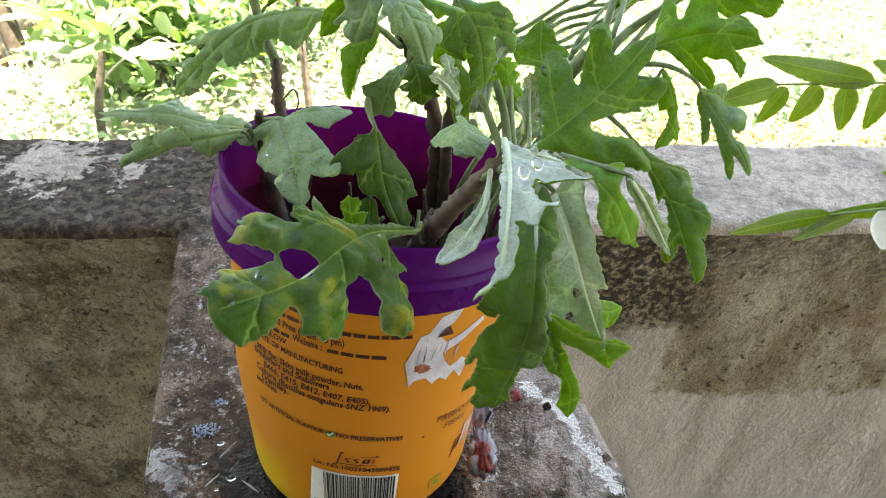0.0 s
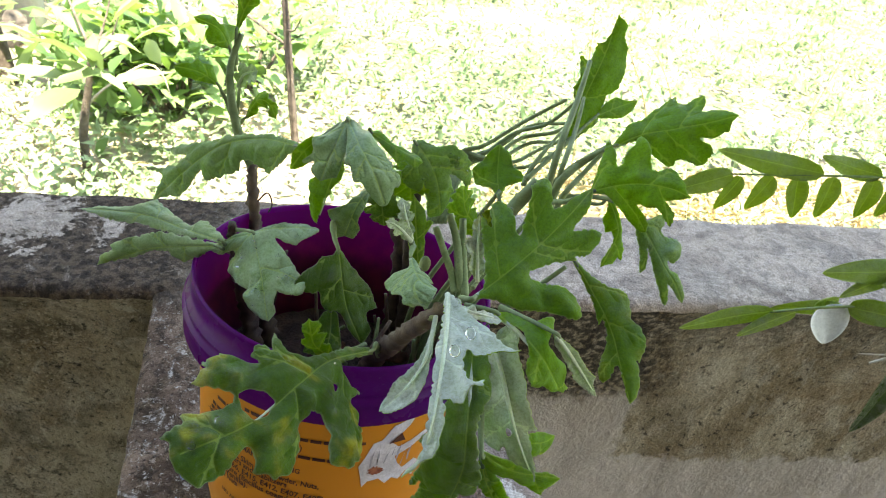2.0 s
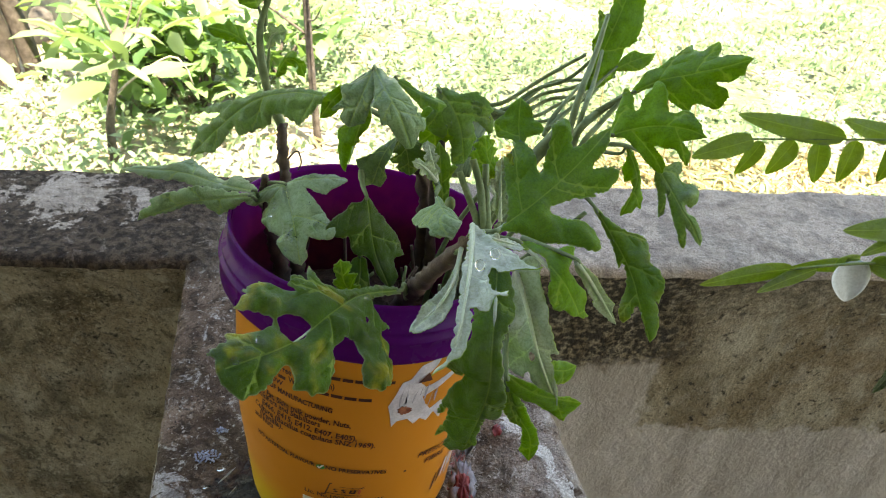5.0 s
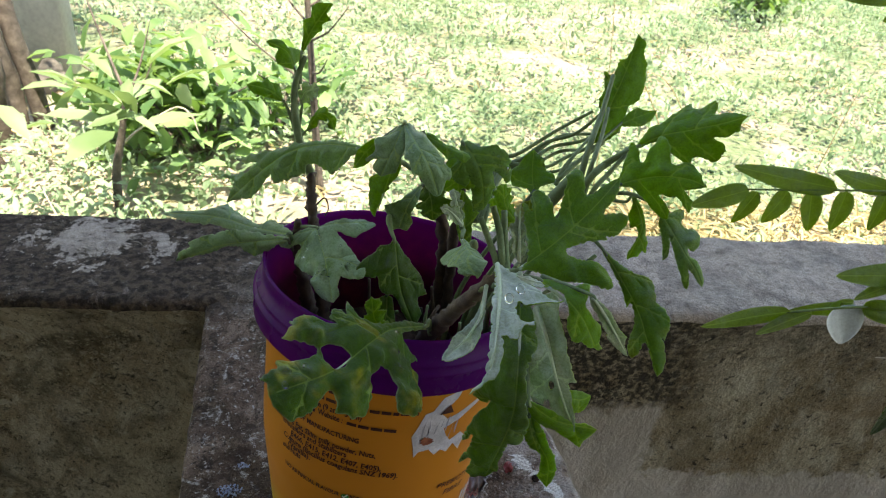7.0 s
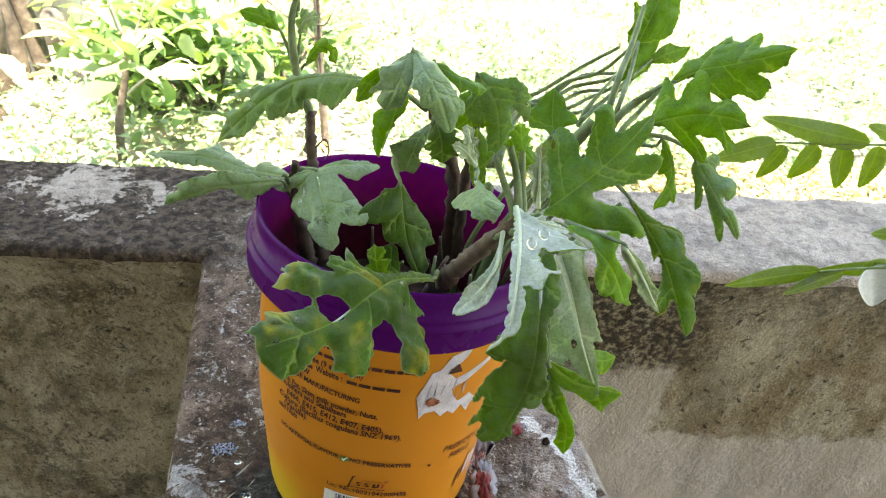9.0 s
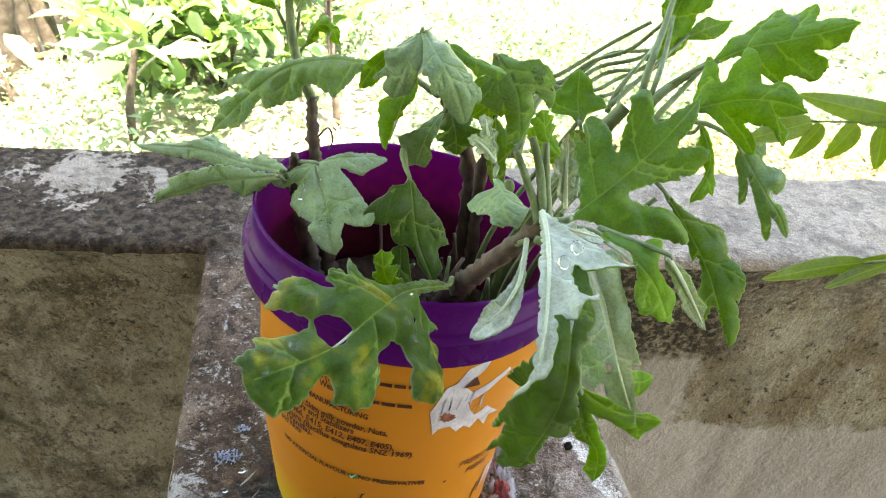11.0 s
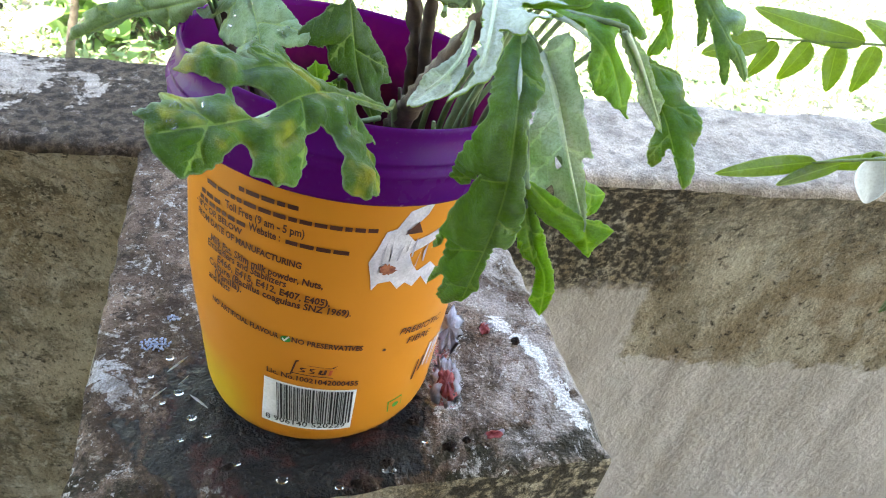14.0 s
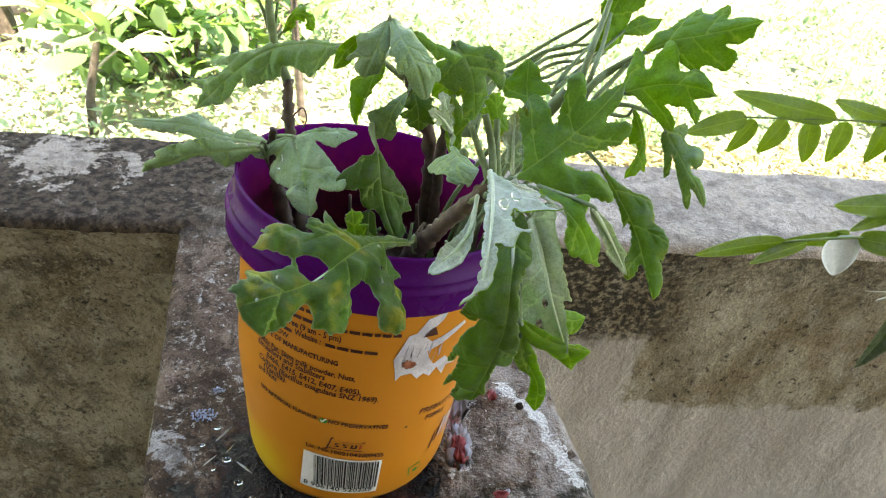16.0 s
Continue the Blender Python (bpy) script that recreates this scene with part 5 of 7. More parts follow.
for k in range(7):
    a = np.array([0.036, 0.004, 0.088]) + rng3.normal(0, 1, 3) * (0.006, 0.006, 0.001)
    e = np.array([0.060, 0.010, 0.165]) + rng3.normal(0, 1, 3) * (0.008, 0.008, 0.006)
    tube_part("stalk", [tuple(a), tuple(a * 0.6 + e * 0.4 + [-0.006, -0.004, 0.006]), tuple(e)], [0.0012, 0.0010, 0.0008], STALK, right, sides=7, seed=30 + k)
rng5 = np.random.default_rng(23)
for k in range(12):
    a = np.array([rng5.uniform(-0.034, 0.020), rng5.uniform(-0.020, 0.034), 0.085])
    e = a + np.array([rng5.normal(0, 0.012), rng5.normal(0, 0.010), rng5.uniform(0.018, 0.052)])
    tube_part("stalk", [tuple(a), tuple(a * 0.5 + e * 0.5 + rng5.normal(0, 0.003, 3)), tuple(e)], [0.0011, 0.0009, 0.0006], BARK_STEM if k % 3 else STALK, middle, sides=7, steps=16, rough=0.10, seed=80 + k)

leaf(1, front, [(0.0119, -0.0340, 0.1379), (-0.0002, -0.0500, 0.1485), (-0.0072, -0.0660, 0.1558), (-0.0170, -0.0800, 0.1570), (-0.0327, -0.0920, 0.1589)], (-0.5047, 0.6584, 0.5584), -1, 0.0188, 0.0175, 'lobed', [(0.0143, -0.0260, 0.1281), (0.0128, -0.0320, 0.1386)], yellow=0.95, fold=0.12, curl=0.12, wave=0.04, darken=0.72, drops=6, holes=(((0.701, 0.041), (-0.044, -0.034), (0.028, -0.038)), ((0.348, -0.086), (-0.030, -0.008), (0.013, -0.013)),), edge_a=[(0.028, 0.02), (0.116, 0.035), (0.211, 0.031), (0.311, 0.033), (0.384, 0.044), (0.438, 0.069), (0.481, 0.107), (0.48, 0.148), (0.466, 0.185), (0.503, 0.164), (0.536, 0.136), (0.546, 0.16), (0.558, 0.178), (0.581, 0.179), (0.608, 0.166), (0.602, 0.122), (0.618, 0.14), (0.626, 0.169), (0.64, 0.186), (0.663, 0.216), (0.672, 0.233), (0.686, 0.223), (0.741, 0.234), (0.8, 0.233), (0.786, 0.216), (0.827, 0.205), (0.862, 0.189), (0.828, 0.162), (0.774, 0.127), (0.74, 0.097), (0.764, 0.086), (0.794, 0.08), (0.841, 0.08), (0.897, 0.092), (0.93, 0.104), (0.933, 0.082), (0.96, 0.078), (0.988, 0.071), (1.002, 0.064), (0.981, 0.043), (0.994, 0.02)], edge_b=[(0.054, 0.013), (0.165, 0.015), (0.229, 0.021), (0.242, 0.05), (0.219, 0.106), (0.166, 0.145), (0.252, 0.146), (0.242, 0.201), (0.223, 0.272), (0.345, 0.236), (0.36, 0.277), (0.394, 0.306), (0.487, 0.318), (0.574, 0.31), (0.606, 0.271), (0.625, 0.253), (0.598, 0.209), (0.536, 0.149), (0.526, 0.116), (0.541, 0.098), (0.582, 0.092), (0.627, 0.093), (0.653, 0.114), (0.668, 0.141), (0.689, 0.161), (0.714, 0.175), (0.727, 0.187), (0.747, 0.182), (0.769, 0.179), (0.77, 0.15), (0.808, 0.129), (0.799, 0.114), (0.794, 0.091), (0.788, 0.061), (0.797, 0.053), (0.817, 0.058), (0.847, 0.081), (0.88, 0.098), (0.908, 0.1), (0.948, 0.103), (0.975, 0.069), (0.997, 0.038)])
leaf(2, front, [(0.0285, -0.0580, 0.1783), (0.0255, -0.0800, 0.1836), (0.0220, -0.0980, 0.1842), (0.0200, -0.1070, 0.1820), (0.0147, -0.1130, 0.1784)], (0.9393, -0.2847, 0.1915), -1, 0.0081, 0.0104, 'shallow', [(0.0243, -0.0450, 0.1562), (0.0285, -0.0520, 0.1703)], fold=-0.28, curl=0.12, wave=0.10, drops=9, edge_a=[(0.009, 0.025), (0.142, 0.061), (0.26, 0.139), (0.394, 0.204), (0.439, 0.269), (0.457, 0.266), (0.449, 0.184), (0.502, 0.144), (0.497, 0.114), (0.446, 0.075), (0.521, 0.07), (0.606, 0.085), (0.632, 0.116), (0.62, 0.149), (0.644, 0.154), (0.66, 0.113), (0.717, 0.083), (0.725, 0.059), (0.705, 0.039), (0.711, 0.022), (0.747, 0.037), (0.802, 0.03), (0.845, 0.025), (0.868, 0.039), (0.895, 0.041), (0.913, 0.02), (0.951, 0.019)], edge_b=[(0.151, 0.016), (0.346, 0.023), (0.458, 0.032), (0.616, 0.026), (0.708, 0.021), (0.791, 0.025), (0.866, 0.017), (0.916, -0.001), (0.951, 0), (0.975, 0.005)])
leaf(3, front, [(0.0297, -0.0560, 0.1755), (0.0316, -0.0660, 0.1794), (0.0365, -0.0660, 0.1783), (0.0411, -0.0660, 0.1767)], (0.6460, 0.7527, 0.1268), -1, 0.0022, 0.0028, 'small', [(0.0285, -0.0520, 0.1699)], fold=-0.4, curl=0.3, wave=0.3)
leaf(4, front, [(0.0347, -0.0660, 0.1730), (0.0315, -0.0880, 0.1633), (0.0332, -0.0830, 0.1404), (0.0316, -0.0700, 0.1031)], (-0.9229, 0.3757, 0.0843), -1, 0.0133, 0.0118, 'long', [(0.0275, -0.0600, 0.1728)], fold=0.1, curl=0.1, wave=0.05, darken=0.6, edge_a=[(0.058, 0.037), (0.157, 0.056), (0.215, 0.06), (0.251, 0.065), (0.398, 0.121), (0.556, 0.149), (0.553, 0.111), (0.511, 0.085), (0.445, 0.061), (0.571, 0.098), (0.682, 0.123), (0.833, 0.135), (0.75, 0.1), (0.829, 0.096), (0.991, 0.114), (0.908, 0.074), (1.002, 0.075), (1.063, 0.052)], edge_b=[(0.024, 0.037), (0.096, 0.055), (0.182, 0.056), (0.261, 0.026), (0.332, 0.027), (0.454, 0.036), (0.522, 0.055), (0.632, 0.062), (0.704, 0.048), (0.691, 0.02), (0.794, 0.018), (0.897, 0.029)])
leaf(5, front, [(0.0412, -0.0610, 0.1670), (0.0440, -0.0720, 0.1603), (0.0469, -0.0780, 0.1510), (0.0541, -0.0800, 0.1348)], (-0.8207, 0.2724, -0.5021), 1, 0.0103, 0.0085, 'shallow', [(0.0317, -0.0620, 0.1762)], fold=-0.30, curl=0.08, wave=0.10, holes=(((0.578, 0.051), (0.001, -0.020), (0.036, 0.009)),), edge_a=[(0.068, 0.081), (0.193, 0.089), (0.354, 0.148), (0.481, 0.242), (0.561, 0.274), (0.602, 0.24), (0.708, 0.257), (0.786, 0.178), (0.691, 0.11), (0.826, 0.107), (0.879, 0.081), (0.958, 0.062)], edge_b=[(-0.043, 0.08), (-0.031, 0.156), (0.047, 0.178), (0.134, 0.128), (0.268, 0.119), (0.421, 0.111), (0.607, 0.115), (0.578, 0.066), (0.71, 0.055), (0.885, 0.033)])
leaf(6, front, [(0.0390, -0.0800, 0.1420), (0.0438, -0.0780, 0.1287), (0.0495, -0.0760, 0.1168), (0.0516, -0.0740, 0.1028)], (-0.9613, 0.2147, -0.1725), -1, 0.0053, 0.0053, 'small', [(0.0385, -0.0680, 0.1530)], fold=0.2, curl=0.1, wave=0.06, edge_a=[(0.358, 0.1), (0.427, 0.088), (0.514, 0.039), (0.757, 0.066), (0.883, 0.082)], edge_b=[(0.108, 0.041), (0.292, 0.071), (0.442, 0.057), (0.634, 0.055), (0.813, 0.064), (0.929, 0.031)])
leaf(7, front, [(0.0383, -0.0800, 0.1445), (0.0412, -0.0790, 0.1335), (0.0451, -0.0780, 0.1236)], (-0.9469, -0.0645, -0.3150), -1, 0.003, 0.0027, 'small', [(0.0385, -0.0680, 0.1530)], fold=0.15, curl=0.1, wave=0.06)
leaf(8, middle, [(-0.0066, -0.0020, 0.1923), (-0.0109, -0.0020, 0.1879), (-0.0152, -0.0010, 0.1811)], (-0.8276, -0.0398, 0.5599), -1, 0.0036, 0.0032, 'small', [(-0.0003, 0.0040, 0.1947)], fold=0.15, curl=0.1, wave=0.06, edge_a=[(0.075, 0.119), (0.356, 0.17), (0.587, 0.184)], edge_b=[(0.226, 0.139), (0.622, 0.249), (0.857, 0.2), (0.956, 0.093)])
leaf(9, front, [(0.0379, -0.0820, 0.1477), (0.0475, -0.0810, 0.1398), (0.0609, -0.0800, 0.1349)], (0.3052, 0.0000, -0.9523), -1, 0.0069, 0.0046, 'small', [(0.0385, -0.0680, 0.1560)], fold=0.15, curl=0.1, wave=0.06, edge_a=[(0.117, 0.095), (0.356, 0.144), (0.586, 0.179), (0.817, 0.286), (1.021, 0.376), (0.98, 0.237), (0.982, 0.158)], edge_b=[(0.17, 0.06), (0.448, 0.072), (0.714, 0.02), (0.846, 0.042)])
leaf(10, front, [(0.0521, -0.0740, 0.1422), (0.0577, -0.0700, 0.1379), (0.0628, -0.0660, 0.1358)], (0.3430, 0.0000, -0.9394), -1, 0.0049, 0.0049, 'small', [(0.0470, -0.0680, 0.1480)], fold=0.3, curl=0.1, wave=0.06, edge_a=[(0.412, 0.28), (0.792, 0.378), (1.104, 0.293)], edge_b=[(0.14, 0.175), (0.641, 0.164)])
leaf(11, front, [(0.0400, -0.0620, 0.1768), (0.0456, -0.0700, 0.1766), (0.0505, -0.0750, 0.1728), (0.0570, -0.0740, 0.1613)], (0.6846, 0.6761, 0.2725), 1, 0.0107, 0.0101, 'lobed', [(0.0331, -0.0580, 0.1752)], fold=0.35, curl=0.1, wave=0.12, edge_a=[(0.054, 0.08), (0.175, 0.152), (0.261, 0.204), (0.274, 0.307), (0.322, 0.367), (0.401, 0.28), (0.481, 0.192), (0.629, 0.152), (0.765, 0.159), (0.931, 0.186), (1.129, 0.195), (1.209, 0.143), (1.07, 0.031)], edge_b=[(0.072, 0.028), (0.207, -0.011), (0.298, -0.016), (0.412, 0.022), (0.485, 0.062), (0.497, 0.121), (0.586, 0.18), (0.681, 0.187), (0.77, 0.14), (0.83, 0.078), (0.921, 0.067)])
leaf(12, front, [(0.0533, -0.0700, 0.1773), (0.0592, -0.0700, 0.1697), (0.0697, -0.0680, 0.1541)], (0.9911, 0.0000, 0.1332), -1, 0.0063, 0.0056, 'small', [(0.0421, -0.0580, 0.1751)], fold=0.3, curl=0.1, wave=0.1, edge_a=[(0.078, 0.028), (0.265, 0.072), (0.436, 0.061), (0.542, 0.062), (0.719, 0.088), (0.792, 0.028)], edge_b=[(0.093, 0.056), (0.242, 0.064), (0.405, 0.073), (0.523, 0.066), (0.595, 0.1), (0.723, 0.07), (0.894, 0.044)])
leaf(13, front, [(0.0264, -0.0560, 0.1695), (0.0214, -0.0740, 0.1677), (0.0124, -0.0820, 0.1627)], (-0.7280, 0.6735, 0.1284), 1, 0.0061, 0.0051, 'small', [(0.0259, -0.0500, 0.1643)], fold=0.2, curl=0.1, wave=0.06, edge_a=[(0.106, 0), (0.421, 0.038), (0.635, 0.079), (0.774, 0.091), (0.845, 0.08), (0.899, 0.054), (0.984, 0.033), (1.018, 0.01)], edge_b=[(0.302, 0.031), (0.526, 0.04), (0.676, 0.089), (0.784, 0.117), (0.883, 0.11), (0.962, 0.075), (1.007, 0.024)])
leaf(14, right, [(0.0351, -0.0550, 0.1749), (0.0451, -0.0470, 0.1776), (0.0548, -0.0400, 0.1823), (0.0628, -0.0340, 0.1875), (0.0708, -0.0280, 0.1945)], (-0.6913, 0.5316, 0.4894), 1, 0.0219, 0.021, 'lobed', [(0.0337, -0.0500, 0.1710)], darken=0.15, fold=0.14, curl=0.08, wave=0.05, edge_a=[(0.047, -0.001), (0.107, 0.012), (0.164, 0.054), (0.228, 0.128), (0.294, 0.217), (0.355, 0.277), (0.404, 0.341), (0.405, 0.291), (0.398, 0.242), (0.471, 0.323), (0.52, 0.349), (0.563, 0.341), (0.586, 0.293), (0.589, 0.251), (0.541, 0.196), (0.492, 0.144), (0.483, 0.115), (0.517, 0.123), (0.569, 0.152), (0.624, 0.179), (0.757, 0.271), (0.786, 0.263), (0.82, 0.269), (0.86, 0.254), (0.859, 0.202), (0.8, 0.141), (0.741, 0.089), (0.793, 0.065), (0.872, 0.048), (0.934, 0.032)], edge_b=[(0.045, 0.022), (0.109, 0.064), (0.164, 0.119), (0.196, 0.182), (0.235, 0.235), (0.311, 0.303), (0.336, 0.353), (0.37, 0.412), (0.407, 0.439), (0.441, 0.434), (0.484, 0.373), (0.491, 0.325), (0.464, 0.239), (0.4, 0.156), (0.365, 0.11), (0.372, 0.079), (0.408, 0.076), (0.481, 0.103), (0.587, 0.16), (0.648, 0.208), (0.647, 0.183), (0.688, 0.223), (0.74, 0.236), (0.794, 0.232), (0.836, 0.214), (0.823, 0.156), (0.777, 0.099), (0.734, 0.069), (0.792, 0.068), (0.866, 0.063), (0.932, 0.045)])
leaf(15, right, [(0.0772, -0.0100, 0.1832), (0.0847, -0.0120, 0.1869), (0.0913, -0.0160, 0.1899), (0.0973, -0.0200, 0.1910), (0.1025, -0.0240, 0.1905)], (0.0749, 0.6665, 0.7417), 1, 0.0185, 0.0177, 'lobed', [(0.0713, 0.0100, 0.1675), (0.0736, -0.0020, 0.1749)], fold=0.12, curl=0.1, wave=0.06, edge_a=[(0.084, 0.171), (0.143, 0.286), (0.187, 0.407), (0.225, 0.542), (0.255, 0.489), (0.272, 0.372), (0.273, 0.223), (0.3, 0.205), (0.333, 0.275), (0.358, 0.373), (0.414, 0.428), (0.411, 0.502), (0.451, 0.52), (0.503, 0.46), (0.558, 0.37), (0.563, 0.245), (0.576, 0.157), (0.629, 0.141), (0.693, 0.194), (0.766, 0.2), (0.828, 0.148), (0.886, 0.1), (0.946, 0.026)], edge_b=[(0.128, 0.059), (0.246, 0.209), (0.379, 0.367), (0.509, 0.459), (0.622, 0.464), (0.64, 0.367), (0.553, 0.275), (0.456, 0.195), (0.519, 0.197), (0.604, 0.229), (0.709, 0.21), (0.805, 0.266), (0.959, 0.338), (0.959, 0.277), (0.942, 0.205), (0.861, 0.161), (0.771, 0.129), (0.894, 0.08)])
leaf(16, right, [(0.0878, 0.0080, 0.1904), (0.0959, 0.0060, 0.1961), (0.1059, 0.0040, 0.1997), (0.1154, 0.0020, 0.2035), (0.1226, 0.0000, 0.2073)], (0.1191, -0.7958, -0.5938), -1, 0.019, 0.0156, 'lobed', [(0.0728, 0.0180, 0.1688), (0.0788, 0.0120, 0.1816)], fold=0.4, curl=0.1, wave=0.05, edge_a=[(0.093, 0.018), (0.208, 0.032), (0.269, 0.095), (0.315, 0.176), (0.423, 0.257), (0.472, 0.272), (0.485, 0.222), (0.54, 0.234), (0.635, 0.289), (0.685, 0.293), (0.743, 0.245), (0.769, 0.227), (0.757, 0.168), (0.698, 0.119), (0.685, 0.092), (0.768, 0.105), (0.817, 0.108), (0.845, 0.089), (0.904, 0.093), (0.933, 0.04)], edge_b=[(0.172, 0.131), (0.326, 0.19), (0.451, 0.283), (0.524, 0.357), (0.6, 0.405), (0.6, 0.302), (0.638, 0.27), (0.717, 0.302), (0.806, 0.307), (0.789, 0.197), (0.745, 0.143), (0.846, 0.098), (0.929, 0.084)])
leaf(17, right, [(0.0779, 0.0360, 0.1804), (0.0850, 0.0420, 0.1867), (0.0907, 0.0490, 0.1965), (0.0953, 0.0540, 0.2073), (0.0974, 0.0560, 0.2204)], (0.9171, -0.3007, -0.2617), -1, 0.0126, 0.0116, 'lobed', [(0.0640, 0.0200, 0.1680), (0.0676, 0.0250, 0.1733)], fold=0.5, curl=0.1, wave=0.06, edge_a=[(0.073, 0.083), (0.277, 0.172), (0.467, 0.137), (0.538, 0.208), (0.681, 0.197), (0.796, 0.152), (0.838, 0.107), (0.948, 0.087)], edge_b=[(0.092, -0.018), (0.276, 0.041), (0.418, 0.111), (0.491, 0.086), (0.664, 0.16), (0.621, 0.067), (0.78, 0.085), (0.78, 0.042), (0.873, 0.003)])
leaf(18, right, [(0.0933, 0.0440, 0.1855), (0.1016, 0.0470, 0.1883), (0.1108, 0.0500, 0.1908)], (-0.3755, 0.5900, 0.7148), 1, 0.01, 0.01, 'lobed', [(0.0647, 0.0200, 0.1705)], fold=0.2, curl=0.1, wave=0.06, edge_a=[(0.34, 0.174), (0.575, 0.212), (0.78, 0.051)], edge_b=[(0.268, 0.138), (0.506, 0.225), (0.805, 0.167)])
leaf(20, right, [(0.1007, -0.0010, 0.1672), (0.1053, -0.0050, 0.1614), (0.1079, -0.0120, 0.1575), (0.1119, -0.0160, 0.1527), (0.1156, -0.0180, 0.1464)], (0.9195, 0.2160, 0.3285), 1, 0.0136, 0.0105, 'lobed', [(0.0757, 0.0080, 0.1709), (0.0882, 0.0040, 0.1732), (0.0972, 0.0010, 0.1706)], fold=0.3, curl=0.1, wave=0.06, sky_sheen=0.20, darken=0.3, edge_a=[(0.031, 0.096), (0.066, 0.259), (0.126, 0.336), (0.18, 0.28), (0.203, 0.17), (0.263, 0.199), (0.3, 0.308), (0.358, 0.303), (0.533, 0.211), (0.572, 0.137), (0.466, 0.081), (0.603, 0.045), (0.697, 0.093), (0.809, 0.073), (0.949, 0.061)], edge_b=[(0.043, 0.07), (0.188, 0.122), (0.328, 0.16), (0.492, 0.235), (0.477, 0.161), (0.371, 0.087), (0.264, 0.054), (0.486, 0.09), (0.662, 0.148), (0.881, 0.179), (0.975, 0.172), (0.939, 0.122), (0.832, 0.091), (0.695, 0.059), (0.797, 0.043), (0.927, 0.024)])
leaf(21, right, [(0.0947, 0.0170, 0.1667), (0.0994, 0.0160, 0.1588), (0.1011, 0.0140, 0.1520), (0.0963, 0.0100, 0.1404)], (-0.9896, 0.0381, -0.1388), -1, 0.007, 0.0042, 'small', [(0.0850, 0.0180, 0.1637), (0.0932, 0.0180, 0.1629)], fold=0.3, curl=0.1, wave=0.06, edge_a=[(0.122, 0.034), (0.211, 0.077), (0.295, 0.156), (0.574, 0.158), (0.504, 0.078), (0.629, 0.018), (0.795, 0.019), (0.905, 0.037)], edge_b=[(0.138, 0.054), (0.369, 0.053), (0.553, 0.049), (0.689, 0.164), (0.82, 0.197), (0.796, 0.128), (0.901, 0.118), (0.932, 0.062)])
leaf(23, right, [(0.0802, -0.0040, 0.1527), (0.0876, -0.0140, 0.1435), (0.0916, -0.0220, 0.1373), (0.0930, -0.0320, 0.1317), (0.0955, -0.0420, 0.1233)], (0.9434, 0.0268, 0.3305), 1, 0.0122, 0.011, 'lobed', [(0.0722, 0.0060, 0.1578), (0.0765, 0.0010, 0.1552)], fold=0.35, curl=0.1, wave=0.1, darken=0.3, yellow=0.25, edge_a=[(0.072, 0.03), (0.186, 0.071), (0.269, 0.132), (0.313, 0.198), (0.369, 0.212), (0.444, 0.179), (0.477, 0.152), (0.526, 0.195), (0.587, 0.199), (0.63, 0.2), (0.715, 0.158), (0.763, 0.121), (0.727, 0.114), (0.824, 0.11), (0.925, 0.081), (0.977, 0.043)], edge_b=[(0.153, 0.019), (0.293, 0.028), (0.388, 0.05), (0.452, 0.065), (0.421, 0.019), (0.504, 0.028), (0.595, 0.06), (0.708, 0.125), (0.809, 0.164), (0.839, 0.142), (0.814, 0.078), (0.75, 0.026), (0.77, 0.007), (0.861, 0.008), (0.95, 0.011)])
leaf(24, middle, [(0.0019, -0.0010, 0.1993), (0.0055, -0.0140, 0.1968), (0.0094, -0.0210, 0.1926), (0.0135, -0.0220, 0.1819)], (0.8866, 0.4599, 0.0480), 1, 0.0155, 0.0113, 'lobed', [(0.0085, 0.0200, 0.1734), (0.0041, 0.0120, 0.1895)], sky_sheen=0.7, fold=0.12, curl=0.1, wave=0.06, darken=0.30, edge_a=[(0.013, 0.067), (0.178, 0.131), (0.298, 0.164), (0.508, 0.227), (0.679, 0.235), (0.73, 0.187), (0.816, 0.22), (0.901, 0.218), (0.932, 0.183), (0.886, 0.13), (0.958, 0.093), (1.001, 0.032)], edge_b=[(0.217, 0.053), (0.442, 0.118), (0.518, 0.174), (0.551, 0.145), (0.607, 0.154), (0.688, 0.175), (0.708, 0.127), (0.778, 0.098), (0.845, 0.086), (0.914, 0.073), (0.979, 0.046)])
leaf(25, middle, [(0.0017, -0.0010, 0.1987), (-0.0007, -0.0090, 0.1953), (-0.0032, -0.0120, 0.1902), (-0.0057, -0.0100, 0.1824)], (-0.8059, 0.5916, -0.0236), -1, 0.0133, 0.0104, 'lobed', [(0.0086, 0.0220, 0.1715), (0.0033, 0.0120, 0.1884)], fold=0.12, curl=0.1, wave=0.06, sky_sheen=0.65, darken=0.32, edge_a=[(0.043, 0.082), (0.241, 0.199), (0.435, 0.336), (0.742, 0.253), (0.936, 0.329), (0.941, 0.279), (0.782, 0.169), (0.95, 0.184), (0.997, 0.154), (1.006, 0.053)], edge_b=[(0.132, 0.058), (0.405, 0.15), (0.528, 0.158), (0.638, 0.181), (0.809, 0.158), (0.885, 0.091)])
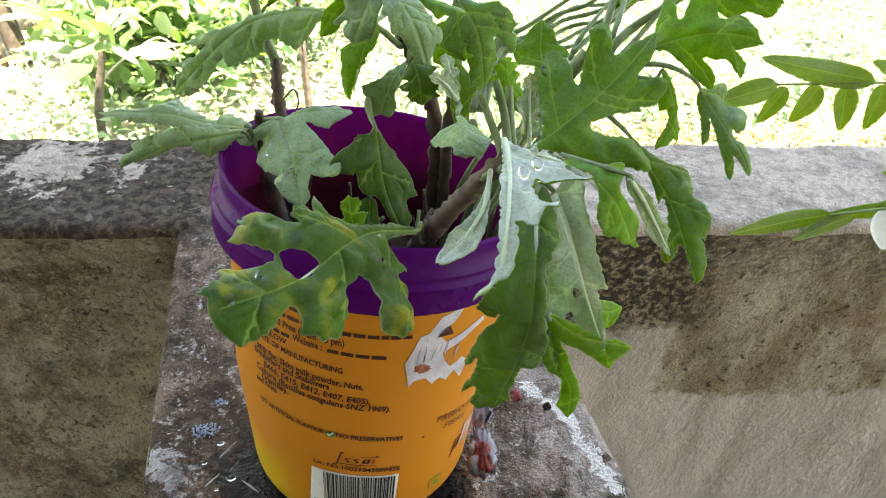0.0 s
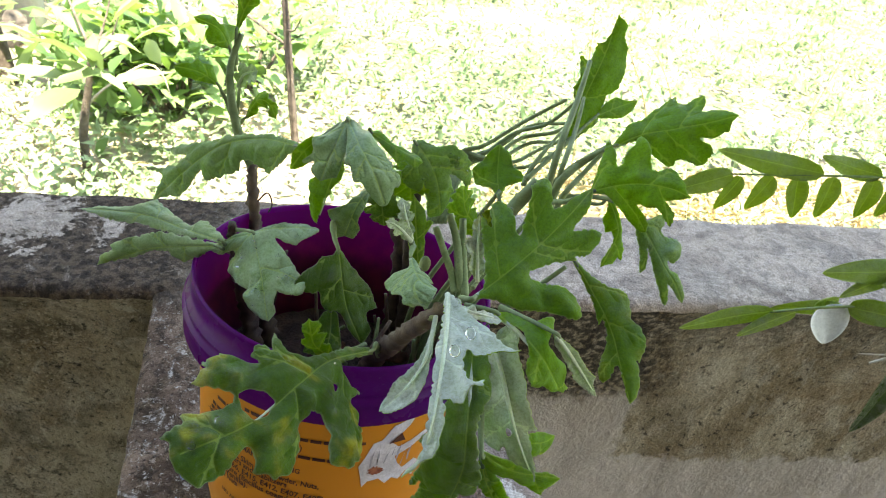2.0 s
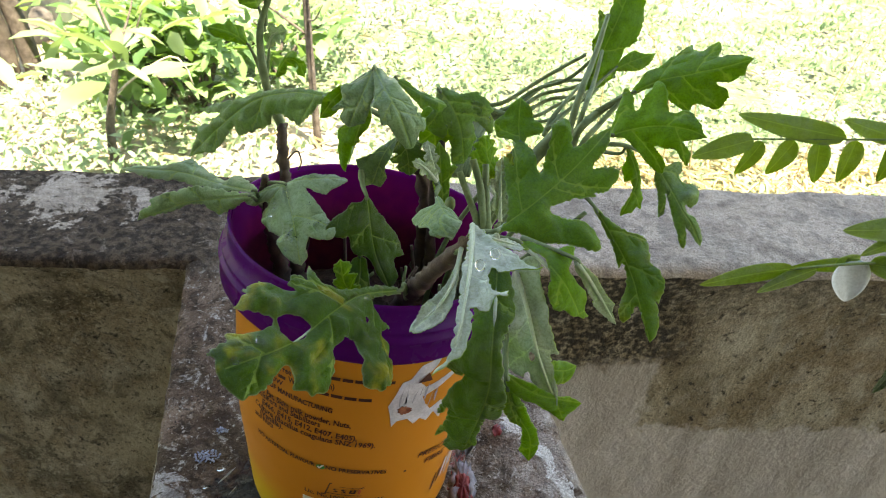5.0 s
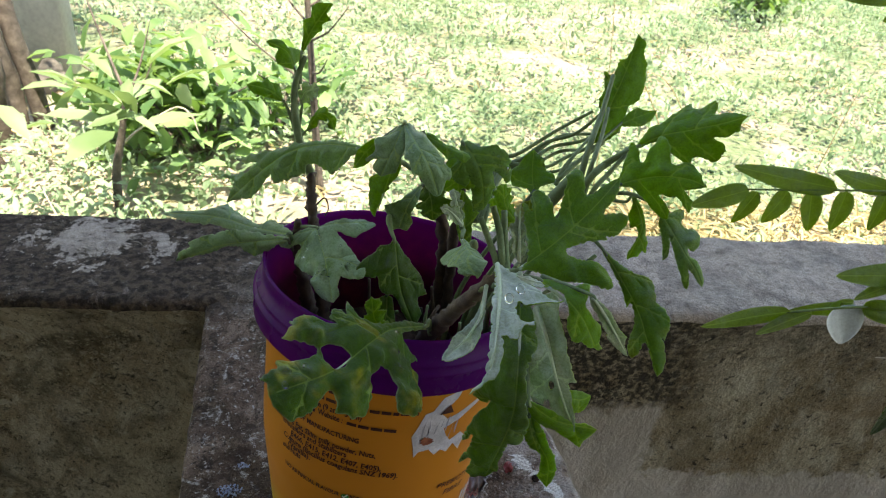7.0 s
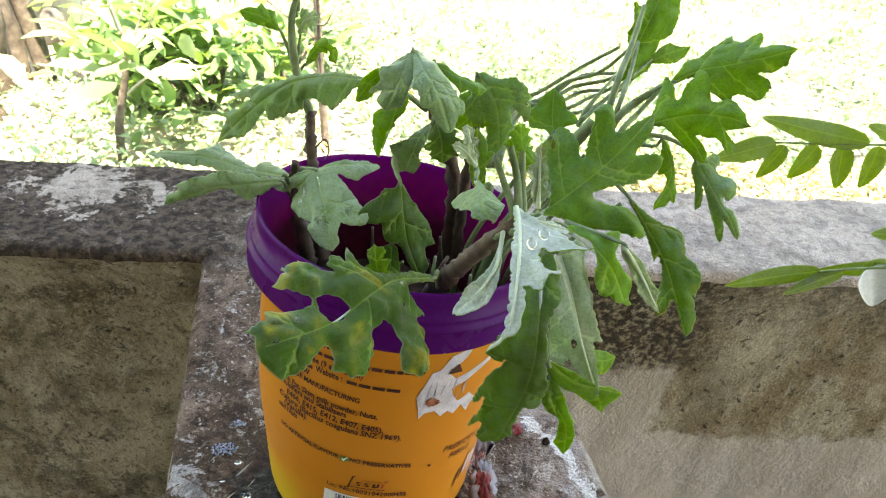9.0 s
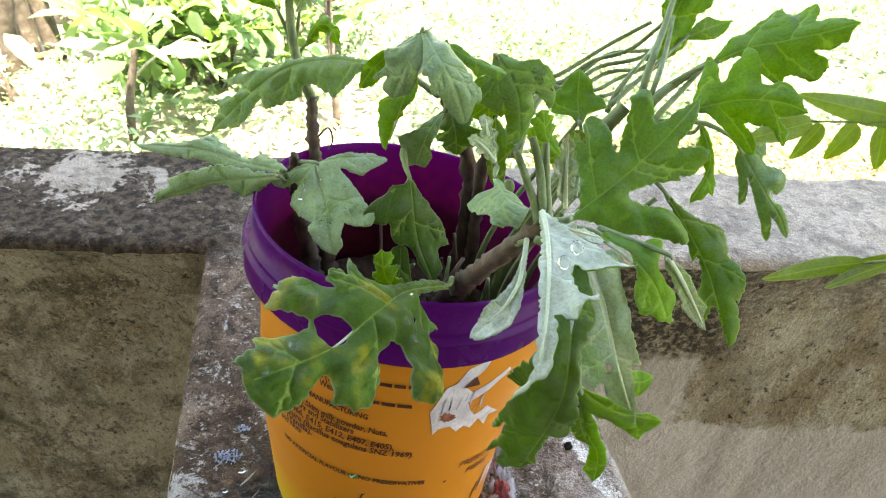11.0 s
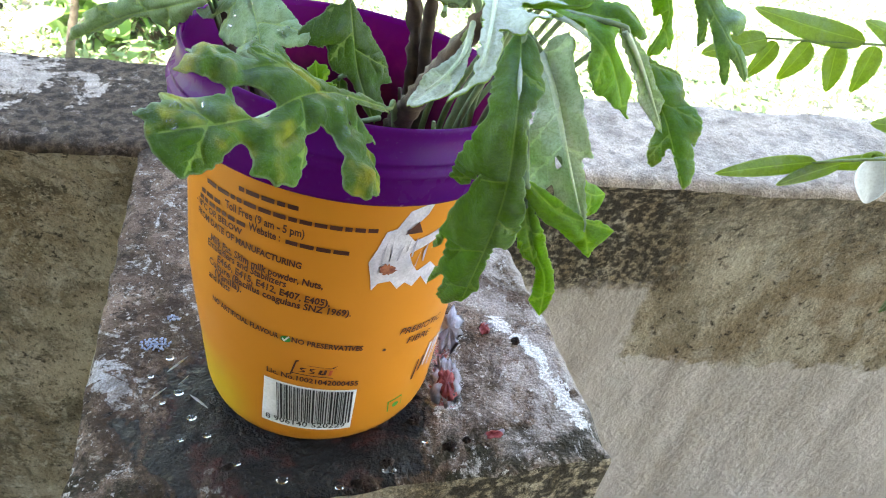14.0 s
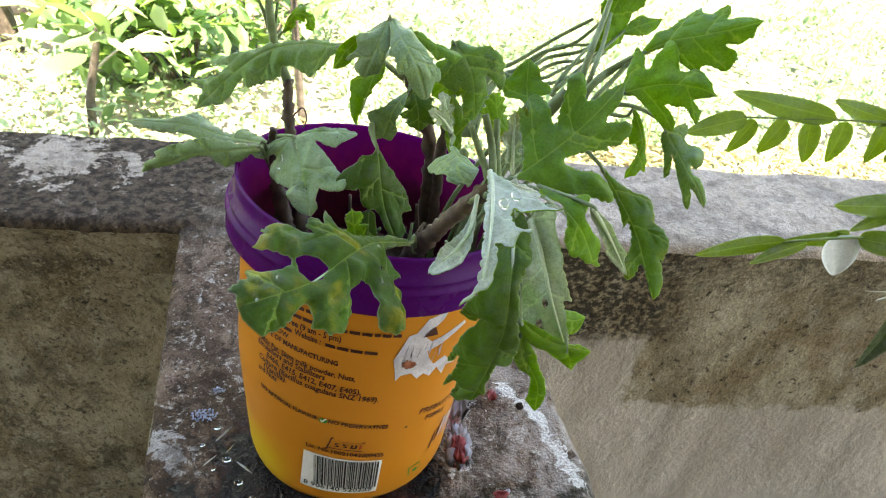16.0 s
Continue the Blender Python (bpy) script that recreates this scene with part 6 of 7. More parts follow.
leaf(26, middle, [(-0.0003, -0.0040, 0.1862), (-0.0035, -0.0040, 0.1766), (-0.0073, -0.0020, 0.1623)], (-0.8814, 0.3724, 0.2906), -1, 0.008, 0.008, 'small', [(0.0043, 0.0120, 0.1845)], fold=0.15, curl=0.1, wave=0.06, edge_a=[(0.144, 0.04), (0.329, 0.19), (0.458, 0.283), (0.581, 0.255), (0.625, 0.214), (0.764, 0.201), (0.896, 0.174)], edge_b=[(-0.046, 0.026), (0.072, 0.102), (0.236, 0.094), (0.398, 0.035), (0.452, 0.066), (0.589, -0.018), (0.741, -0.001)])
leaf(27, middle, [(0.0083, 0.0000, 0.1951), (0.0159, -0.0080, 0.1940), (0.0235, -0.0160, 0.1940)], (0.7053, 0.5825, 0.4040), 1, 0.0077, 0.0065, 'small', [(0.0085, 0.0200, 0.1734)], fold=0.2, curl=0.1, wave=0.06, edge_a=[(0.094, 0.106), (0.381, 0.055), (0.646, 0.056), (0.83, 0.085)], edge_b=[(0.224, 0.052), (0.502, 0.109), (0.656, 0.156), (0.75, 0.098), (0.968, 0.125)])
leaf(28, middle, [(0.0106, 0.0120, 0.1700), (0.0054, 0.0000, 0.1682), (0.0018, -0.0020, 0.1580)], (-0.8908, 0.2180, 0.3986), -1, 0.0098, 0.009, 'lobed', [(0.0118, 0.0200, 0.1714)], fold=0.2, curl=0.1, wave=0.06, sky_sheen=0.30, darken=0.60, edge_a=[(0.567, 0.124), (0.76, 0.337), (0.875, 0.246), (0.993, 0.233), (1.089, 0.1)], edge_b=[(0.462, 0.103), (0.737, 0.092), (0.838, 0.163), (0.997, 0.133)])
leaf(29, middle, [(0.0116, 0.0120, 0.1712), (0.0137, 0.0060, 0.1661), (0.0149, 0.0060, 0.1572)], (0.9420, -0.1655, 0.2919), 1, 0.0101, 0.0084, 'small', [(0.0117, 0.0200, 0.1725)], fold=0.2, curl=0.1, wave=0.06, darken=0.60)
leaf(30, middle, [(0.0220, -0.0020, 0.1933), (0.0265, -0.0060, 0.1889), (0.0301, -0.0050, 0.1803), (0.0330, 0.0010, 0.1652)], (0.8479, 0.1971, 0.4922), 1, 0.0164, 0.0124, 'lobed', [(0.0243, 0.0200, 0.1607), (0.0253, 0.0120, 0.1816)], fold=0.15, curl=0.1, wave=0.06, sky_sheen=0.30, darken=0.15, drops=10, edge_a=[(0.029, 0.069), (0.151, 0.128), (0.205, 0.235), (0.218, 0.276), (0.289, 0.31), (0.359, 0.355), (0.431, 0.358), (0.51, 0.406), (0.498, 0.344), (0.612, 0.385), (0.726, 0.367), (0.737, 0.294), (0.656, 0.272), (0.554, 0.214), (0.479, 0.141), (0.604, 0.155), (0.746, 0.173), (0.748, 0.13), (0.859, 0.093), (0.962, 0.04)], edge_b=[(0.068, 0.094), (0.118, 0.161), (0.145, 0.261), (0.339, 0.296), (0.458, 0.262), (0.515, 0.202), (0.565, 0.155), (0.428, 0.112), (0.58, 0.114), (0.778, 0.117), (0.913, 0.133), (0.978, 0.094)])
leaf(31, middle, [(0.0242, 0.0040, 0.1884), (0.0223, -0.0040, 0.1812), (0.0169, -0.0040, 0.1751)], (-0.9040, 0.2452, 0.3503), -1, 0.0087, 0.0079, 'small', [(0.0250, 0.0180, 0.1639)], fold=0.2, curl=0.1, wave=0.06)
leaf(32, middle, [(0.0205, -0.0300, 0.1758), (0.0165, -0.0310, 0.1811), (0.0130, -0.0310, 0.1826)], (0.5540, 0.4743, 0.6842), 1, 0.0028, 0.0025, 'small', [(0.0218, -0.0300, 0.1733)], fold=0.3, curl=0.1, wave=0.06, yellow=0.45)
leaf(33, middle, [(0.0213, -0.0280, 0.1749), (0.0194, -0.0260, 0.1801), (0.0181, -0.0220, 0.1850)], (0.9663, 0.1099, 0.2327), 1, 0.0029, 0.0026, 'small', [(0.0218, -0.0300, 0.1733)], fold=0.3, curl=0.1, wave=0.06, yellow=0.45)
leaf(34, middle, [(0.0246, -0.0220, 0.1615), (0.0237, -0.0170, 0.1691), (0.0225, -0.0130, 0.1804)], (0.9895, -0.0487, 0.1359), -1, 0.0058, 0.005, 'small', [(0.0234, -0.0300, 0.1623)], fold=0.2, curl=0.1, wave=0.06, edge_a=[(0.159, 0.094), (0.289, 0.118), (0.421, 0.116), (0.604, 0.261), (0.643, 0.199), (0.615, 0.151), (0.781, 0.144), (0.885, 0.075)], edge_b=[(0.176, 0.103), (0.374, 0.139), (0.632, 0.129), (0.861, 0.076)])
leaf(35, middle, [(0.0205, -0.0360, 0.1751), (0.0210, -0.0460, 0.1767), (0.0227, -0.0520, 0.1775), (0.0262, -0.0540, 0.1776)], (-0.9720, -0.2226, -0.0749), -1, 0.0077, 0.0074, 'small', [(0.0217, -0.0300, 0.1739)], sky_sheen=0.8, darken=0.2, fold=0.25, curl=0.25, wave=0.06, edge_a=[(0.322, 0.053), (0.303, 0.178), (0.277, 0.281), (0.338, 0.392), (0.584, 0.348), (0.673, 0.36), (0.773, 0.286), (0.803, 0.306), (0.814, 0.366), (0.857, 0.319), (0.89, 0.244), (0.928, 0.284), (1.016, 0.177)], edge_b=[(0.111, 0.055), (0.435, 0.105), (0.51, 0.169), (0.7, 0.2)])
leaf(36, left, [(-0.0293, 0.0100, 0.1507), (-0.0253, -0.0040, 0.1464), (-0.0229, -0.0140, 0.1428), (-0.0212, -0.0210, 0.1375)], (0.8626, -0.2932, 0.4122), 1, 0.018, 0.0151, 'lobed', [(-0.0382, 0.0300, 0.1332), (-0.0375, 0.0200, 0.1443)], sky_sheen=1.0, darken=0.0, fold=0.02, curl=0.08, wave=0.06, drops=18, edge_a=[(0.021, 0.141), (0.059, 0.295), (0.136, 0.485), (0.255, 0.609), (0.296, 0.577), (0.324, 0.474), (0.351, 0.37), (0.28, 0.282), (0.183, 0.195), (0.295, 0.228), (0.468, 0.284), (0.621, 0.327), (0.736, 0.389), (0.812, 0.427), (0.859, 0.362), (0.824, 0.257), (0.786, 0.162), (0.748, 0.132), (0.834, 0.079), (0.939, 0.073)], edge_b=[(-0.063, 0.073), (-0.107, 0.22), (-0.138, 0.391), (-0.213, 0.54), (-0.118, 0.517), (-0.007, 0.429), (0.044, 0.273), (0.103, 0.251), (0.113, 0.347), (0.19, 0.41), (0.405, 0.325), (0.548, 0.218), (0.571, 0.162), (0.724, 0.193), (0.817, 0.186), (0.903, 0.153), (0.972, 0.05)])
leaf(37, left, [(-0.0392, 0.0020, 0.1496), (-0.0526, 0.0120, 0.1423), (-0.0683, 0.0200, 0.1349), (-0.0893, 0.0260, 0.1225)], (0.2764, -0.2584, -0.9256), 1, 0.0085, 0.0094, 'lobed', [(-0.0408, 0.0300, 0.1278)], sky_sheen=0.7, fold=0.12, curl=0.1, wave=0.06, darken=0.35, edge_a=[(0.146, 0.044), (0.279, 0.085), (0.38, 0.106), (0.424, 0.063), (0.458, 0.029), (0.586, 0.011), (0.659, 0.025), (0.778, 0.021), (0.886, 0.004)], edge_b=[(0.093, 0.019), (0.245, 0.043), (0.403, 0.078), (0.515, 0.089), (0.613, 0.08), (0.72, 0.095), (0.833, 0.086), (0.823, 0.055), (0.929, 0.052)])
leaf(38, left, [(-0.0384, 0.0040, 0.1507), (-0.0553, 0.0240, 0.1416), (-0.0734, 0.0380, 0.1382), (-0.0995, 0.0480, 0.1338)], (0.4903, 0.7624, 0.4224), -1, 0.0104, 0.0094, 'shallow', [(-0.0408, 0.0300, 0.1278)], sky_sheen=0.7, fold=0.25, curl=0.1, wave=0.06, darken=0.35, edge_a=[(0.077, 0.036), (0.295, 0.085), (0.367, 0.089), (0.347, 0.027), (0.492, 0.055), (0.612, 0.091), (0.655, 0.122), (0.673, 0.097), (0.712, 0.079), (0.766, 0.045), (0.876, 0.044)], edge_b=[(0.069, 0.006), (0.269, 0.022), (0.431, 0.039), (0.544, 0.04), (0.647, 0.042), (0.692, 0.046), (0.767, 0.045), (0.825, 0.04)])
leaf(39, middle, [(-0.0126, 0.0040, 0.1865), (-0.0266, 0.0200, 0.1806), (-0.0438, 0.0300, 0.1708), (-0.0685, 0.0360, 0.1463)], (0.0229, -0.7482, -0.6630), 1, 0.0193, 0.0166, 'lobed', [(0.0086, 0.0200, 0.1712), (-0.0019, -0.0020, 0.1865)], fold=0.12, curl=0.05, wave=0.06, sky_sheen=0.45, darken=0.2, edge_a=[(0.027, 0.019), (0.092, 0.049), (0.131, 0.089), (0.209, 0.136), (0.277, 0.114), (0.346, 0.078), (0.414, 0.085), (0.434, 0.122), (0.555, 0.127), (0.65, 0.108), (0.672, 0.071), (0.668, 0.033), (0.708, 0.049), (0.739, 0.074), (0.833, 0.083), (0.91, 0.032)], edge_b=[(0.238, 0.024), (0.425, 0.035), (0.61, 0.072), (0.774, 0.174), (0.921, 0.257), (0.834, 0.157), (0.735, 0.084), (0.833, 0.088), (1.077, 0.23), (0.916, 0.101), (0.957, 0.05)])
leaf(40, left, [(0.0002, -0.0080, 0.1569), (0.0016, -0.0120, 0.1483), (0.0035, -0.0140, 0.1375), (0.0090, -0.0160, 0.1236)], (0.7627, 0.5974, 0.2479), 1, 0.0161, 0.0136, 'long', [(-0.0018, 0.0000, 0.1624), (-0.0012, -0.0040, 0.1588)], darken=0.85, fold=0.03, curl=0.1, wave=0.06, edge_a=[(0.029, 0.048), (0.15, 0.112), (0.315, 0.215), (0.474, 0.303), (0.655, 0.325), (0.798, 0.314), (0.738, 0.179), (0.848, 0.152), (0.944, 0.13)], edge_b=[(0.047, 0.051), (0.039, 0.155), (0.108, 0.197), (0.152, 0.293), (0.22, 0.406), (0.309, 0.351), (0.346, 0.257), (0.328, 0.219), (0.439, 0.222), (0.513, 0.189), (0.558, 0.089), (0.65, 0.053), (0.811, 0.053)])
leaf(41, left, [(-0.0017, -0.0120, 0.1353), (-0.0017, -0.0160, 0.1292), (-0.0033, -0.0220, 0.1231)], (0.9038, -0.3818, -0.1936), 1, 0.0096, 0.0083, 'small', [(0.0025, -0.0080, 0.1357)], fold=0.2, curl=0.1, wave=0.06, darken=0.7, edge_a=[(0.068, 0.123), (0.355, 0.166), (0.698, 0.268), (0.927, 0.254)], edge_b=[(0.052, 0.184), (0.33, 0.354), (0.566, 0.424), (0.834, 0.463), (0.98, 0.478)])
leaf(42, left, [(-0.0001, -0.0300, 0.1303), (-0.0058, -0.0340, 0.1396), (-0.0074, -0.0340, 0.1494)], (0.9068, 0.1753, 0.3833), -1, 0.0046, 0.0042, 'small', [(0.0100, -0.0200, 0.1276)], fold=0.3, curl=0.1, wave=0.06, yellow=0.35)
leaf(43, right, [(0.0555, 0.0180, 0.1640), (0.0564, 0.0300, 0.1676), (0.0574, 0.0380, 0.1754)], (-0.9674, 0.0080, -0.2530), 1, 0.0134, 0.0121, 'lobed', [(0.0583, 0.0100, 0.1528)], fold=0.15, curl=0.1, wave=0.06, edge_a=[(0.256, 0.122), (0.37, 0.345), (0.608, 0.406), (0.729, 0.24), (0.879, 0.141)], edge_b=[(0.266, 0.13), (0.347, 0.418), (0.564, 0.376), (0.637, 0.244), (0.83, 0.195), (0.93, 0.091)])
leaf(44, right, [(0.0483, 0.0000, 0.1594), (0.0422, 0.0040, 0.1651), (0.0402, 0.0080, 0.1733)], (-0.8082, -0.5729, -0.1364), 1, 0.0072, 0.0072, 'long', [(0.0483, -0.0200, 0.1604)], fold=0.3, curl=0.1, wave=0.06)
leaf(45, right, [(0.0410, -0.0320, 0.1631), (0.0405, -0.0280, 0.1713), (0.0409, -0.0220, 0.1805)], (-0.9961, -0.0792, 0.0382), -1, 0.0041, 0.0037, 'small', [(0.0397, -0.0340, 0.1627)], fold=0.3, curl=0.1, wave=0.15, yellow=1.0)
leaf(46, right, [(0.0466, -0.0200, 0.1657), (0.0449, -0.0180, 0.1730), (0.0457, -0.0160, 0.1792)], (0.9735, -0.1953, 0.1193), -1, 0.0042, 0.0039, 'small', [(0.0453, -0.0250, 0.1628)], fold=0.3, curl=0.1, wave=0.15, brown=1.0)
leaf(48, left, [(-0.0388, 0.0600, 0.2027), (-0.0346, 0.0600, 0.2122), (-0.0271, 0.0600, 0.2234)], (0.8867, 0.0000, -0.4624), -1, 0.0068, 0.0058, 'lobed', [(-0.0396, 0.0600, 0.1906)], fold=0.3, curl=0.1, wave=0.06, edge_a=[(0.413, 0.091), (0.552, 0.149), (0.633, 0.082), (0.788, 0.18), (0.819, 0.046), (1.03, 0.054)], edge_b=[(0.313, 0.088), (0.505, 0.203), (0.608, 0.11), (0.759, 0.211), (0.896, 0.152)])
leaf(49, left, [(-0.0415, 0.0600, 0.1965), (-0.0438, 0.0550, 0.2048), (-0.0506, 0.0500, 0.2099)], (-0.3557, -0.5870, -0.7273), 1, 0.0087, 0.0072, 'lobed', [(-0.0401, 0.0600, 0.1882)], fold=0.25, curl=0.1, wave=0.06, edge_a=[(0.17, 0.164), (0.435, 0.298), (0.712, 0.203), (0.683, 0.03), (0.894, 0.068)], edge_b=[(-0.017, 0.181), (-0.25, 0.555), (0.092, 0.442), (0.515, 0.087), (0.659, 0.144), (0.836, 0.121)])
leaf(50, left, [(-0.0462, 0.0580, 0.1834), (-0.0518, 0.0540, 0.1892), (-0.0591, 0.0500, 0.1924)], (-0.2272, -0.6272, -0.7450), 1, 0.0088, 0.0078, 'lobed', [(-0.0423, 0.0580, 0.1718), (-0.0434, 0.0580, 0.1763)], fold=0.25, curl=0.1, wave=0.06, edge_a=[(0.202, 0.098), (0.499, 0.189), (0.807, 0.163), (0.941, 0.092)], edge_b=[(0.111, 0.205), (0.207, 0.319), (0.461, 0.212), (0.539, 0.307), (0.641, 0.121), (0.826, 0.108)])
leaf(51, left, [(-0.0376, 0.0580, 0.1703), (-0.0317, 0.0540, 0.1797), (-0.0267, 0.0500, 0.1797), (-0.0245, 0.0480, 0.1749)], (0.1051, -0.3033, -0.9471), -1, 0.0034, 0.0029, 'small', [(-0.0400, 0.0600, 0.1667)], fold=0.2, curl=0.4, wave=0.06)
leaf(52, left, [(-0.0388, 0.0600, 0.1821), (-0.0362, 0.0580, 0.1878), (-0.0309, 0.0560, 0.1905)], (0.5506, -0.4227, -0.7198), 1, 0.0054, 0.0044, 'small', [(-0.0407, 0.0600, 0.1706)], fold=0.2, curl=0.1, wave=0.06)
tube_part("stalk", [(0.0327, 0.0300, 0.1444), (0.0382, 0.0450, 0.1546), (0.0464, 0.0560, 0.1621), (0.0551, 0.0550, 0.1660), (0.0718, 0.0600, 0.1757), (0.0862, 0.0600, 0.1853)], [0.001, 0.0009, 0.0007], STALK, right, sides=8, steps=30, rough=0.03, seed=60)
tube_part("stalk", [(0.0336, 0.0300, 0.1444), (0.0392, 0.0450, 0.1546), (0.0474, 0.0560, 0.1617), (0.0545, 0.0550, 0.1617), (0.0683, 0.0620, 0.1689), (0.0807, 0.0600, 0.1748), (0.0914, 0.0580, 0.1875)], [0.001, 0.0009, 0.0007], STALK, right, sides=8, steps=30, rough=0.03, seed=61)
tube_part("stalk", [(0.0345, 0.0300, 0.1445), (0.0402, 0.0450, 0.1547), (0.0485, 0.0560, 0.1612), (0.0573, 0.0500, 0.1630), (0.0706, 0.0600, 0.1676), (0.0838, 0.0560, 0.1734), (0.0944, 0.0560, 0.1823)], [0.001, 0.0009, 0.0007], STALK, right, sides=8, steps=30, rough=0.03, seed=62)
tube_part("stalk", [(0.0355, 0.0300, 0.1446), (0.0411, 0.0450, 0.1547), (0.0495, 0.0560, 0.1608), (0.0598, 0.0500, 0.1626), (0.0747, 0.0600, 0.1658), (0.0851, 0.0500, 0.1721), (0.0956, 0.0500, 0.1807)], [0.001, 0.0008, 0.0007], STALK, right, sides=8, steps=30, rough=0.03, seed=63)
tube_part("stalk", [(0.0378, 0.0300, 0.1446), (0.0436, 0.0450, 0.1549), (0.0521, 0.0560, 0.1597), (0.0648, 0.0450, 0.1643), (0.0750, 0.0500, 0.1673), (0.0849, 0.0500, 0.1736), (0.0931, 0.0550, 0.1849)], [0.0009, 0.0008, 0.0006], STALK, right, sides=8, steps=30, rough=0.03, seed=64)
tube_part("stalk", [(0.0392, 0.0300, 0.1447), (0.0450, 0.0450, 0.1549), (0.0537, 0.0560, 0.1590), (0.0663, 0.0400, 0.1644), (0.0788, 0.0450, 0.1676), (0.0890, 0.0450, 0.1772)], [0.0009, 0.0008, 0.0006], STALK, right, sides=8, steps=30, rough=0.03, seed=65)
tube_part("stalk", [(0.0369, 0.0300, 0.1446), (0.0426, 0.0450, 0.1548), (0.0511, 0.0560, 0.1601), (0.0625, 0.0600, 0.1636), (0.0756, 0.0680, 0.1698), (0.0888, 0.0660, 0.1725), (0.1011, 0.0620, 0.1759)], [0.0008, 0.0008, 0.0006], STALK, right, sides=8, steps=30, rough=0.03, seed=66)
tube_part("stalk", [(0.0696, 0.0120, 0.1584), (0.0713, 0.0140, 0.1738), (0.0752, 0.0220, 0.1843), (0.0829, 0.0380, 0.1928), (0.0893, 0.0520, 0.2038)], [0.0015, 0.0012, 0.0009], STALK, right, sides=8, steps=30, rough=0.03, seed=67)
tube_part("stalk", [(0.0731, 0.0120, 0.1598), (0.0729, 0.0100, 0.1765), (0.0762, 0.0160, 0.1836), (0.0821, 0.0300, 0.1871), (0.0876, 0.0450, 0.1922)], [0.001, 0.0009, 0.0007], STALK, right, sides=8, steps=30, rough=0.03, seed=68)
tube_part("stalk", [(0.0716, 0.0100, 0.1594), (0.0726, 0.0080, 0.1756), (0.0808, 0.0120, 0.1823), (0.0890, 0.0120, 0.1890)], [0.0017, 0.0014, 0.0011], STALK, right, sides=8, steps=30, rough=0.03, seed=69)
tube_part("stalk", [(0.0724, 0.0080, 0.1592), (0.0738, 0.0040, 0.1735), (0.0803, 0.0080, 0.1799), (0.0873, 0.0120, 0.1870)], [0.0011, 0.001, 0.0008], STALK, right, sides=8, steps=30, rough=0.03, seed=70)
tube_part("stalk", [(0.0299, -0.0120, 0.1695), (0.0326, -0.0160, 0.1637), (0.0354, -0.0200, 0.1576), (0.0366, -0.0240, 0.1532)], [0.0011, 0.0012, 0.0013], STALK, right, sides=8, steps=30, rough=0.03, seed=72)
tube_part("stalk", [(0.0342, -0.0100, 0.1730), (0.0368, -0.0140, 0.1655), (0.0376, -0.0200, 0.1588), (0.0382, -0.0240, 0.1533)], [0.0012, 0.0013, 0.0014], STALK, right, sides=8, steps=30, rough=0.03, seed=73)
tube_part("stalk", [(0.0389, -0.0080, 0.1703), (0.0390, -0.0140, 0.1634), (0.0393, -0.0200, 0.1578), (0.0395, -0.0260, 0.1534)], [0.0011, 0.0012, 0.0013], STALK, right, sides=8, steps=30, rough=0.03, seed=74)
for place, size in (((0.0257, -0.0895, 0.1887), 0.0012), ((0.0306, -0.0800, 0.1852), 0.0013)):
    drop(place, (0.0, -0.75, 0.65), size, front)
part_bud = bmesh.new()
bmesh.ops.create_icosphere(part_bud, subdivisions=2, radius=0.0017, matrix=Matrix.Translation((0.0255, -0.030, 0.168)) @ Matrix.Diagonal((1, 0.9, 1.6, 1)))
part("bud", part_bud, STALK, middle, "small pale green bud")

# ---- the branch that reaches in from one side ----
SPRIG_STALK = plain("sprig_stalk", (0.10, 0.16, 0.03), (0.2, 0.26, 0.08), 200, 0.5)


def leaflet(parent, base, tip, side, wide, seed, material=SPRIG):
    """A plain pointed leaflet."""
    rng = np.random.default_rng(seed)
    n, k = 26, 9
    a, b = np.array(base), np.array(tip)
    t = unit(b - a)
    length = np.linalg.norm(b - a)
    bee = unit(np.array(side) - t * (np.array(side) @ t))
    nor = np.cross(t, bee)
    s = np.linspace(0, 1, n)
    w = wide * (np.sin(math.pi * np.clip(s, 0, 1) ** 0.70) ** 0.62) * (1 - 0.2 * s) + 0.0002
    u = np.linspace(-1, 1, k)
    pos = a + s[:, None, None] * (b - a) + (w[:, None] * u)[..., None] * bee
    pos = pos + ((0.25 * wide * np.abs(u)[None] * np.sin(math.pi * s)[:, None] - length * 0.10 * (s ** 2)[:, None] + rng.uniform(-0.04, 0.04) * length * np.sin(5 * s)[:, None])[..., None]) * nor
    top = pos.reshape(-1, 3)
    low = (pos - nor * 0.0003).reshape(-1, 3)
    c = len(top)
    f = []
    for i in range(n - 1):
        for j in range(k - 1):
            q = (i * k + j, (i + 1) * k + j, (i + 1) * k + j + 1, i * k + j + 1)
            f += [q, tuple(x + c for x in q[::-1])]
        for j in (0, k - 1):
            f.append((i * k + j, (i + 1) * k + j, (i + 1) * k + j + c, i * k + j + c))
    me = bpy.data.meshes.new("leaflet")
    me.from_pydata(np.vstack([top, low]).tolist(), [], f)
    reach = np.abs(u)[None] * w[:, None]
    for name, value in (("dist", reach), ("rim", w[:, None] - reach + 0.0001)):
        me.attributes.new(name, "FLOAT", "POINT").data.foreach_set("value", np.tile(value.reshape(-1), 2).astype(np.float32))
    return link_mesh("leaflet", me, material, parent)


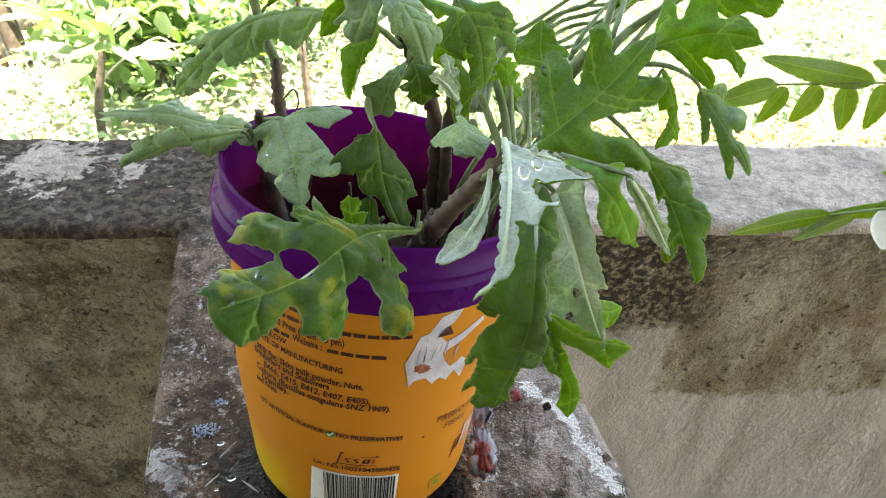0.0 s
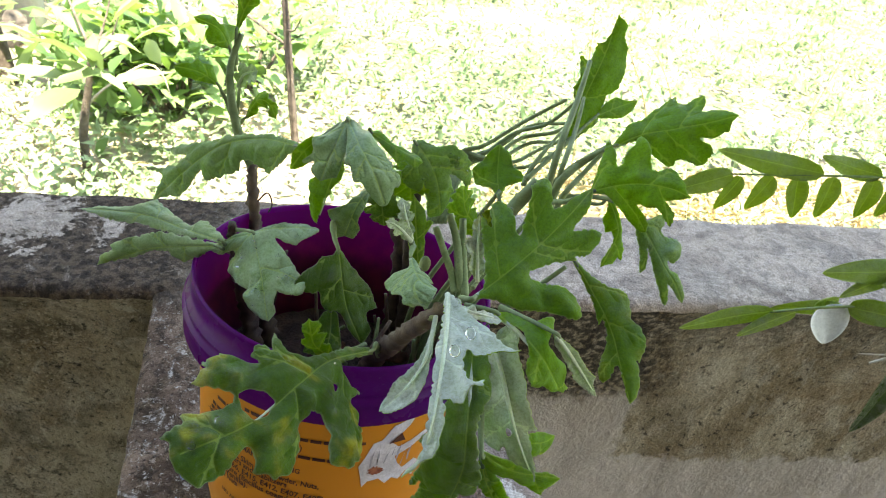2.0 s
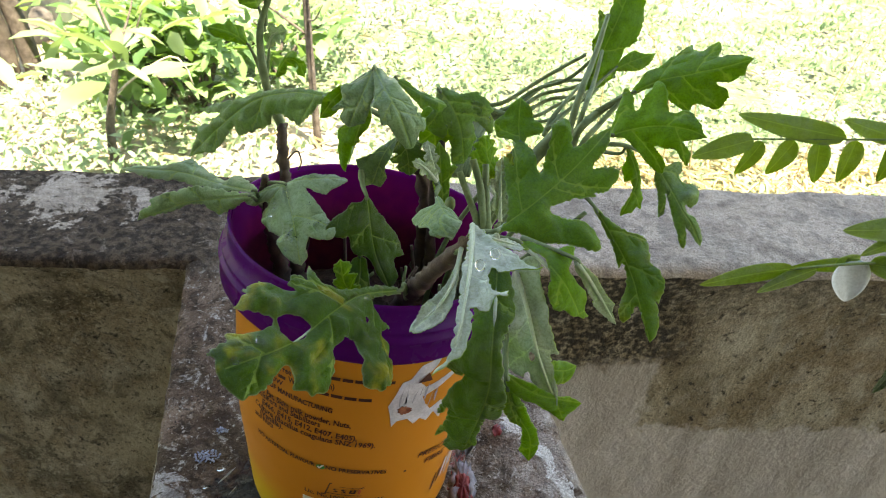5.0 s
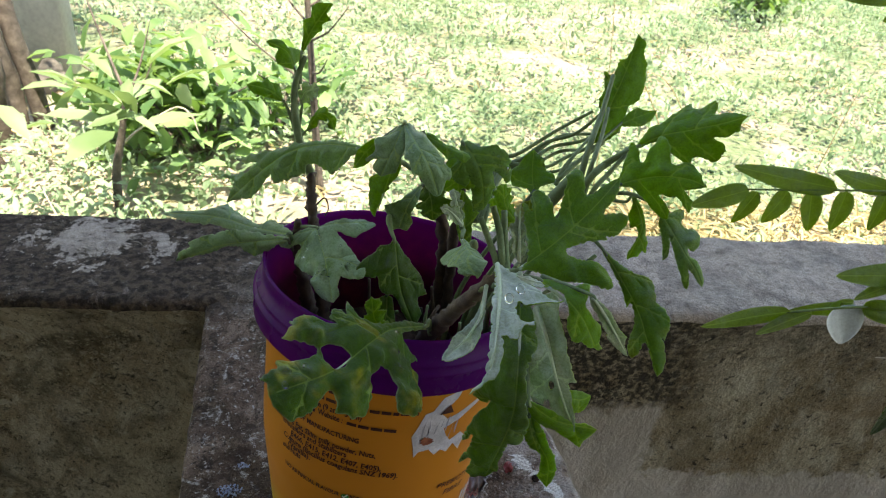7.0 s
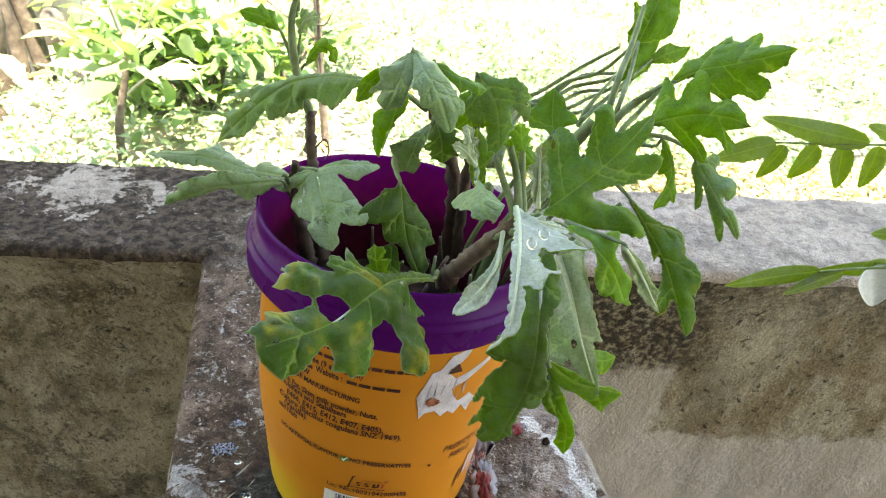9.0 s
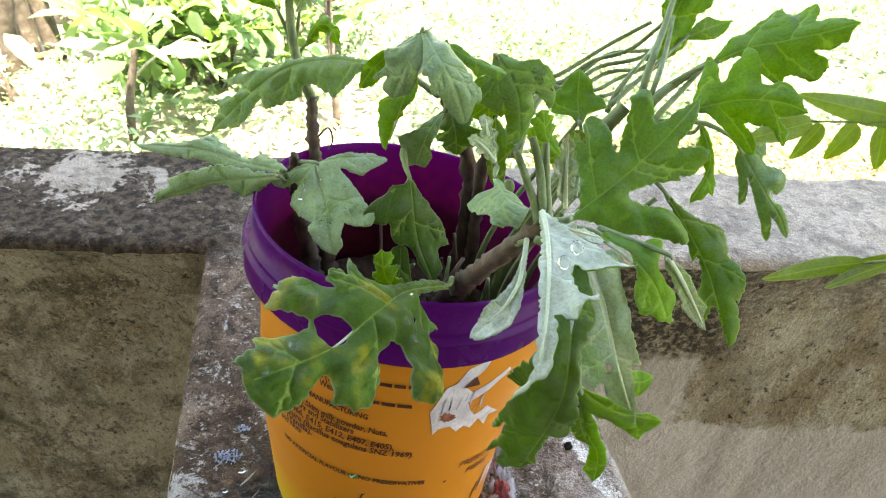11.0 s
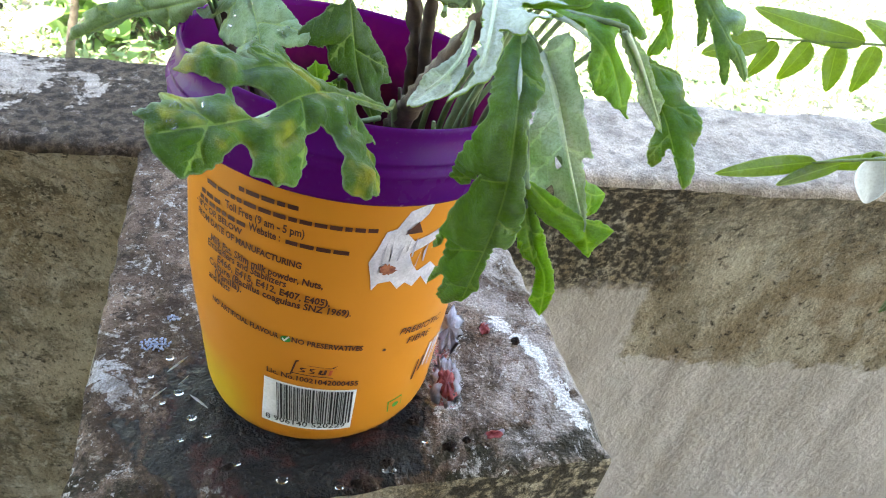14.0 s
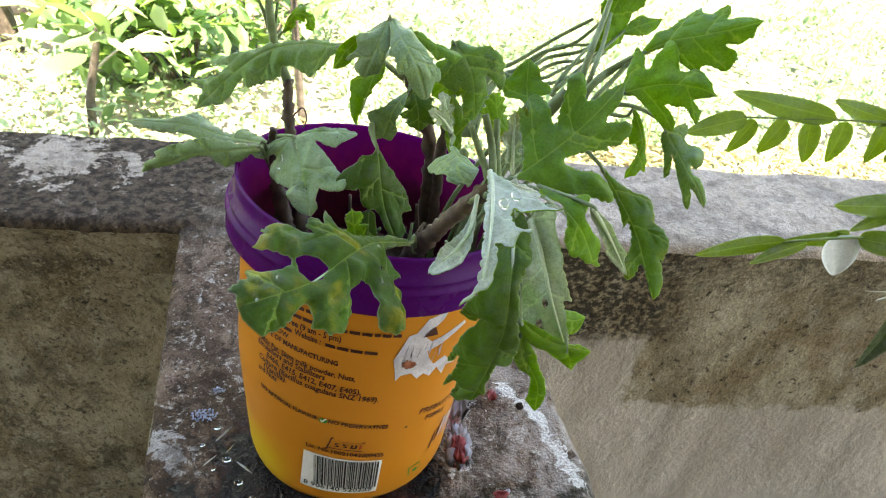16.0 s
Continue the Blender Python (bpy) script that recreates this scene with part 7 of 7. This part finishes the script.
climber = thing("curry_shrub", "slim green shrub whose feathery leaves reach over the parapet", "shrub", (0, 0, 0))
tube_part("stem", [(0.52, 0.11, -0.92), (0.50, 0.11, -0.5), (0.515, 0.11, -0.1), (0.50, 0.12, 0.12), (0.50, 0.14, 0.24)], [0.007, 0.006, 0.003], TRUNK, climber, "thin brown stem", 8, 40, 0.03, 4)


FLAT, HANGING = (0.0, 0.5, 0.85), (1.0, 0.0, 0.25)


def feather(label, rachis, leaflets, seed, material=SPRIG):
    """A compound leaf from its stalk and its leaflets, each a base, a tip and half its breadth."""
    stalk = tube_part("leaf_stalk", rachis, [0.0007, 0.0010, 0.0015], SPRIG_STALK, climber, label, sides=7, steps=40, seed=seed)
    for i, (base, tip, wide) in enumerate(leaflets):
        leaflet(stalk, base, tip, HANGING if abs(tip[2] - base[2]) > abs(tip[0] - base[0]) else FLAT, wide, seed * 50 + i, material)


feather("feathery leaf with rows of pointed leaflets", [(0.2531, 0.2000, 0.0859), (0.2793, 0.2000, 0.0867), (0.3135, 0.2000, 0.0880), (0.3486, 0.2000, 0.0889), (0.3881, 0.2000, 0.0895), (0.4303, 0.2000, 0.0903), (0.46, 0.17, 0.13), (0.50, 0.135, 0.20)],
        [((0.2549, 0.2000, 0.0856), (0.2084, 0.1900, 0.0760), 0.0080), ((0.2617, 0.2000, 0.0843), (0.2483, 0.1950, 0.0609), 0.0065), ((0.2840, 0.2000, 0.0857), (0.2706, 0.1950, 0.0618), 0.0080), ((0.3021, 0.2000, 0.0859), (0.3077, 0.1950, 0.0559), 0.0085), ((0.3278, 0.2000, 0.0875), (0.3249, 0.1950, 0.0569), 0.0085), ((0.3579, 0.2000, 0.0881), (0.3553, 0.1950, 0.0581), 0.0088), ((0.3792, 0.2000, 0.0890), (0.3699, 0.1950, 0.0594), 0.0088), ((0.4028, 0.2000, 0.0895), (0.3944, 0.1950, 0.0598), 0.0090), ((0.4280, 0.2000, 0.0902), (0.4206, 0.1950, 0.0602), 0.0090), ((0.3194, 0.2000, 0.0897), (0.2367, 0.2050, 0.0997), 0.0088), ((0.3621, 0.2000, 0.0906), (0.3116, 0.2050, 0.0991), 0.0075), ((0.4108, 0.2000, 0.0919), (0.3558, 0.2050, 0.1038), 0.0080)], 5)
feather("drooping leaf with pointed leaflets", [(0.2199, 0.0700, 0.0730), (0.2397, 0.0700, 0.0761), (0.2696, 0.0700, 0.0785), (0.3040, 0.0700, 0.0787), (0.36, 0.08, 0.075), (0.50, 0.12, 0.14)],
        [((0.2220, 0.0700, 0.0739), (0.1677, 0.0660, 0.0663), 0.0048), ((0.2346, 0.0700, 0.0736), (0.1983, 0.0620, 0.0647), 0.0040), ((0.2614, 0.0720, 0.0763), (0.2360, 0.0900, 0.0604), 0.0040), ((0.2623, 0.0700, 0.0778), (0.3028, 0.0600, 0.0758), 0.0070), ((0.2454, 0.0720, 0.0749), (0.2730, 0.0850, 0.0715), 0.0040)], 7)
feather("spread leaf with broad leaflets", [(0.2933, 0.0950, 0.0840), (0.3160, 0.0950, 0.0831), (0.3328, 0.0950, 0.0798), (0.42, 0.10, 0.09), (0.505, 0.115, 0.10)],
        [((0.3154, 0.0950, 0.0842), (0.2508, 0.0900, 0.0856), 0.0075), ((0.3096, 0.0950, 0.0848), (0.2706, 0.0900, 0.0695), 0.0050), ((0.3317, 0.0950, 0.0711), (0.2881, 0.0900, 0.0791), 0.0052), ((0.3307, 0.0950, 0.0838), (0.3018, 0.1000, 0.0883), 0.0060)], 9)
feather("hanging leaf with its shade in the colour", [(0.3423, 0.0900, 0.0314), (0.3559, 0.0900, 0.0300), (0.40, 0.09, 0.03), (0.51, 0.11, 0.05)],
        [((0.3436, 0.0900, 0.0319), (0.3189, 0.0750, -0.0284), 0.0098), ((0.3514, 0.0900, 0.0308), (0.3724, 0.0850, -0.0195), 0.0090)], 11, SHADED_SPRIG)
feather("high leaf with pointed leaflets", [(0.39, 0.30, 0.205), (0.42, 0.30, 0.207), (0.46, 0.27, 0.21), (0.50, 0.14, 0.24)],
        [((0.39, 0.30, 0.205), (0.31, 0.30, 0.205), 0.009), ((0.392, 0.30, 0.205), (0.38, 0.30, 0.185), 0.008), ((0.405, 0.30, 0.206), (0.375, 0.31, 0.228), 0.009), ((0.41, 0.30, 0.206), (0.40, 0.30, 0.176), 0.008)], 13)
tube_part("dry_stalk", [(0.3262, 0.1000, 0.0108), (0.3412, 0.1000, 0.0165), (0.3668, 0.1000, 0.0230)], [0.0007, 0.0013, 0.0010], PALE_TWIG, climber, "whitish withered stalk", sides=6, steps=16, seed=3)
tube_part("dry_stalk", [(0.3150, 0.1000, 0.0182), (0.3534, 0.1000, 0.0169)], [0.0004, 0.0006, 0.0006], PALE_TWIG, climber, "whitish withered stalk", sides=6, steps=12, seed=4)
pet = thing("pale_petal", "limp pale bluish-white petal caught on the leafy branch", "petal")
leaflet(pet, (0.2532, 0.0720, 0.0776), (0.2603, 0.0680, 0.0528), (1.0, 0.0, 0.0), 0.0112, 3).data.materials[0] = PETAL

# ---- litter on the pier ----
rng4 = random.Random(9)


def scrap(name, label, place, size, material, turn=0.0, lift=0.0015, crumple=0.35, squash=0.6, n=15):
    """A crumpled torn scrap lying on the cement."""
    bm = bmesh.new()
    outer = [(size * (1 + rng4.uniform(-0.35, 0.25)) * math.cos(2 * math.pi * i / n), squash * size * (1 + rng4.uniform(-0.35, 0.25)) * math.sin(2 * math.pi * i / n)) for i in range(n)]
    rings = []
    for k, share in enumerate((1.0, 0.72, 0.40)):
        rings.append([bm.verts.new((x * share, y * share, size * crumple * rng4.uniform(0.0, 1.0) * (0.25 + 0.6 * (k > 0)))) for x, y in outer])
    mid = bm.verts.new((0, 0, size * crumple * 0.5))
    for a, b in zip(rings, rings[1:]):
        for i in range(n):
            bm.faces.new((a[i], a[(i + 1) % n], b[(i + 1) % n], b[i]))
    for i in range(n):
        bm.faces.new((rings[-1][i], rings[-1][(i + 1) % n], mid))
    bmesh.ops.solidify(bm, geom=bm.faces[:], thickness=0.0004)
    ob = part(name, bm, material)
    ob.matrix_world = pose(place[0], place[1], lift, 0, 0, turn)
    return tagged(ob, label, "litter")


for x, y, size, mat, turn in ((0.067, 0.026, 0.0045, RED_PAPER, 80), (0.0690, 0.0275, 0.0030, TORN, 10), (0.063, -0.033, 0.004, RED_PAPER, 10), (0.0655, -0.0320, 0.0022, TORN, 40)):
    scrap("wrapper_scrap", "torn red and white wrapper scrap on damp cement", (x, y), size, mat, turn, 0.0008, 0.45)
# one crinkled strip of wrapper beside the tub, white above and printed red below
scrap("wrapper_scrap", "crinkled white strip of torn wrapper beside the tub", (0.0505, 0.0240), 0.0150, TORN, 80, 0.0008, 0.30, 0.40, 34)
scrap("wrapper_scrap", "crinkled red and white wrapper strip beside the tub", (0.0465, -0.0060), 0.0150, TORN, 86, 0.0008, 0.26, 0.42, 34)
scrap("wrapper_scrap", "torn red wrapper scrap stuck to damp cement", (0.0462, -0.0085), 0.0095, RED_PAPER, 88, 0.0024, 0.34, 0.48, 26)


def flecks(label, x, y, reach, count, seed):
    """A patch of tiny flakes of old paint."""
    rng = np.random.default_rng(seed)
    v, f = [], []
    for k in range(count):
        a, r = rng.uniform(0, 2 * math.pi), reach * rng.random() ** 0.7
        px, py, size = r * math.cos(a) * 1.25, r * math.sin(a) * 0.8, rng.uniform(0.00025, 0.0006)
        n, base = 5, len(v)
        turn = rng.uniform(0, 6.28)
        for z in (0.0, 0.00035):
            v += [(px + size * math.cos(turn + 6.283 * i / n), py + size * math.sin(turn + 6.283 * i / n), z) for i in range(n)]
        f += [tuple(range(base + n, base + 2 * n))] + [(base + i, base + (i + 1) % n, base + n + (i + 1) % n, base + n + i) for i in range(n)]
    me = bpy.data.meshes.new("paint_fleck")
    me.from_pydata(v, [], f)
    ob = link_mesh("paint_fleck", me, BLUE_PAINT)
    ob.location = (x, y, 0.0007)
    return tagged(ob, label, "paint")


flecks("patch of tiny violet-blue paint flecks on the cement", -0.0730, 0.0110, 0.0050, 90, 1)
flecks("small patch of violet-blue paint flecks on the cement", -0.0690, 0.0270, 0.0026, 34, 2)
for x, y, s in ((0.032, -0.027, 0.0035), (0.045, -0.039, 0.003), (0.021, -0.046, 0.003), (0.052, -0.036, 0.002), (0.010, -0.055, 0.0025), (0.080, 0.018, 0.0025), (-0.035, -0.048, 0.002)):
    scrap("soil_crumb", "small dark crumb of wet soil", (x, y), s, SOIL, 30, 0.0010, 1.0, 0.8)
for x, y, s, turn in ((-0.062, 0.0, 0.005, 55), (-0.066, -0.015, 0.004, 50), (-0.050, -0.019, 0.005, -40), (-0.058, -0.008, 0.003, 60)):
    scrap("straw", "short pale straw lying in the damp", (x, y), s, WHITE, turn, 0.0012, 0.15, 0.10)

for x, y, r in ((-0.066, 0.004, 0.0022), (-0.071, -0.006, 0.0016), (-0.059, -0.014, 0.0026), (-0.064, -0.019, 0.0015), (-0.052, -0.026, 0.0024), (-0.045, -0.034, 0.0020), (-0.054, -0.036, 0.0014), (-0.033, -0.046, 0.0022), (-0.016, -0.053, 0.0026), (0.004, -0.056, 0.0018), (0.022, -0.049, 0.0032), (0.036, -0.036, 0.0018)):
    bead = thing("water_drop", "bead of water on the damp cement by the tub", "water drop", (x, y, 0.0006))
    bm = bmesh.new()
    bmesh.ops.create_uvsphere(bm, u_segments=14, v_segments=8, radius=r * 0.55, matrix=Matrix.Diagonal((1.5, 1.0, 0.5, 1)))
    part("bead", bm, WATER, bead)

stuck = scrap("paper_scrap", "torn beige paper scrap stuck inside the tub", (0, 0), 0.0075, BEIGE, 0.0, 0.0, 0.25, 0.8)
stuck.matrix_world = pose(-0.0515, 0.010, 0.1175, 0, 78, 10)

# dead leaves on the soil in the tub
DEAD = plain("dead_leaf", (0.060, 0.020, 0.014), (0.16, 0.065, 0.035), 180, 0.7, 0.5)
for k in range(9):
    dead = scrap("dead_leaf", "shrivelled red-brown leaf lying on the potting soil", (rng4.uniform(-0.036, 0.030), rng4.uniform(-0.020, 0.040)), rng4.uniform(0.005, 0.010), DEAD, 40 * k, 0.086 + 0.001 * k, 0.7, 0.6)
